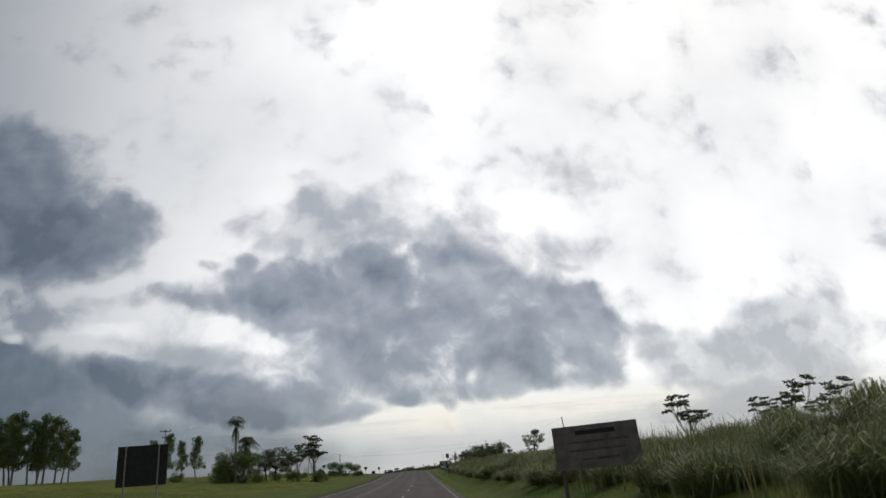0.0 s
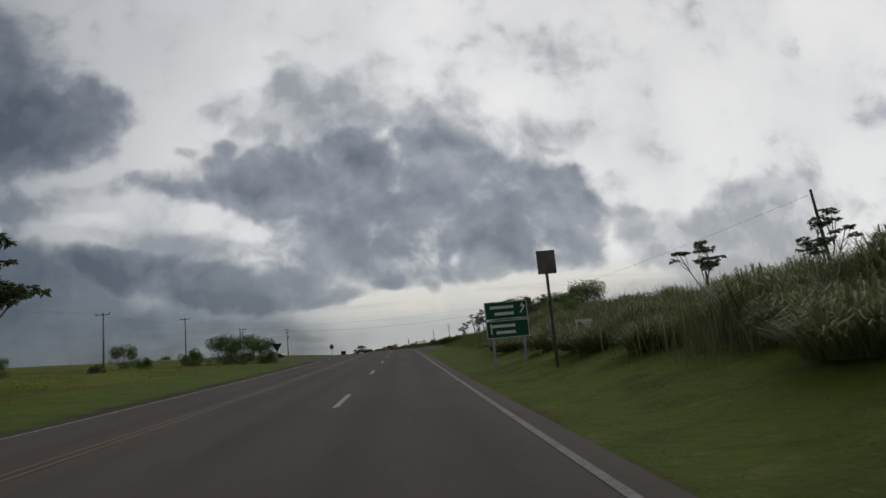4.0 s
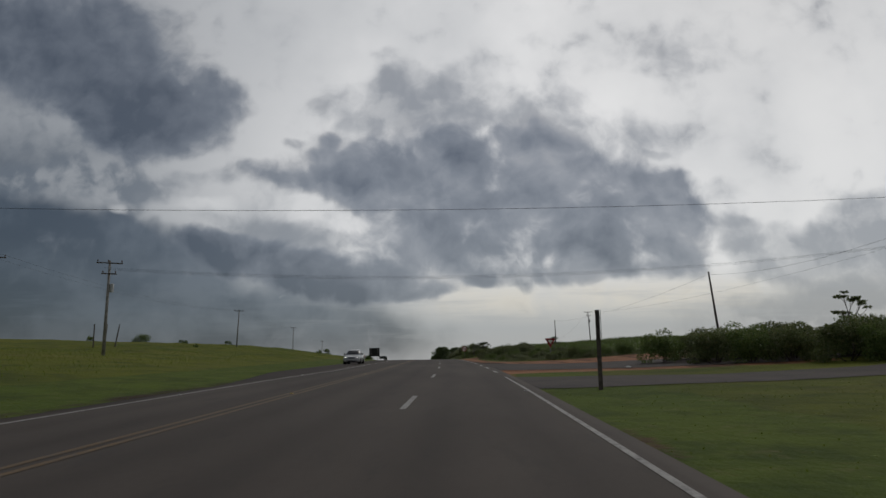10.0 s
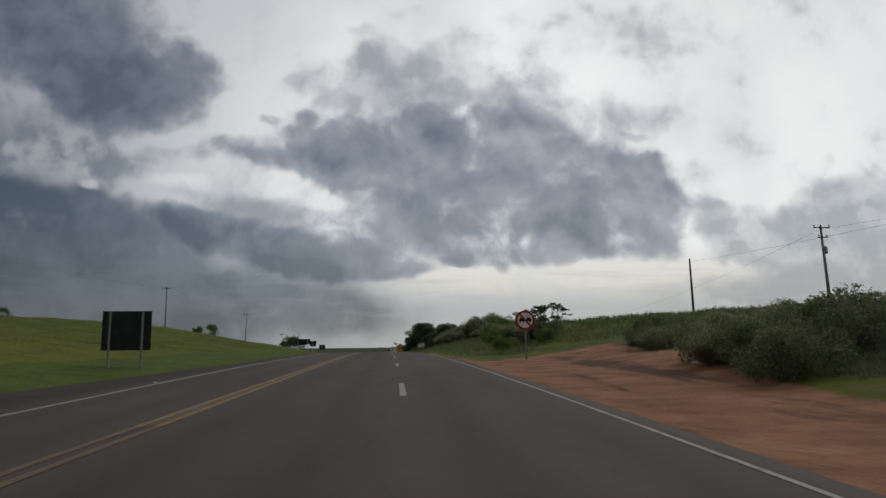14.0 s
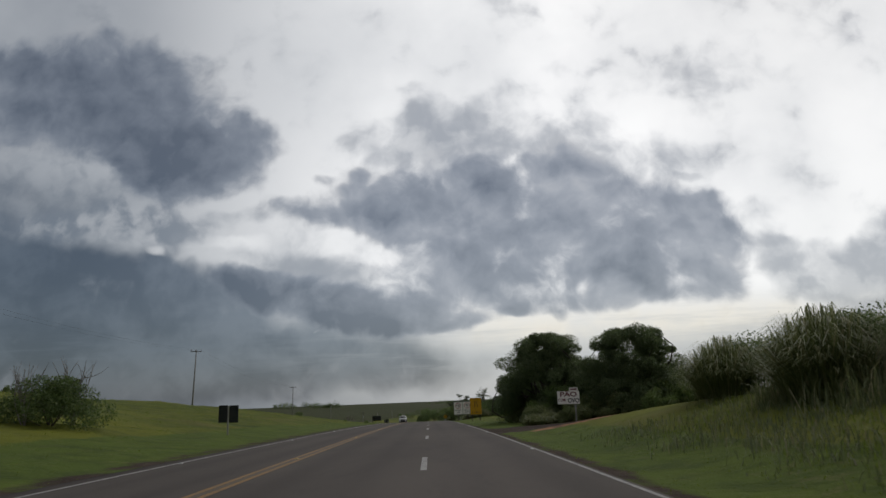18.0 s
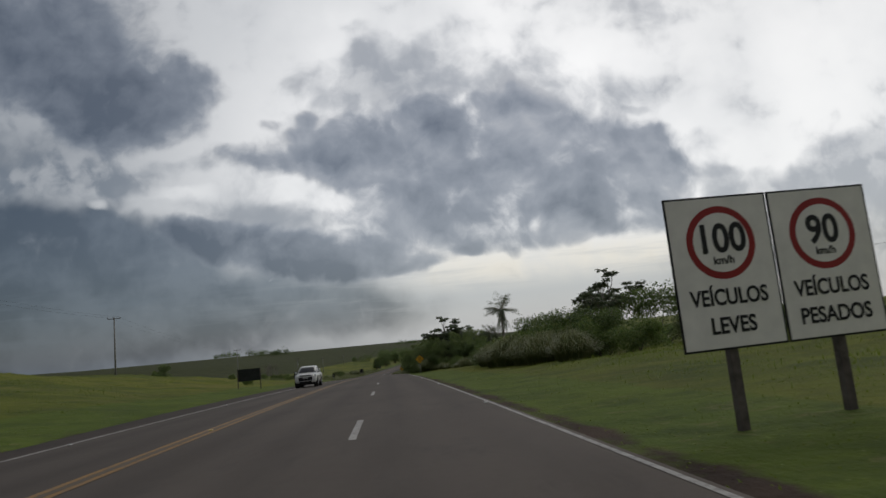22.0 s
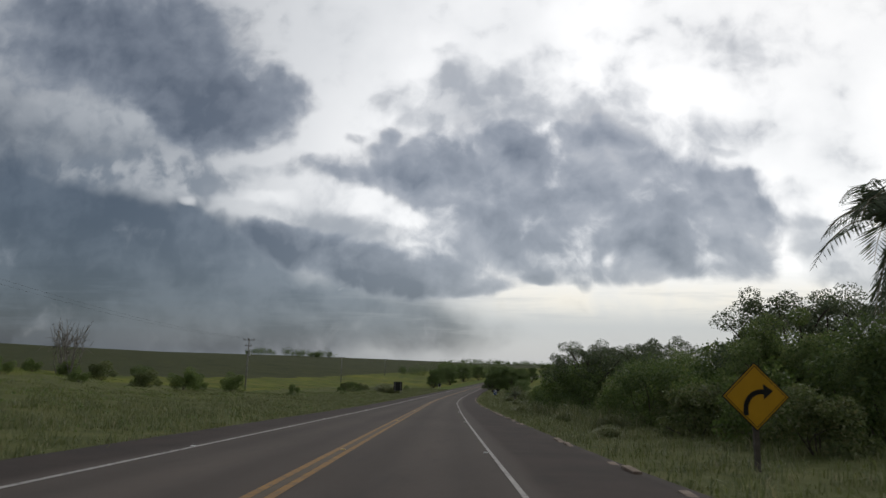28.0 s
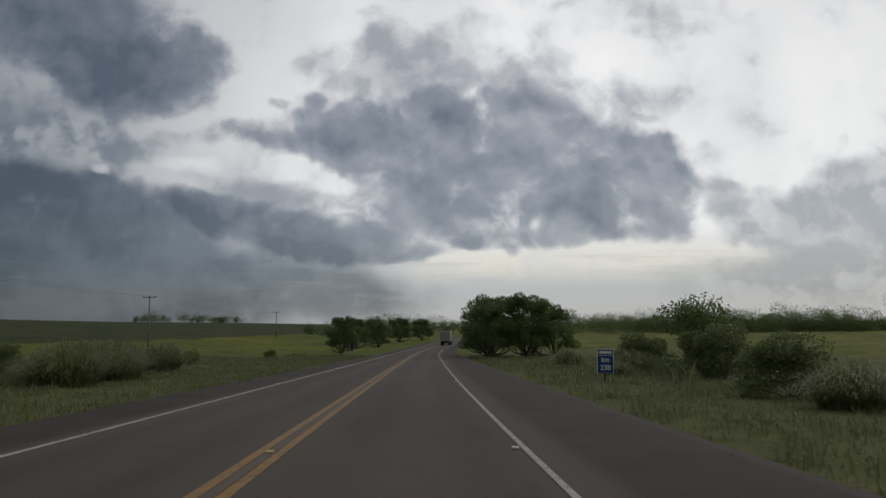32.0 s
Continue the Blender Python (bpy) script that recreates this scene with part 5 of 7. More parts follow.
for s, l, k, p in ((640, 24, .9, 1), (646, 22, .8, 2), (652, 21, 1.0, 1), (657, 20, 1.1, 0), (662, 19, 1.2, 1), (667, 20, 1.3, 0), (672, 18.5, 1.2, 1), (677, 20, 1.3, 0), (682, 17.5, 1.0, 2),
                   (687, 18, 1.1, 1), (692, 17, .9, 2), (697, 17, .8, 1), (664, 17.5, 1.2, 1), (669, 17, 1.1, 2), (675, 16.5, 1.1, 1), (680, 16, 1.0, 2), (686, 15.8, .9, 1), (659, 18.5, 1.2, 2), (655, 19.5, 1.1, 1), (676, 21, 1.5, 1), (664, 22, 1.5, 1), (672, 25, 1.5, 0), (660, 26, 1.4, 0), (684, 24, 1.4, 1), (712, 22, 1.0, 1), (718, 20, .9, 2)):
    plant((thick, leafy, pale_bush)[p], s, l, k, s * 47 % 360)
wood_tree = first(broad_tree(53, 6.2, 3.2, "leafy young tree in the roadside thicket", THICKET, 520, .15, 52, .06, "tree", (.15, .30)), 728, 15.5)
for s, l, k in ((732, 14, .9), (736, 13, 1.0), (741, 14, 1.05), (746, 12.5, 1.0), (751, 14.5, 1.1), (756, 12.5, 1.0), (761, 13.5, 1.05), (766, 11.8, 1.0), (771, 13, 1.1), (776, 11.5, 1.05),
                (781, 12.5, 1.1), (785, 12, 1.15), (787, 14, 1.25), (785, 17, 1.5), (778, 17, 1.4), (768, 18, 1.3), (757, 19, 1.3), (745, 20, 1.2), (734, 21, 1.1), (726, 19, 1.0)):
    plant(wood_tree, s, l, k, s * 71 % 360)
for k in range(38):
    s, l = 660 + 2.7 * k + rng.uniform(-.5, .5), 12.0 + (k % 3) * 1.2 + rng.uniform(-.4, .4) + 3.2 * min(1, max(0, (728 - 660 - 2.7 * k) / 12))
    plant((mound_low, mound)[k % 2], s, l + max(0, 700 - s) * .09, rng.uniform(.55, .8), s * 97 % 360)
mound_tall = first(tussock(73, 2.9, 2.3, "tall thicket of arching grass on the roadside rise", TUSSOCK, 2600), 500, 17)
for k in range(26):
    s, l = 475 + 1.95 * k + rng.uniform(-.5, .5), 15.6 + (k % 4) * 1.7 + rng.uniform(-.6, .6)
    plant((mound_tall, mound, mound_tall)[k % 3], s, l, rng.uniform(.75, 1.05), s * 97 % 360)
    if k % 4 == 0:
        plant(thick, s, l + 1.5, .75, s * 31 % 360)
for k in range(11):
    s, l = 652 + 2.5 * k + rng.uniform(-.5, .5), 16.2 - .06 * 2.5 * k + (k % 2) * 1.4 + rng.uniform(-.3, .3)
    plant(mound_tall, s, l, rng.uniform(.62, .85), s * 97 % 360)
for k in range(30):
    s, l = 704 + 2.7 * k + rng.uniform(-.5, .5), 11.6 + (k % 2) * .9 + rng.uniform(-.3, .3) - max(0, 704 + 2.7 * k - 740) * .025 + 3.0 * min(1, max(0, (728 - 704 - 2.7 * k) / 12))
    plant((mound_low, mound, leafy, mound, pale_bush)[k % 5], s, l, rng.uniform(.55, .8), s * 97 % 360)
for k in range(22):
    plant(mound_tall, 727 + 1.3 * (k % 6) + rng.uniform(-.5, .5), 11.6 + .62 * k + rng.uniform(-.3, .3), rng.uniform(.72, .95), k * 83 % 360)
for s, l, k in ((724, 17.5, 1.1), (727, 21, 1.3), (729, 17.5, 1.2), (731, 22, 1.4), (722, 20, 1.2)):
    plant(thick, s, l, k, s * 31 % 360)
for k in range(16):
    s = 727 + 3.9 * k
    plant((thick, leafy)[k % 2], s, 13.0 + rng.uniform(-.4, .6) - max(0, s - 745) * .02, rng.uniform(.7, .95), s * 53 % 360)
wood_palm = first(palm(8, 6.8, "feather palm rising from the thicket", 34, 4.4, 1.25, 10), 808.5, 17.2)
plant(wood_palm, 826, 21, .75, 60), plant(wood_tree, 806, 15.5, .62, 0), plant(wood_tree, 811, 14.5, .72, 80), plant(wood_tree, 816, 16, .7, 200)
for s, l, k, p in ((818, 13, .8, 2), (823, 14, .9, 1), (828, 12.5, .9, 2), (832, 14, 1.0, 1), (837, 12, 1.1, 0), (841, 13, 1.3, 0), (845, 12, 1.3, 1), (849, 13.5, 1.3, 0), (853, 12, 1.0, 1),
                   (843, 16, 1.5, 0), (850, 17, 1.4, 0), (820, 17, 1.3, 0), (830, 18, 1.4, 1), (858, 13, .8, 2), (866, 12, .7, 2), (872, 14, .7, 1), (880, 12, .6, 2), (888, 13, .7, 2),
                   (896, 11.5, .7, 1), (903, 13, .8, 2), (912, 12, .7, 1), (924, 12, .8, 2), (932, 13.5, 1.0, 2), (937, 15, 1.1, 0), (943, 14, 1.0, 2), (918, 17, .7, 1)):
    plant((thick, leafy, pale_bush)[p], s, l, k, s * 83 % 360)
plant(canopy, 848, 18, .75, 250), plant(canopy, 841, 17.5, .8, 20), plant(canopy, 846, 21, .95, 80)
for s, l, k in ((838, 16, .62), (841, 18.5, .7), (845, 17.5, .72), (848, 20.5, .75), (843, 21.5, .8), (852, 23, .8), (835, 18.5, .7)):
    plant(wood_tree, s, l, k, s * 37 % 360)
for s, l, k, p in ((804, 11.5, .75, 2), (808, 12.5, .9, 1), (812, 11.5, .85, 2), (815, 13, 1.0, 1), (819, 11.8, .9, 0), (823, 12.2, 1.0, 1), (827, 13, 1.1, 2), (806, 14.5, 1.1, 0), (811, 15, 1.2, 1), (817, 15.5, 1.2, 0), (824, 16, 1.2, 1), (831, 16, 1.2, 0), (836, 17, 1.3, 1)):
    plant((thick, leafy, pale_bush)[p], s, l, k, s * 19 % 360)
for k in range(28):
    s, l = 812 + 5.2 * k + rng.uniform(-1, 1), 8.7 + (k % 3) * 1.5 + rng.uniform(-.5, .5) + (0 if s < 850 else 2.5)
    plant((mound_low, mound)[k % 2], s, l, rng.uniform(.5, .8) * (.6 if s < 850 else 1), s * 97 % 360)
dwarf_palm = first(palm(17, .9, "short stemless palm with arching fronds", 24, 2.5, .55, 0), 886, 11.1)
plant(twigs, 906, 17.5, 1.25, 140)
grass("reed_clumps", "pale feathery grass clumps beside the kerb", rng, np.concatenate([scatter(rng, 40, 818, 850, 8.8, 11.5), scatter(rng, 90, 862, 884, 12, 17), scatter(rng, 70, 880, 960, 10, 22)]), 44, 1.15, REED, .022, 1.4, .28)
wayside = first(broad_tree(57, 7.2, 3.6, "dense dark roadside tree with a rounded crown", LEAF_DARK, 520, .18, 44, .05), 985, 9.5)
plant(wayside, 978, 12.5, .95, 40), plant(wayside, 990, 15, .95, 160), plant(wayside, 981, 16, .8, 100), plant(wayside, 1002, 9, .9, 220), plant(wayside, 975, 8.0, .8, 300)
for s, l, k in ((1010, -12, .8), (1030, -14, .7), (1045, -16, .9), (1060, -13, .8), (1075, -17, .9), (1100, -14, 1.0), (1130, -12, 1.0), (1060, 12, .9), (1090, 14, 1.0), (1120, 16, 1.0), (1150, 20, 1.2)):
    plant(wayside, s, l, k, s * 13 % 360)

# far woods on the skyline: uncountable, one object each
def far_wood(s0, s1, l0, l1, n, size, label, seed):
    r = np.random.default_rng(seed)
    sl = scatter(r, n, s0, s1, l0, l1)
    x, y, _ = road(sl[:, 0], sl[:, 1])
    z = ground_z(x, y)
    k = size * r.uniform(.6, 1.3, n)
    cs = np.repeat(np.stack([x, y, z], -1), 5, axis=0) + r.normal(size=(n * 5, 3)) * np.repeat(k, 5)[:, None] * np.array([.35, .35, .16]) + np.repeat(k, 5)[:, None] * np.array([0, 0, .40])
    rs = np.repeat(k, 5)[:, None] * np.array([.36, .36, .42])
    tagged(put("far_woods", mesh_np("far_woods", *clump_leaves(r, cs, rs * .88, 240, size * .05)), LEAF_DARK), label, "woods", kind="stuff")


far_wood(1500, 1540, -420, -305, 34, 9, "distant dark grove on the ridge", 1)
far_wood(1900, 1990, -300, 200, 160, 7, "distant line of woods on the skyline", 2)
far_wood(1185, 1225, 75, 430, 380, 8.5, "distant plantation of trees across the fields", 3)
far_wood(1180, 1330, 20, 110, 60, 9, "woods beside the far bend", 4)
far_wood(1150, 1260, -60, -20, 40, 8, "woods beside the far bend", 5)
far_wood(760, 820, 150, 380, 60, 9, "trees beyond the fields", 6)

# short grass on the verges
turf = np.concatenate([scatter(rng, 5000, 0, 190, 7.7, 12), scatter(rng, 3500, 0, 186, -14, -4.6), scatter(rng, 2500, 246, 300, 7.8, 26), scatter(rng, 5000, 246, 520, -16, -4.6),
                       scatter(rng, 2200, 430, 530, 7.8, 12), scatter(rng, 5000, 545, 770, 7.8, 15), scatter(rng, 5500, 520, 800, -16, -5.2)])
grass("verge_grass", "short green grass on the roadside verge", rng, turf, 14, .06, SHORT, .022, 1.8, 1.3)
wild = np.concatenate([scatter(rng, 4200, 760, 985, 6.2, 18), scatter(rng, 4800, 780, 1000, -26, -5.6)])
grass("wild_grass", "unmown tufted grass on the roadside verge", rng, wild, 22, .28, WILD, .020, 1.9, .42)
meadow_tufts = np.concatenate([scatter(rng, 3000, 40, 220, -45, -14), scatter(rng, 3500, 250, 520, -50, -16), scatter(rng, 3000, 520, 860, -55, -16), scatter(rng, 1500, 600, 720, 15, 30)])
grass("meadow_grass", "tufts of long grass in the pasture", rng, meadow_tufts, 18, .20, SHORT, .026, 1.6, 1.7)

grass("dry_tufts", "pale dry tufts in the unmown verge", rng, np.concatenate([scatter(rng, 1700, 775, 1000, -17, -5.6), scatter(rng, 1200, 790, 990, 6.4, 16)]), 26, .42, REED, .018, 1.5, .2)
weeds = scatter(rng, 800, 775, 1000, -40, -7)
grass("weeds", "dark broad-leaved weeds scattered in the grass", rng, weeds, 40, .16, LEAF_MID, .05, 2.2, .6, "weeds")

# ---- poles and wires ----
def pole_thing(height, style, label, lean=0.0):
    """A power pole: style "cross" (one arm), "double" (two arms) or "bare" (a plain mast)."""
    t = thing("utility_pole", label, "utility pole")
    bm = bmesh.new()
    cyl(bm, (0, 0, -.8), (0, 0, height), .17, .10, 10)
    part("mast", bm, WOOD if style == "bare" else CONCRETE, t, "", True)
    arms = {"cross": (height - .25,), "double": (height - .25, height - 1.35), "bare": ()}[style]
    for k, z in enumerate(arms):
        w = (2.2, 1.3)[k]
        bm = bmesh.new()
        box(bm, 0, -.13, z, w, .09, .12, .01)
        arm = part("crossarm", bm, WOOD, t)
        for x in ((-.45, -.05, .45) if k == 0 else (-.4, .4)):
            bm = bmesh.new()
            cyl(bm, (x * w, -.13, z + .05), (x * w, -.13, z + .14), .02, .02, 6)
            cyl(bm, (x * w, -.13, z + .12), (x * w, -.13, z + .30), .065, .05, 8)
            part("insulator", bm, CERAMIC, arm)
    if style == "double":
        bm = bmesh.new()
        cyl(bm, (.28, 0, height - 3.2), (.28, 0, height - 2.4), .2, .2, 10)
        cyl(bm, (.28, 0, height - 2.4), (.28, 0, height - 2.3), .12, .05, 10)
        part("transformer", bm, STEEL, t)
    return t


POLES = {}
TOPS = {}


def stand_pole(key, s, l, top, style, lean=0.0, turn=0.0):
    """A pole whose head is top metres above the road beside it."""
    x, y, z = spot(s, l)
    h = float(road(s, l, top)[2]) - z
    if style not in POLES:
        words = {"cross": "grey concrete power pole with a wooden crossarm", "double": "grey power pole with two crossarms and a transformer", "bare": "dark weathered wooden pole with no crossarm"}
        POLES[style] = pole_thing(9.5, style, words[style])
        ob = POLES[style]
    else:
        ob = copy_thing(POLES[style], Matrix())
    ob.matrix_basis = pose(x, y, z, 0, lean, heading(s) + turn) @ Matrix.Diagonal((1, 1, h / 9.5, 1))
    ob["group"] = "power line poles"
    TOPS[key] = Vector((x + math.sin(radians(lean)) * h, y, z + h))
    return ob


for key, s, l, top, style, lean, turn in (
        ("a", 146, -47.5, 12.8, "double", 0, 20), ("b", 216, -40, 9.8, "cross", 0, 0), ("c", 259, -40, 10.8, "cross", 0, 0),
        ("d", 303, -36.6, 9.8, "bare", -1, 0), ("e", 337, -41.5, 11.4, "double", 1.5, 15), ("f", 331, -26.6, 9.8, "double", 0, 25),
        ("g", 433, -42.2, 12.4, "cross", 2, 0), ("h", 542, -45.5, 15.6, "cross", 0, 0), ("i", 633, -43.4, 16, "cross", 2, 0),
        ("j", 730, -42, 14.4, "cross", 0, 0), ("k", 829, -42.6, 12.3, "cross", 0, 0), ("m", 911, -37.3, 9.7, "double", 1, 0),
        ("n", 1016, -45, 9.6, "cross", 0, 0), ("o", 1111, -55, 9.8, "cross", 0, 0),
        ("A", 159, 39.2, 10.4, "bare", -5, 0), ("B", 311, 39.8, 10.9, "bare", -1.5, 0), ("C", 334, 51, 11.8, "double", -2, 20),
        ("D", 355, 39.5, 11, "bare", -5, 0), ("E", 443, 46, 12.1, "double", -3, 15), ("F", 461, 41, 11.2, "bare", -1, 0),
        ("G", 662, 40.5, 7.3, "bare", 0, 0), ("H", 660, 42.5, 6.8, "cross", 0, 0), ("K", 548, 60, 9, "cross", 0, 0)):
    stand_pole(key, s, l, top, style, lean, turn)


def wire(a, b, sag, dz=0.0, off=0.0, r=.012, ahead=0.0):
    """A slack wire between two pole heads."""
    p, q = TOPS[a] + Vector((off, ahead, dz)), TOPS[b] + Vector((off, ahead, dz))
    u = np.linspace(0, 1, 17)[:, None]
    pts = np.array(p) * (1 - u) + np.array(q) * u
    pts[:, 2] -= (4 * sag * u * (1 - u))[:, 0]
    tagged(put("power_wire", mesh_np("power_wire", *tube_np(pts, np.full(17, r), 5)), WIRE), "thin black overhead wire slung between poles", "wire", "overhead wires")


wire("d", "B", .9, -.3)
for o in (-.9, 0, .9):
    wire("f", "C", 1.9, -.75, 0, .007, o)
for a, b in (("a", "b"), ("b", "c"), ("c", "e"), ("e", "g"), ("g", "h"), ("h", "i"), ("i", "j"), ("j", "k"), ("k", "m"), ("m", "n"), ("n", "o")):
    for o in (-.9, .9):
        wire(a, b, 1.4, 0, o, .008)
for a, b in (("A", "B"), ("B", "D"), ("D", "F"), ("C", "E"), ("E", "K"), ("G", "K")):
    wire(a, b, 1.3, -.4, 0, .010)

# ---- signs ----
def paint(name, c, rough=.5):
    return simple(name, tuple(x * .86 for x in c), c, 3, rough, 0, .03)


S_WHITE, S_YELLOW, S_GREEN = paint("sign_white", (.80, .77, .70)), paint("sign_yellow", (.55, .29, .012)), paint("sign_green", (.006, .085, .045))
S_BLUE, S_RED, S_BLACK = paint("sign_blue", (.012, .055, .19)), paint("sign_red", (.30, .022, .02)), paint("sign_black", (.012, .012, .012))
S_MAROON = paint("sign_maroon", (.13, .018, .02))
S_GREY = simple("faded_board", (.09, .082, .075), (.19, .175, .16), 2.5, .8)


def plate(parent, name, x, z, w, h, mat, y=0.0, turn=0.0, thick=.012, bevel=.004, label=""):
    bm = bmesh.new()
    box(bm, 0, 0, 0, w, thick, h, bevel)
    bmesh.ops.transform(bm, matrix=Matrix.Translation((x, y, z)) @ Matrix.Rotation(radians(turn), 4, "Y"), verts=bm.verts)
    return part(name, bm, mat, parent, label)


def poly(parent, name, pts, mat, y=0.0, thick=.008, label=""):
    """A flat shape from its outline (x, z), with thickness; its face looks to -y."""
    bm = bmesh.new()
    f = bm.faces.new([bm.verts.new((x, y, z)) for x, z in pts])
    ext = bmesh.ops.extrude_face_region(bm, geom=[f])["geom"]
    bmesh.ops.translate(bm, vec=(0, thick, 0), verts=[g for g in ext if isinstance(g, bmesh.types.BMVert)])
    bmesh.ops.recalc_face_normals(bm, faces=bm.faces)
    return part(name, bm, mat, parent, label)


def ring_pts(r, n=32, a0=0.0, x=0.0, z=0.0):
    return [(x + r * math.cos(a0 + 2 * math.pi * i / n), z + r * math.sin(a0 + 2 * math.pi * i / n)) for i in range(n)]


def words(parent, string, x, z, size, mat, y, label="", wide=1.0, turn=0.0):
    cu = bpy.data.curves.new("lettering", "FONT")
    cu.body, cu.size, cu.align_x, cu.align_y, cu.extrude = string, size, "CENTER", "CENTER", .002
    cu.offset = size * .022
    ob = bpy.data.objects.new("lettering", cu)
    me = bpy.data.meshes.new_from_object(ob)
    bpy.data.objects.remove(ob)
    me.transform(Matrix.Translation((x, y, z)) @ Matrix.Rotation(radians(turn), 4, "Y") @ Matrix.Rotation(radians(90), 4, "X") @ Matrix.Diagonal((wide, 1, 1, 1)))
    me.name = "lettering"
    return put("lettering", me, mat, parent, label)


def posts(parent, xs, top, mat, r=.045, square=True, y=None):
    y = r + .025 if y is None else y
    for x in xs:
        bm = bmesh.new()
        if square:
            box(bm, x, y, top / 2 - .3, r * 2, r * 2, top + .6, .006)
        else:
            cyl(bm, (x, y, -.6), (x, y, top), r, r, 10)
        part("post", bm, mat, parent)


def sign_at(label, s, l, turn=0.0, lean=0.0, category="road sign", name="road_sign"):
    x, y, z = spot(s, l)
    return thing(name, label, category, pose(x, y, z, 0, lean, heading(s) + turn))


def base_off(s, l):
    """How far the ground lies below the road there."""
    return float(road(s, l)[2]) - spot(s, l)[2]


def frame_bars(parent, x, z, w, h, t, mat, y):
    for px, pz, pw, ph in ((0, h / 2 - t, w, t), (0, -h / 2 + t, w, t), (w / 2 - t, 0, t, h), (-w / 2 + t, 0, t, h)):
        plate(parent, "border", x + px, z + pz, pw, ph, mat, y, 0, .004, 0)


# faded board by the start
t = sign_at("faded grey-brown wooden board on two posts, lettering worn away", 19, 10.2, -4, -2)
d = base_off(19, 10.2)
plate(t, "panel", 0, 1.75 + d, 2.35, 1.15, S_GREY, 0, 0, .03)
posts(t, (-1.0, 1.0), 2.3 + d, WOOD, .05)
for k, (z, w) in enumerate(((2.13, 1.1), (1.88, 1.7), (1.66, 1.5), (1.42, 1.0))):
    plate(t, "worn_lettering", .05 * (k % 2), z + d, w, .12 if k == 0 else .06, S_BLACK if k == 0 else WOOD, -.018, 0, .004, 0)


def back_board(s, l, w, h, top, post_mat=STEEL, turn=0.0, xs=None, label="large road sign seen from its dark back, on two steel posts"):
    """A sign that faces the other way: dark back, stiffeners, posts before it."""
    t = sign_at(label, s, l, turn)
    d = base_off(s, l)
    plate(t, "panel", 0, top - h / 2 + d, w, h, DARK_BACK, .06, 0, .02)
    for z in (top - h * .25, top - h * .75):
        plate(t, "stiffener", 0, z + d, w * .96, .05, DARK_BACK, .035, 0, .03)
    posts(t, xs or (-w * .33, w * .33), top - .03 + d, post_mat, .04, True, -.02)
    return t


back_board(45.5, -12.8, 3.1, 2.5, 4.4, CONCRETE, 4)
back_board(243, -24, 2.6, 1.9, 1.95, STEEL)
back_board(413, -8.4, 2.15, 1.75, 2.55, CONCRETE)
back_board(487, -9.0, 2.2, .85, 2.1, STEEL)
t = back_board(497, -8.3, 1.0, .9, 2.0, STEEL, 0, (0,), "small road sign seen from its dark back")
t = back_board(541, -10.2, .62, 1.15, 2.15, CONCRETE, 0, (.36,), "pair of narrow dark sign backs on one post")
plate(t, "panel", .72, 1.55 + base_off(541, -10.2), .62, 1.15, DARK_BACK, .06, 0, .02)
back_board(681, -9.9, 2.4, 1.25, 2.25, WOOD, 0, (-1.15, 1.15), "dark blank board between two thin posts")
back_board(716, -9.3, 1.5, 1.0, 1.9, CONCRETE)
back_board(924, -10.6, 1.75, 1.75, 2.4, CONCRETE)
back_board(1000, -9, .9, 1.0, 1.7, STEEL)
back_board(775, -8.5, .5, .9, 1.5, STEEL, 0, (0,), "small road sign seen from its dark back")

# green direction sign with small service signs
def green_sign(s, l, w, rows, bottom, top, label, post=STEEL):
    t = sign_at(label, s, l)
    d = base_off(s, l)
    h = (top - bottom) / rows - .03
    for k in range(rows):
        z = bottom + (k + .5) * (top - bottom) / rows + d
        plate(t, "panel", 0, z, w, h, S_GREEN, 0, 0, .015)
        frame_bars(t, 0, z, w, h, .025, S_WHITE, -.010)
        plate(t, "unreadable_lettering", -.1 * w, z + h * .18, w * .55, h * .16, S_WHITE, -.010, 0, .004, 0)
        plate(t, "unreadable_lettering", -.05 * w, z - h * .18, w * .45, h * .16, S_WHITE, -.010, 0, .004, 0)
        ax = w * .38 * (1 if k % 2 else -1)
        plate(t, "arrow", ax, z, .05, h * .5, S_WHITE, -.011, 35 if k % 2 else 0, .004, 0)
        poly(t, "arrow_head", [(ax - .08, z + h * .15), (ax + .08, z + h * .15), (ax + .01, z + h * .38)], S_WHITE, -.012, .004)
    posts(t, (-w * .36, w * .36), top - .05 + d, post, .045)
    return t


green_sign(136, 9.6, 1.75, 2, 1.1, 2.6, "green two-panel direction sign on steel posts by the verge")
green_sign(294, 27.5, 1.9, 2, .75, 2.5, "green two-panel direction sign on two posts before the hedge")
t = sign_at("small service sign with a white panel over a blue one", 133, 11.9)
d = base_off(133, 11.9)
plate(t, "panel", 0, 1.25 + d, .62, .62, S_WHITE, 0, 0, .012)
plate(t, "telephone_symbol", -.05, 1.28 + d, .10, .42, S_BLACK, -.008, -35, .004, 0)
plate(t, "panel", 0, .6 + d, .62, .6, S_BLUE, 0, 0, .012)
plate(t, "arrow", 0, .6 + d, .36, .08, S_WHITE, -.008, 0, .004, 0)
posts(t, (0,), 1.5 + d, WOOD, .05)
t = sign_at("tall thin post with a small faded plate", 130, 10.1)
plate(t, "panel", 0, 3.3, .6, .75, S_GREY, -.06, 0, .012)
posts(t, (0,), 3.6, WOOD, .04)


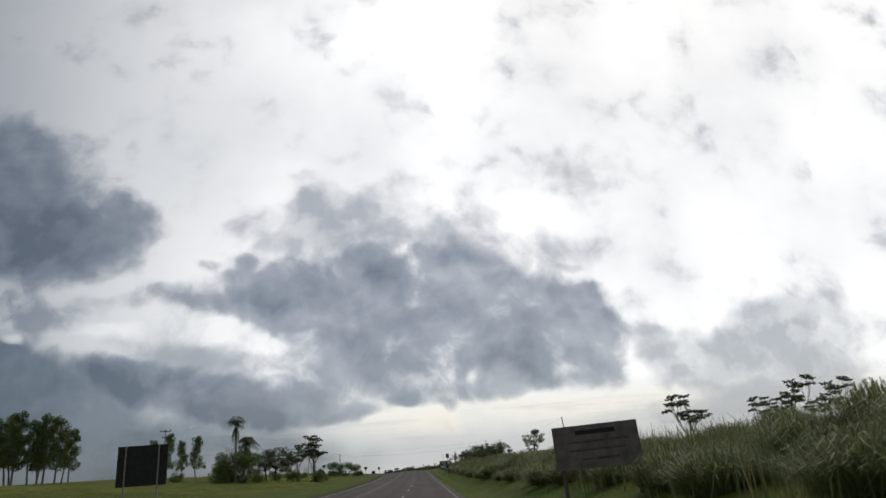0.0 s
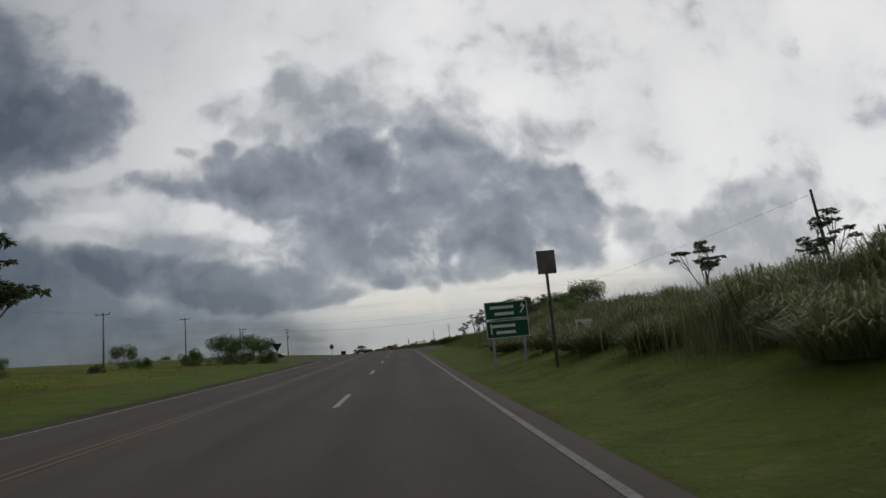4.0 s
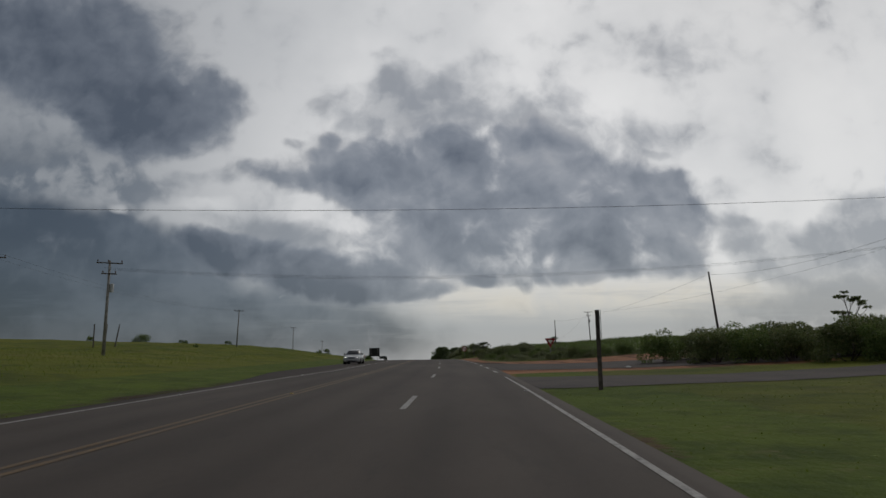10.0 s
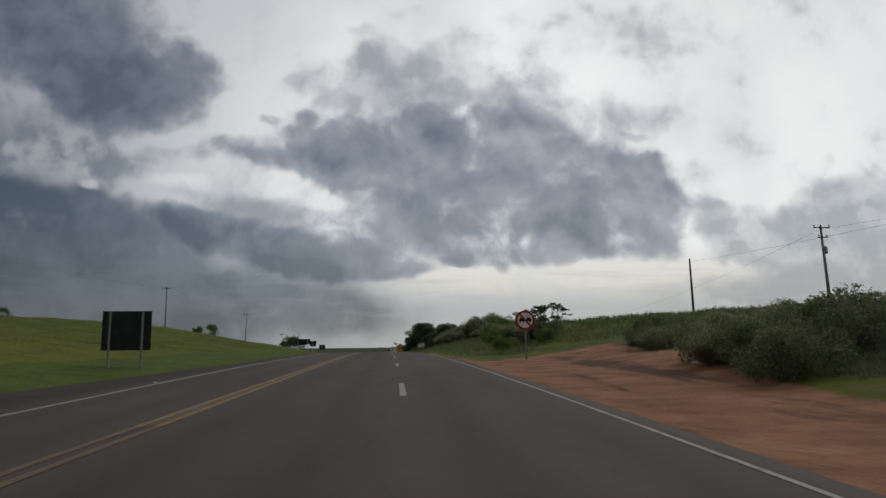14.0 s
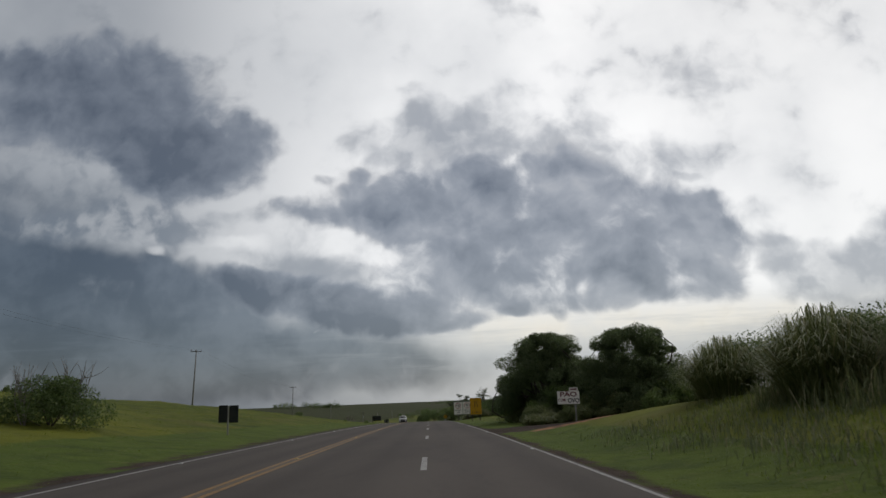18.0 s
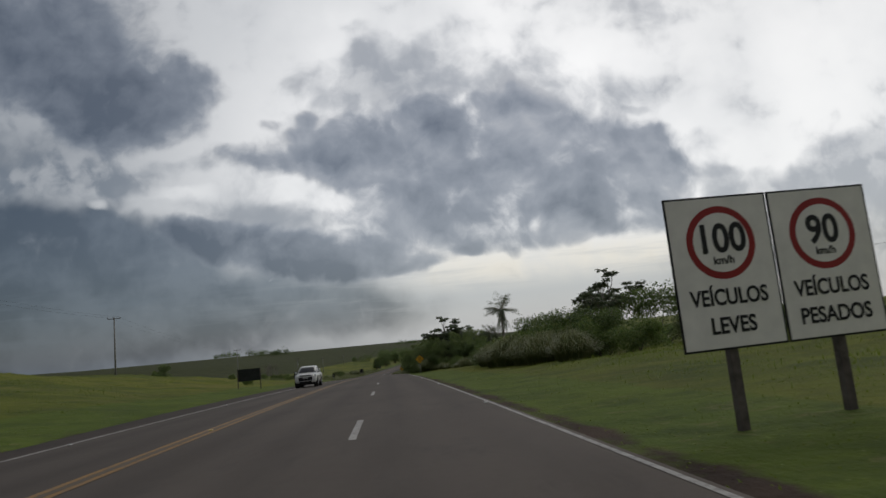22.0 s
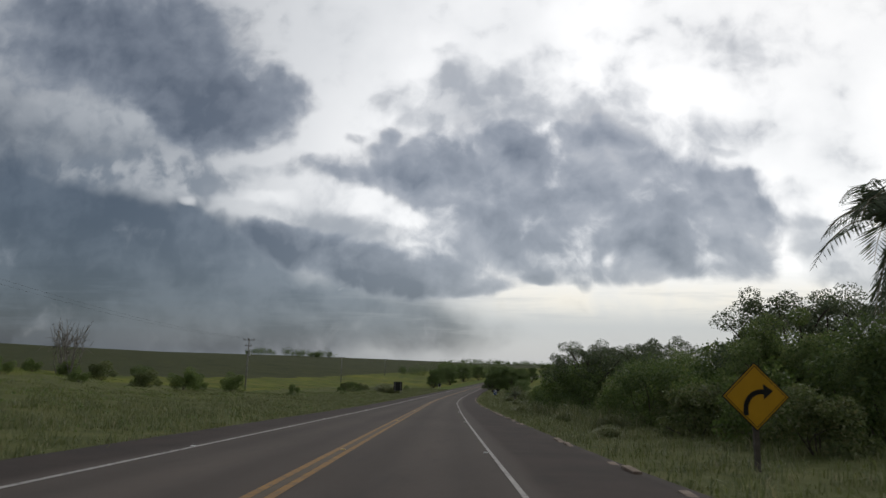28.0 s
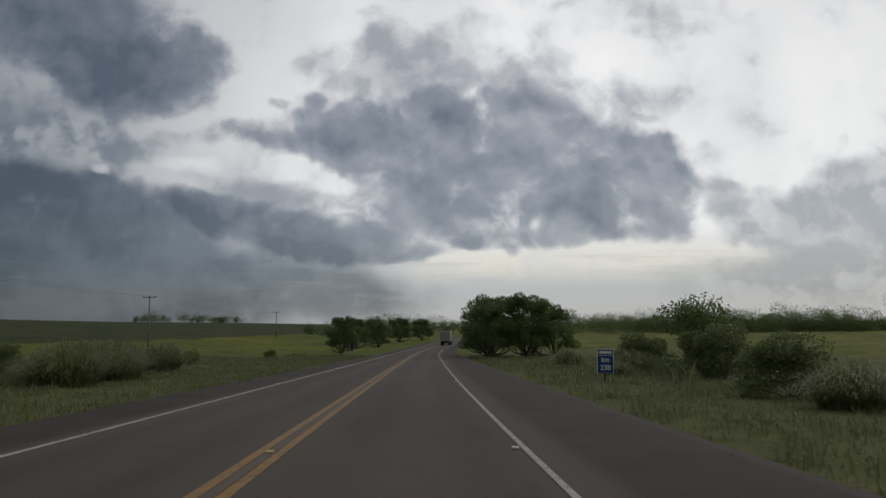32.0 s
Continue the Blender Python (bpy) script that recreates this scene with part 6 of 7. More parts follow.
def yield_sign(s, l, size, z, front=True, turn=0.0):
    t = sign_at("red and white triangular yield sign on a post" if front else "triangular road sign seen from its dark back", s, l, turn)
    d = base_off(s, l)
    h = size * .866
    tri = [(-size / 2, z + d + h / 2), (0, z + d - h / 2), (size / 2, z + d + h / 2)]
    poly(t, "panel", tri, S_RED if front else DARK_BACK, 0, .012)
    if front:
        c = z + d + h / 6
        poly(t, "white_field", [(x * .46, c + (q - c) * .46) for x, q in tri], S_WHITE, -.006, .005)
    posts(t, (0,), z + d + h * .3, CONCRETE, .05, True, .07)


yield_sign(345.5, 16.2, 1.2, 1.95)
yield_sign(190, -9.4, 1.15, 1.9, False)
yield_sign(222, -24.4, 1.3, 3.3, False)
t = sign_at("octagonal stop sign seen from its dark back", 246.5, -8.1, 48)
d = base_off(246.5, -8.1)
poly(t, "panel", ring_pts(.55, 8, math.pi / 8, 0, 1.75 + d), DARK_BACK, 0, .012)
posts(t, (0,), 2.2 + d, STEEL, .035, True, -.04)
t = sign_at("dark octagonal sign seen edge-on beside the slip road", 292, 9.6, 78)
d = base_off(292, 9.6)
poly(t, "panel", ring_pts(.52, 8, math.pi / 8, 0, 1.95 + d), DARK_BACK, 0, .015)
for z in (1.7, 2.2):
    plate(t, "bracket", 0, z + d, .5, .05, STEEL, .04, 0, .03)
posts(t, (0,), 2.45 + d, WOOD, .07, True, .11)

# long white board lettered in dark capitals that can no longer be read
t = sign_at("long narrow white board with dark lettering, on low posts", 273, 11.6, 3)
d = base_off(273, 11.6)
plate(t, "panel", .1, 1.25 + d, 1.7, .24, S_WHITE, 0, 0, .02)
for k, (x, w) in enumerate(((-1.15, .14), (-.78, .5), (-.3, .3), (.1, .34), (.62, .52), (1.05, .22), (1.42, .4))):
    plate(t, "unreadable_lettering", x * .54, 1.25 + d, w * .5, .1, S_BLACK, -.013, 0, .004, 0)
posts(t, (-.5, .7), 1.3 + d, WOOD, .035)

# no overtaking
t = sign_at("round no-overtaking sign, red ring with two black cars", 420, 11.2, 0, -1)
d = base_off(420, 11.2)
z0 = 2.25 + d
poly(t, "rim", ring_pts(.56, 40, 0, 0, z0), S_RED, 0, .012)
poly(t, "white_field", ring_pts(.44, 40, 0, 0, z0), S_WHITE, -.006, .007)
for x in (-.2, .2):
    poly(t, "car_symbol", [(x - .17, z0 - .06), (x + .17, z0 - .06), (x + .17, z0 + .04), (x + .12, z0 + .06), (x + .08, z0 + .15), (x - .1, z0 + .15), (x - .13, z0 + .05), (x - .17, z0 + .03)], S_BLACK, -.010, .005)
    for w in (-.09, .09):
        poly(t, "wheel_symbol", ring_pts(.045, 12, 0, x + w, z0 - .09), S_BLACK, -.011, .005)
plate(t, "bar", 0, z0, .1, .98, S_RED, -.013, -42, .006, 0)
posts(t, (0,), z0 + .3, CONCRETE, .05, True, .07)

# hand-painted snack board
t = sign_at("hand-painted white snack board with red and black letters", 538.3, 13.0, 0, 1)
d = base_off(538.3, 13.0)
plate(t, "panel", 0, 1.72 + d, 1.45, .82, S_WHITE, 0, 0, .02)
words(t, "PÃO", .0, 1.92 + d, .42, S_MAROON, -.014, "", 1.35)
words(t, "COM", -.44, 1.56 + d, .26, S_MAROON, -.014, "", .8)
words(t, "OVO", .32, 1.52 + d, .38, S_BLACK, -.014, "", .9)
plate(t, "top_panel", .36, 2.25 + d, .56, .22, S_WHITE, 0, 0, .02)
plate(t, "unreadable_lettering", .36, 2.25 + d, .42, .09, S_MAROON, -.013, 0, .004, 0)
posts(t, (.45,), 1.8 + d, CONCRETE, .045, True, .06)

# lane ends ahead
t = sign_at("yellow lane-narrowing warning panel on two wooden posts", 589.5, 10.5, 3)
d = base_off(589.5, 10.5)
zc = 1.9 + d
plate(t, "panel", 0, zc, 1.62, 2.25, S_BLACK, 0, 0, .02, .02)
plate(t, "yellow_field", 0, zc + .27, 1.56, 1.65, S_YELLOW, -.008, 0, .012)
plate(t, "yellow_field", 0, zc - .83, 1.56, .54, S_YELLOW, -.008, 0, .012)
for a, b in (((-.72, 0), (0, .78)), ((0, .78), (.72, 0)), ((.72, 0), (0, -.78)), ((0, -.78), (-.72, 0))):
    mx, mz = (a[0] + b[0]) / 2, (a[1] + b[1]) / 2
    plate(t, "diamond_line", mx, zc + .27 + mz, .022, math.hypot(b[0] - a[0], b[1] - a[1]), S_BLACK, -.016, math.degrees(math.atan2(b[0] - a[0], b[1] - a[1])), .004, 0)


def merge_symbol(t, x, z, k):
    plate(t, "lane_symbol", x - .13 * k, z, .11 * k, .84 * k, S_BLACK, -.017, 0, .004, 0)
    poly(t, "lane_symbol", [(x + a * k, z + b * k) for a, b in ((.04, .42), (.15, .42), (.15, .12), (.29, -.1), (.29, -.42), (.18, -.42), (.18, -.12), (.04, .1))], S_BLACK, -.019, .004)


merge_symbol(t, 0, zc + .3, 1.0)
words(t, "A 100 m", 0, zc - .84, .34, S_BLACK, -.017, "", 1.0)
posts(t, (-.55, .55), 2.6 + d, WOOD, .06)

# speed limits
t = sign_at("white double speed limit panel with red rings", 617.8, 10.2, 3, -1)
d = base_off(617.8, 10.2)
zc = 2.1 + d
for x, num, low in ((-.81, "100", "LEVES"), (.81, "90", "PESADOS")):
    plate(t, "panel", x, zc, 1.60, 2.2, S_BLACK, 0, 0, .02, .01)
    plate(t, "white_field", x, zc, 1.54, 2.14, S_WHITE, -.008, 0, .012)
    poly(t, "ring", ring_pts(.53, 40, 0, x, zc + .42), S_RED, -.017, .004)
    poly(t, "white_disc", ring_pts(.43, 40, 0, x, zc + .42), S_WHITE, -.021, .005)
    words(t, num, x, zc + .46, .58, S_BLACK, -.025, "", .9)
    words(t, "km/h", x, zc + .16, .16, S_BLACK, -.025)
    words(t, "VEÍCULOS", x, zc - .37, .32, S_BLACK, -.019, "", .82)
    words(t, low, x, zc - .77, .32, S_BLACK, -.019, "", .86)
posts(t, (-.85, .85), 2.8 + d, WOOD, .065)


def diamond(s, l, z, kind, label):
    t = sign_at(label, s, l)
    d = base_off(s, l)
    plate(t, "panel", 0, z + d, 1.0, 1.0, S_BLACK, 0, 45, .014, .01)
    plate(t, "yellow_field", 0, z + d, .955, .955, S_YELLOW, -.007, 45, .008)
    plate(t, "border_line", 0, z + d, .90, .90, S_BLACK, -.009, 45, .006, 0)
    plate(t, "yellow_field", 0, z + d, .87, .87, S_YELLOW, -.012, 45, .006, 0)
    if kind == "merge":
        merge_symbol(t, 0, z + d, .88)
    else:
        pts = []
        arc = [(-.22 + .34 * (1 - math.cos(a)), -.36 + .1 + .36 * math.sin(a)) for a in np.linspace(0, math.pi / 2, 9)]
        for (x0, z0_), (x1, z1_) in zip([(-.22, -.36)] + arc, arc + [(.2, .10)]):
            plate(t, "curve_arrow", (x0 + x1) / 2, z + d + (z0_ + z1_) / 2, .10, math.hypot(x1 - x0, z1_ - z0_) + .05, S_BLACK, -.018, math.degrees(math.atan2(x1 - x0, z1_ - z0_)), .004, 0)
        poly(t, "arrow_head", [(.16, z + d + .26), (.16, z + d - .06), (.36, z + d + .12)], S_BLACK, -.021, .004)
    posts(t, (0,), z + d + .3, CONCRETE if kind == "merge" else WOOD, .05, True, .07)


diamond(717, 9.7, 2.1, "merge", "yellow diamond lane-narrowing sign on a pale post")
diamond(801, 8.7, 1.35, "curve", "yellow diamond sign with a black right-curve arrow")

# kilometre marker
t = sign_at("small blue kilometre marker with white figures, slightly tilted", 931.8, 9.0, 0, 2)
d = base_off(931.8, 9.0) - .29

plate(t, "panel", 0, .92 + d, .65, .92, S_WHITE, 0, 0, .014)
plate(t, "blue_field", 0, .80 + d, .61, .66, S_BLUE, -.006, 0, .008)
plate(t, "blue_field", 0, 1.255 + d, .61, .21, S_BLUE, -.006, 0, .008)
plate(t, "unreadable_lettering", 0, 1.255 + d, .5, .10, S_WHITE, -.012, 0, .004, 0)
words(t, "km", 0, .97 + d, .26, S_WHITE, -.012)
words(t, "238", 0, .66 + d, .28, S_WHITE, -.012)
posts(t, (0,), .9 + d, WOOD, .04)

# fence posts on the pasture and a wire fence line along the thicket
for k, (s, l) in enumerate(((367, -45.2), (369, -44.6), (371, -44.0))):
    x, y, z = spot(s, l)
    bm = bmesh.new()
    cyl(bm, (0, 0, -.4), (.3 * (k - 1) + .25, 0, 3.5), .10, .08, 8)
    tagged(part("fence_post", bm, WOOD), "tall dark wooden fence post leaning in the pasture", "fence post", "fence posts in the pasture").matrix_basis = pose(x, y, z)

# broken kerb along the paved shoulder
kerb = thing("kerb", "broken pale concrete kerb along the paved shoulder", "kerb", kind="structure")
bm = bmesh.new()
box(bm, 0, 0, .03, .16, .94, .26, .03)
kerb_me = bpy.data.meshes.new("kerb_stone")
bm.to_mesh(kerb_me)
bm.free()
kr = random.Random(4)
for k in range(130):
    s = 782 + k
    gap = kr.random()
    if gap < (.6 if s > 840 else .4):
        continue
    x, y, z = road(s, 5.55 + kr.uniform(-.04, .06), -.145 + kr.uniform(-.05, .04))
    put("kerb_stone", kerb_me, KERB, kerb, "", pose(x, y, z, kr.uniform(-3, 3), kr.uniform(-6, 6), heading(s) + kr.uniform(-3, 3)))

# litter by the dirt track, and a pale heap by the crossing
LITTER = simple("white_plastic", (.45, .45, .44), (.7, .7, .68), 8, .5)
for s, l, k in ((404, 13.8, .22), (409, 17, .2), (412, 21, .28), (347, 17.8, .2), (239, 12.2, .15), (312, 15.5, .2), (246, 14, .16), (552, 14, .18)):
    x, y, z = spot(s, l)
    bm = bmesh.new()
    bmesh.ops.create_icosphere(bm, subdivisions=2, radius=k)
    for v in bm.verts:
        v.co *= 1 + .35 * noise.noise(v.co * 4 + Vector((s, l, 0)))
        v.co.z = max(v.co.z * .45, -.03)
    tagged(part("litter", bm, LITTER, None, "", True), "crumpled white plastic bag lying on the ground", "litter", "scattered litter").matrix_basis = pose(x, y, z, 0, 0, s * 31)
x, y, z = spot(266, -31.7)
bm = bmesh.new()
bmesh.ops.create_icosphere(bm, subdivisions=3, radius=1.9)
for v in bm.verts:
    v.co *= 1 + .25 * noise.noise(v.co * .8)
    v.co.z = max(v.co.z * .95, -.1)
tagged(part("earth_heap", bm, simple("pale_heap", (.20, .19, .17), (.34, .32, .29), 2, .95, 0, .8), None, "", True), "pale rounded heap of rubble on the grass", "heap").matrix_basis = pose(x, y, z)

# white sheet hung on stakes in the hedge
t = sign_at("torn white sheet hung between two stakes in the hedge", 296.5, 33, 10, 0, "sheet", "white_sheet")
poly(t, "sheet", [(-.5, 2.9), (-.42, 2.1), (.42, 1.9), (.5, 2.85), (.15, 2.72)], S_WHITE, 0, .015)
posts(t, (-.52, .53), 3.0, WOOD, .03)

# ---- vehicles ----
GLASS = Mat("tinted_glass", .06, 0, .6).color((.012, .014, .016)).m
TYRE = simple("tyre_rubber", (.012, .012, .012), (.022, .022, .022), 20, .9)
RIM = simple("alloy_rim", (.38, .38, .39), (.5, .5, .51), 10, .35, .8)
TRIM = simple("black_plastic", (.010, .010, .011), (.022, .022, .023), 15, .6)
CHROME = simple("chrome", (.5, .5, .5), (.6, .6, .6), 10, .15, 1.0)
LAMP_GLASS = Mat("lamp_glass", .1, 0, .6).color((.55, .56, .58)).m
PLATE = simple("plate", (.45, .45, .45), (.55, .55, .55), 10, .5)
lit = Mat("lit_headlamp", .2)
lit.color((.8, .8, .78))
lit.b.inputs["Emission Color"].default_value = (1, .93, .78, 1)
lit.b.inputs["Emission Strength"].default_value = 3.0
LIT = lit.m


def car_paint(name, c, metal=.0):
    m = Mat(name, .28, metal, .5)
    m.color(m.ramp(m.noise(1.2, 4), (.3, tuple(v * .9 for v in c)), (.7, c)))
    m.b.inputs["Coat Weight"].default_value = .6
    return m.m


def loft(bm, sections):
    """Skins rings of points (equal counts), capped at both ends."""
    rows = [[bm.verts.new(p) for p in ring] for ring in sections]
    n = len(rows[0])
    for a, b in zip(rows, rows[1:]):
        for i in range(n):
            bm.faces.new((a[i], a[(i + 1) % n], b[(i + 1) % n], b[i]))
    bm.faces.new(rows[0][::-1]), bm.faces.new(rows[-1])
    bmesh.ops.recalc_face_normals(bm, faces=bm.faces)


def hull_ring(y, w, lo, hi, tuck=.08):
    h = hi - lo
    right = [(w * .86, y, lo), (w * .97, y, lo + h * .14), (w, y, lo + h * .42), (w * .985, y, lo + h * .72), (w - tuck, y, hi - .015), (w * .62, y, hi + .012), (w * .25, y, hi + .022)]
    return right + [(-x, q, z) for x, q, z in right[::-1]]


def cabin_ring(y, wb, wt, lo, hi):
    right = [(wb, y, lo), (wb * .6 + wt * .4, y, lo + (hi - lo) * .4), (wt * 1.0, y, hi - .05), (wt * .88, y, hi - .008), (wt * .45, y, hi + .012)]
    return right + [(-x, q, z) for x, q, z in right[::-1]]


def vehicle(label, paint_mat_, hull, cabin, roof, wheels, r, width, front, lamps, grille, category="car", name="car", lit_lamps=True, rims=RIM):
    """hull: rows (y, half width, low, high) from nose to tail; cabin: rows (y, base half width, top half width, low, high)."""
    t = thing(name, label, category)
    bm = bmesh.new()
    loft(bm, [hull_ring(*h) for h in hull])
    bmesh.ops.bevel(bm, geom=[e for e in bm.edges if e.is_manifold and e.calc_face_angle(0) > .6], offset=.02, segments=2, affect="EDGES")
    body = part("body", bm, paint_mat_, t, "", True)
    bm = bmesh.new()
    loft(bm, [cabin_ring(*c) for c in cabin])
    part("cabin", bm, paint_mat_, t, "", True)
    rows_ = np.array(cabin)

    def skin(y, v):
        """Half width and height of the cabin's side at y, v up from the waist."""
        wb, wt_, lo, hi = (np.interp(y, rows_[:, 0], rows_[:, k]) for k in (1, 2, 3, 4))
        return np.interp(v, [0, .4, 1], [wb, wb * .6 + wt_ * .4, wt_]), lo + (hi - .05 - lo) * v

    def pane(name_, points, n, m):
        bm_ = bmesh.new()
        vs = [bm_.verts.new(p) for p in points]
        for i in range(n - 1):
            for j in range(m - 1):
                bm_.faces.new((vs[i * m + j], vs[i * m + j + 1], vs[(i + 1) * m + j + 1], vs[(i + 1) * m + j]))
        bmesh.ops.recalc_face_normals(bm_, faces=bm_.faces)
        bmesh.ops.solidify(bm_, geom=bm_.faces, thickness=.006)
        part(name_, bm_, GLASS, t, "dark tinted glass", True)

    for name_, i, j, out in (("windscreen", 0, 1, -1), ("rear_window", len(cabin) - 1, len(cabin) - 2, 1)):
        pts = []
        for v in np.linspace(.08, .94, 5):
            for u in np.linspace(-1, 1, 9):
                edge = []
                for c, k in ((cabin[i], .90), (cabin[j], .84)):
                    x = u * c[2] * k
                    edge.append((x, c[0], float(np.interp(abs(x), [c[2] * .45, c[2] * .88, c[2]], [c[4] + .012, c[4] - .008, c[4] - .05]))))
                p = Vector(edge[0]).lerp(Vector(edge[1]), float(v))
                d = Vector((0, cabin[j][0] - cabin[i][0], cabin[j][4] - cabin[i][4])).normalized()
                pts.append(p + Vector((0, out * d.z, out * -d.y if out > 0 else d.y)) * .016)
        pane(name_, pts, 5, 9)
    mid_y, last = cabin[2][0], len(cabin) - 2
    for sg in (1, -1):
        for y0, y1 in ((cabin[0][0] + .45 * (cabin[1][0] - cabin[0][0]), mid_y - .04), (mid_y + .05, cabin[last][0] + .45 * (cabin[last + 1][0] - cabin[last][0]))):
            pts = []
            for y in np.linspace(y0, y1, 8):
                for v in np.linspace(.10, .90, 5):
                    x, z = skin(y, v)
                    pts.append((sg * (x + .012), y, z))
            pane("side_window", pts, 8, 5)
        c = cabin[0]
        bm = bmesh.new()
        box(bm, sg * (c[1] + .13), c[0] + .42, c[3] + .12, .20, .11, .15, .04)
        part("mirror", bm, paint_mat_, t, "", True)
        for y in (cabin[1][0] + .75, cabin[1][0] + 1.6):
            bm = bmesh.new()
            box(bm, sg * (width + .003), y, hull[3][3] - .20, .03, .17, .03, .008)
            part("door_handle", bm, paint_mat_, t)
            bm = bmesh.new()
            box(bm, sg * (width - .008), y + .18, (hull[3][2] + hull[3][3]) / 2, .03, .012, (hull[3][3] - hull[3][2]) * .8)
            part("door_seam", bm, TRIM, t)
    for y in wheels:
        for sg in (1, -1):
            bm = bmesh.new()
            cyl(bm, (sg * (width - .30), y, r + .01), (sg * (width + .008), y, r + .01), r + .075, r + .075, 28)
            part("wheel_arch", bm, TRIM, t)
            bm = bmesh.new()
            cyl(bm, (sg * (width - .22), y, r), (sg * (width + .004), y, r), r, r, 28)
            cyl(bm, (sg * (width + .0), y, r), (sg * (width + .02), y, r), r, r * .93, 28)
            wh = part("wheel", bm, TYRE, t)
            bm = bmesh.new()
            cyl(bm, (sg * (width + .012), y, r), (sg * (width + .024), y, r), r * .66, r * .62, 24)
            rim = part("rim", bm, TRIM, wh)
            bm = bmesh.new()
            for k in range(5):
                a = k * 2 * math.pi / 5
                box(bm, sg * (width + .03), y + math.cos(a) * r * .33, r + math.sin(a) * r * .33, .02, r * .6, r * .17, .01, Matrix.Rotation(a, 4, "X"))
            cyl(bm, (sg * (width + .02), y, r), (sg * (width + .04), y, r), r * .16, r * .13, 12)
            part("spokes", bm, rims, wh)
    for sg in (1, -1):
        x, y, z, w, h = lamps
        bm = bmesh.new()
        box(bm, sg * x, y, z, w, .22, h, .05)
        hl = part("headlight", bm, LAMP_GLASS, t, "", True)
        bm = bmesh.new()
        cyl(bm, (sg * (x - .04), y - .125, z), (sg * (x - .04), y - .06, z), h * .33, h * .33, 14)
        part("bulb", bm, LIT if lit_lamps else LAMP_GLASS, hl)
        bm = bmesh.new()
        cyl(bm, (sg * x * 1.02, front - .012, grille[3]), (sg * x * 1.02, front + .08, grille[3]), .065, .06, 14)
        part("fog_light", bm, LAMP_GLASS, t)
        bm = bmesh.new()
        yb = hull[-1][0]
        box(bm, sg * (width - .14), yb - .03, hull[-1][3] - .16, .22, .12, .2, .03)
        part("tail_light", bm, S_RED, t)
    gw, gh, gz, fz = grille
    bm = bmesh.new()
    box(bm, 0, front + .015, gz, gw, .09, gh, .03)
    part("grille", bm, TRIM, t)
    bm = bmesh.new()
    box(bm, 0, front - .033, gz, gw * .96, .015, .03, .006)
    part("grille_bar", bm, CHROME, t)
    bm = bmesh.new()
    box(bm, 0, front + .035, gz - gh / 2 - .3, gw * 1.15, .12, .18, .05)
    part("air_intake", bm, TRIM, t)
    bm = bmesh.new()
    box(bm, 0, front - .035, gz - gh / 2 - .14, .42, .02, .13, .004)
    pl = part("number_plate", bm, PLATE, t)
    bm = bmesh.new()
    box(bm, 0, front - .047, gz - gh / 2 - .14, .32, .004, .055)
    part("plate_bar", bm, TRIM, pl)
    bm = bmesh.new()
    box(bm, 0, (hull[0][0] + hull[-1][0]) / 2, r * .75, width * 1.7, (hull[-1][0] - hull[0][0]) * .86, .16, .03)
    part("underbody", bm, TRIM, t)
    return t


def sedan(label, mat_, k=1.0, tail=True):
    """A saloon 4.5 m long, nose towards -y."""
    hull = [(-2.24, .52, .36, .58), (-2.20, .70, .26, .66), (-2.02, .82, .21, .74), (-1.55, .86, .19, .83), (-.95, .865, .19, .93), (.1, .87, .19, .96), (1.3, .865, .19, .98), (1.85, .85, .20, .99 if tail else .96),
            (2.12, .80, .26, .97), (2.24, .66, .36, .90)]
    cabin = [(-1.02, .78, .76, .90, .93), (-.30, .80, .61, .92, 1.40), (.45, .80, .62, .93, 1.46), (1.05, .79, .60, .94, 1.42), (1.72, .74, .70, .95, .99)]
    return vehicle(label, mat_, hull, cabin, ((-.28, 1.02), .60, 1.432), (-1.38, 1.28), .315, .868, -2.23, (.62, -2.06, .66, .36, .17), (.66, .13, .62, .36))


def put_car(ob, s, l, turn=0.0, lift=0.0):
    x, y, z = road(s, l, lift)
    g = -math.degrees(math.atan(float(np.interp(s, RS, RG))))
    ob.matrix_basis = pose(x, y, z, -g, 0, heading(s) + turn)
    return ob


SILVER, BEIGE_GREY = car_paint("silver_paint", (.38, .39, .40), .5), car_paint("grey_beige_paint", (.20, .19, .175), .5)
WHITE_CAR, BLACK_CAR = car_paint("white_paint", (.62, .62, .60)), car_paint("black_paint", (.012, .012, .014))
put_car(sedan("grey-beige saloon car with lamps lit, driving on the far lane", BEIGE_GREY), 236.2, -1.8)
put_car(sedan("silver saloon car with lamps lit on the far lane", SILVER), 339.9, -5.1)


def on_land(ob, s, l, turn):
    x, y, z = spot(s, l, .10)
    ob.matrix_basis = pose(x, y, z, 0, 0, heading(s) + turn)


on_land(sedan("white small car waiting on the side road", WHITE_CAR), 243, -19.8, 22)
on_land(sedan("black saloon car parked on the grass verge", BLACK_CAR), 259, -21.5, 75)


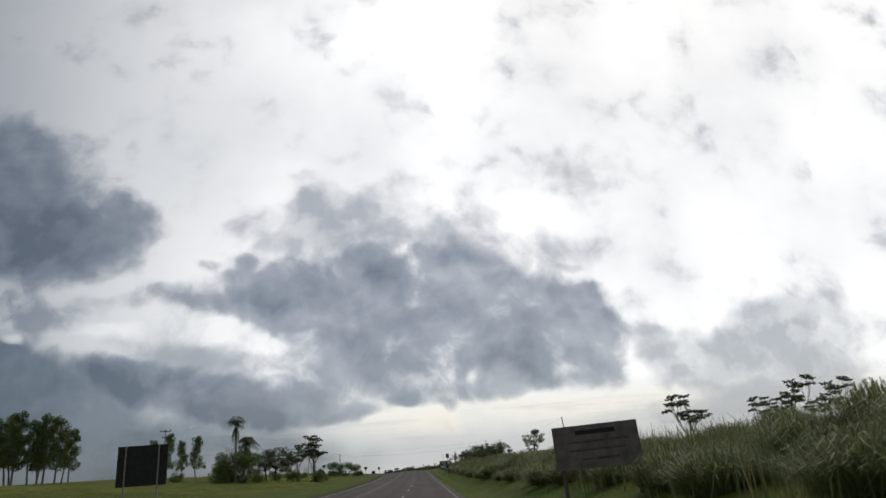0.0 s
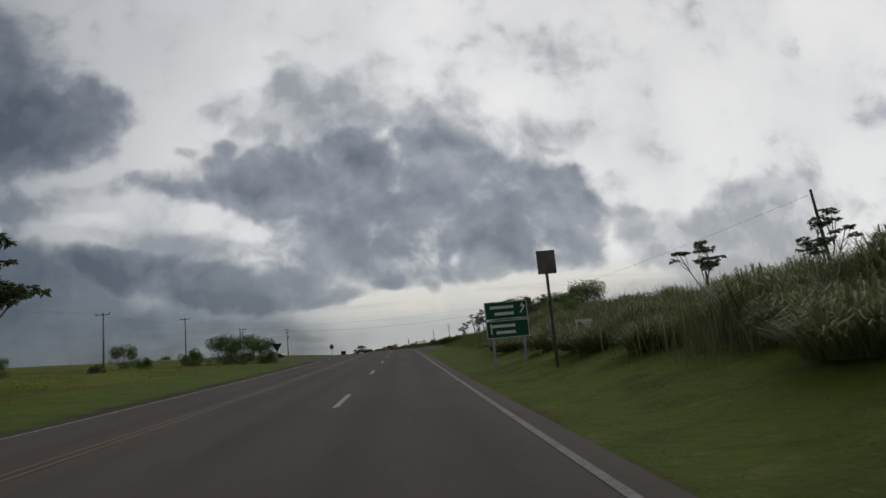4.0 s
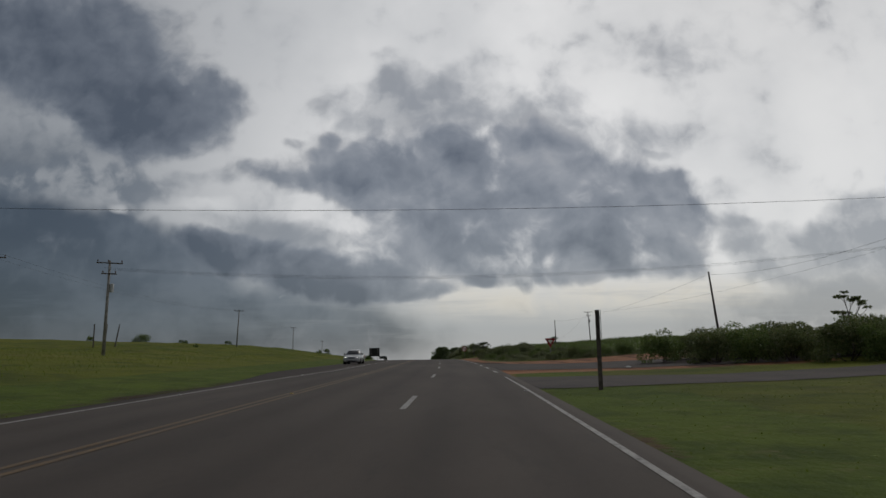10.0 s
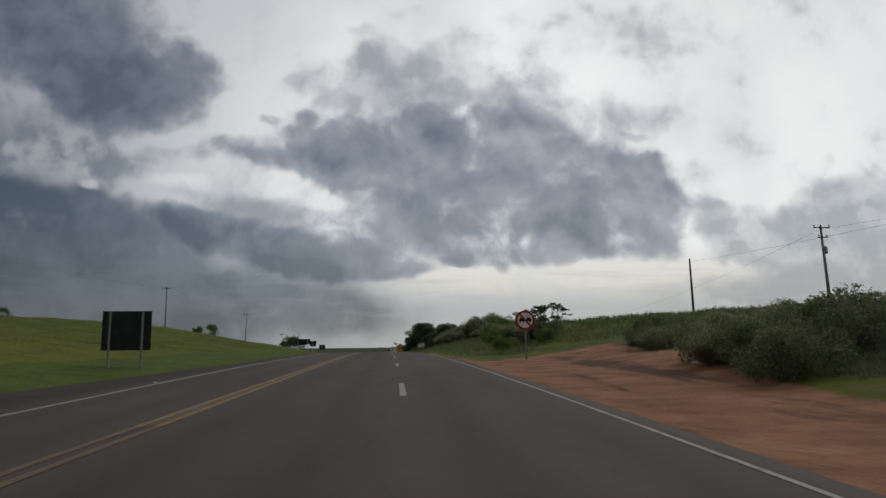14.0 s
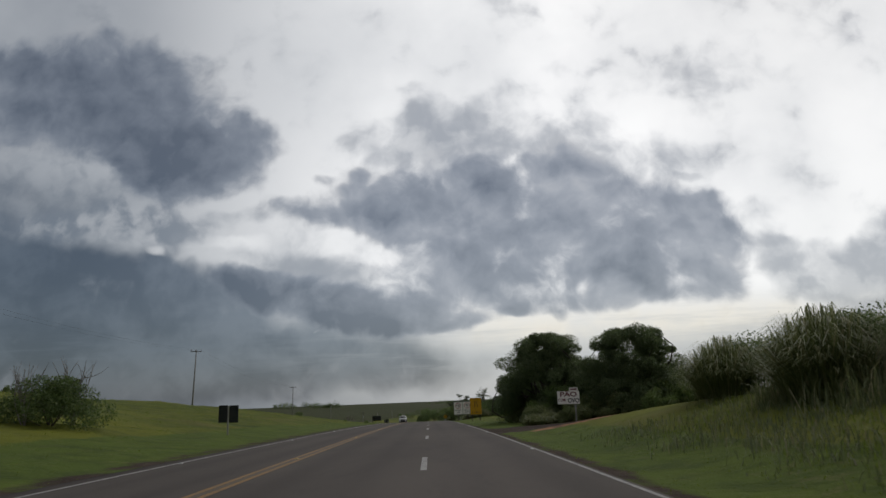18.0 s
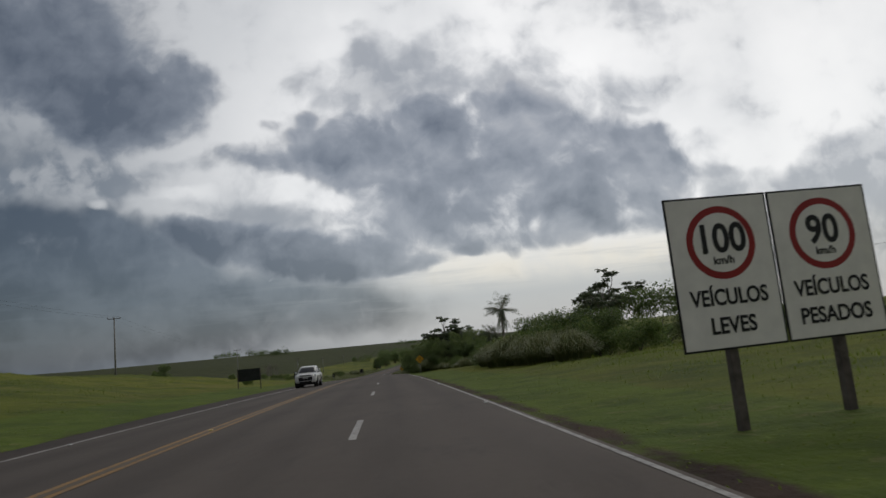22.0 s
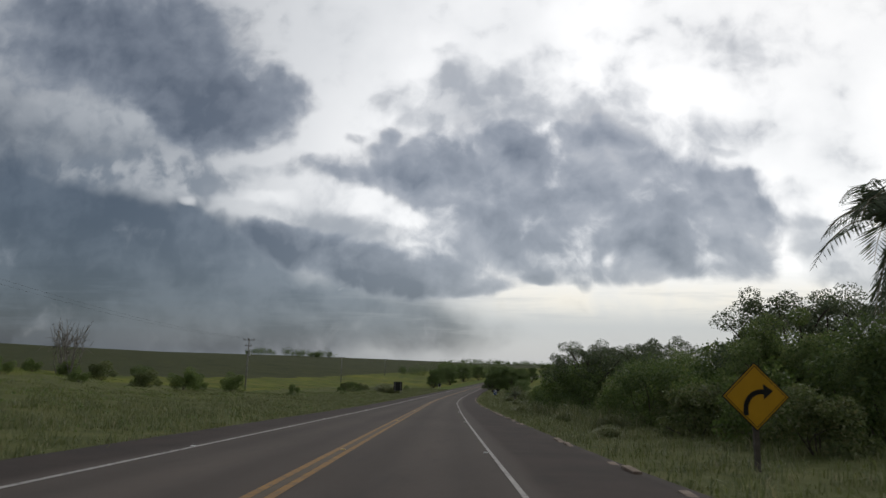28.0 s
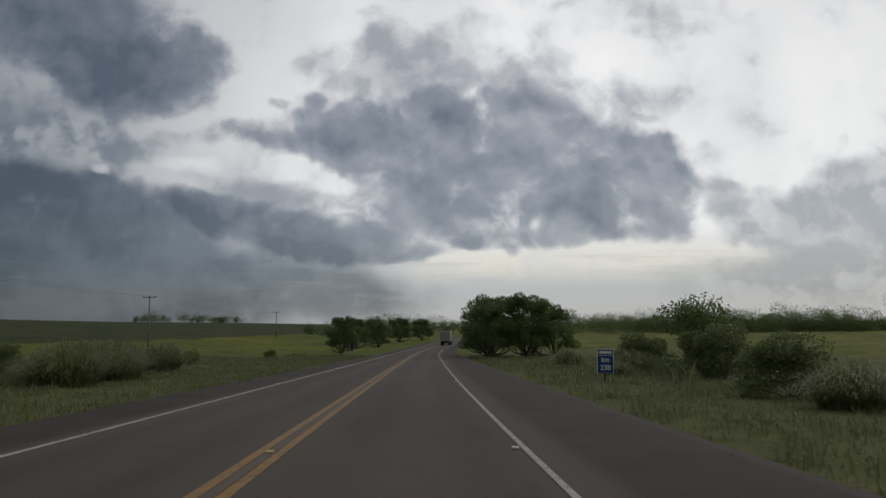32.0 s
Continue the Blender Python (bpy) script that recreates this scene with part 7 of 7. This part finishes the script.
def pickup(label):
    hull = [(-2.66, .58, .52, .86), (-2.62, .80, .42, .98), (-2.42, .89, .38, 1.06), (-1.9, .92, .36, 1.12), (-1.15, .925, .36, 1.16), (.2, .93, .36, 1.17), (1.2, .93, .36, 1.17), (2.0, .925, .38, 1.18), (2.55, .91, .42, 1.18), (2.64, .86, .5, 1.14)]
    cabin = [(-1.2, .84, .82, 1.12, 1.16), (-.45, .86, .68, 1.14, 1.70), (.15, .86, .69, 1.15, 1.77), (.75, .86, .68, 1.15, 1.75), (1.05, .84, .74, 1.15, 1.2)]
    t = vehicle(label, WHITE_CAR, hull, cabin, ((-.43, .78), .67, 1.742), (-1.72, 1.40), .385, .928, -2.65, (.70, -2.46, .93, .36, .22), (.95, .10, .97, .58), "pickup truck", "pickup_truck")
    bm = bmesh.new()
    box(bm, 0, -2.61, .76, 1.15, .14, .2, .06)
    part("lower_grille", bm, TRIM, t)
    bm = bmesh.new()
    box(bm, 0, -2.58, .44, 1.0, .22, .15, .05)
    part("skid_bumper", bm, TRIM, t)
    for sg in (1, -1):
        bm = bmesh.new()
        cyl(bm, (sg * .93, -1.15, .40), (sg * .93, .9, .40), .05, .05, 8)
        part("side_step", bm, TRIM, t)
        bm = bmesh.new()
        box(bm, sg * .82, 1.1, 1.32, .07, .5, .34, .05)
        part("sail_panel", bm, WHITE_CAR, t)
    bm = bmesh.new()
    box(bm, 0, 1.85, 1.175, 1.55, 1.35, .05, .01)
    part("bed_cover", bm, TRIM, t)
    return t


put_car(pickup("white crew-cab pickup truck with lamps lit on the far lane"), 668.4, -2.35)


def lorry(label):
    """A lorry seen from behind: cab, box body, wheels."""
    t = thing("lorry", label, "truck")
    bm = bmesh.new()
    box(bm, 0, -1.0, 2.25, 2.4, 6.2, 2.5, .06)
    part("cargo_box", bm, paint("lorry_box", (.30, .29, .27)), t)
    bm = bmesh.new()
    box(bm, 0, 3.1, 1.75, 2.3, 1.8, 2.2, .18)
    part("cab", bm, car_paint("lorry_red", (.22, .03, .02)), t)
    bm = bmesh.new()
    box(bm, 0, .0, .82, 1.1, 7.6, .28, .03)
    part("chassis", bm, TRIM, t)
    bm = bmesh.new()
    box(bm, 0, -4.12, .62, 2.3, .08, .14, .02)
    part("rear_bumper", bm, TRIM, t)
    for sg in (1, -1):
        for y in (-2.9, -1.8, 3.0):
            bm = bmesh.new()
            cyl(bm, (sg * .75, y, .5), (sg * 1.17, y, .5), .5, .5, 22)
            part("wheel", bm, TYRE, t)
        bm = bmesh.new()
        box(bm, sg * .95, -4.17, .85, .3, .06, .12, .02)
        part("tail_light", bm, S_RED, t)
    return t


put_car(lorry("distant lorry with a pale box body on the bend"), 1075, 1.7)
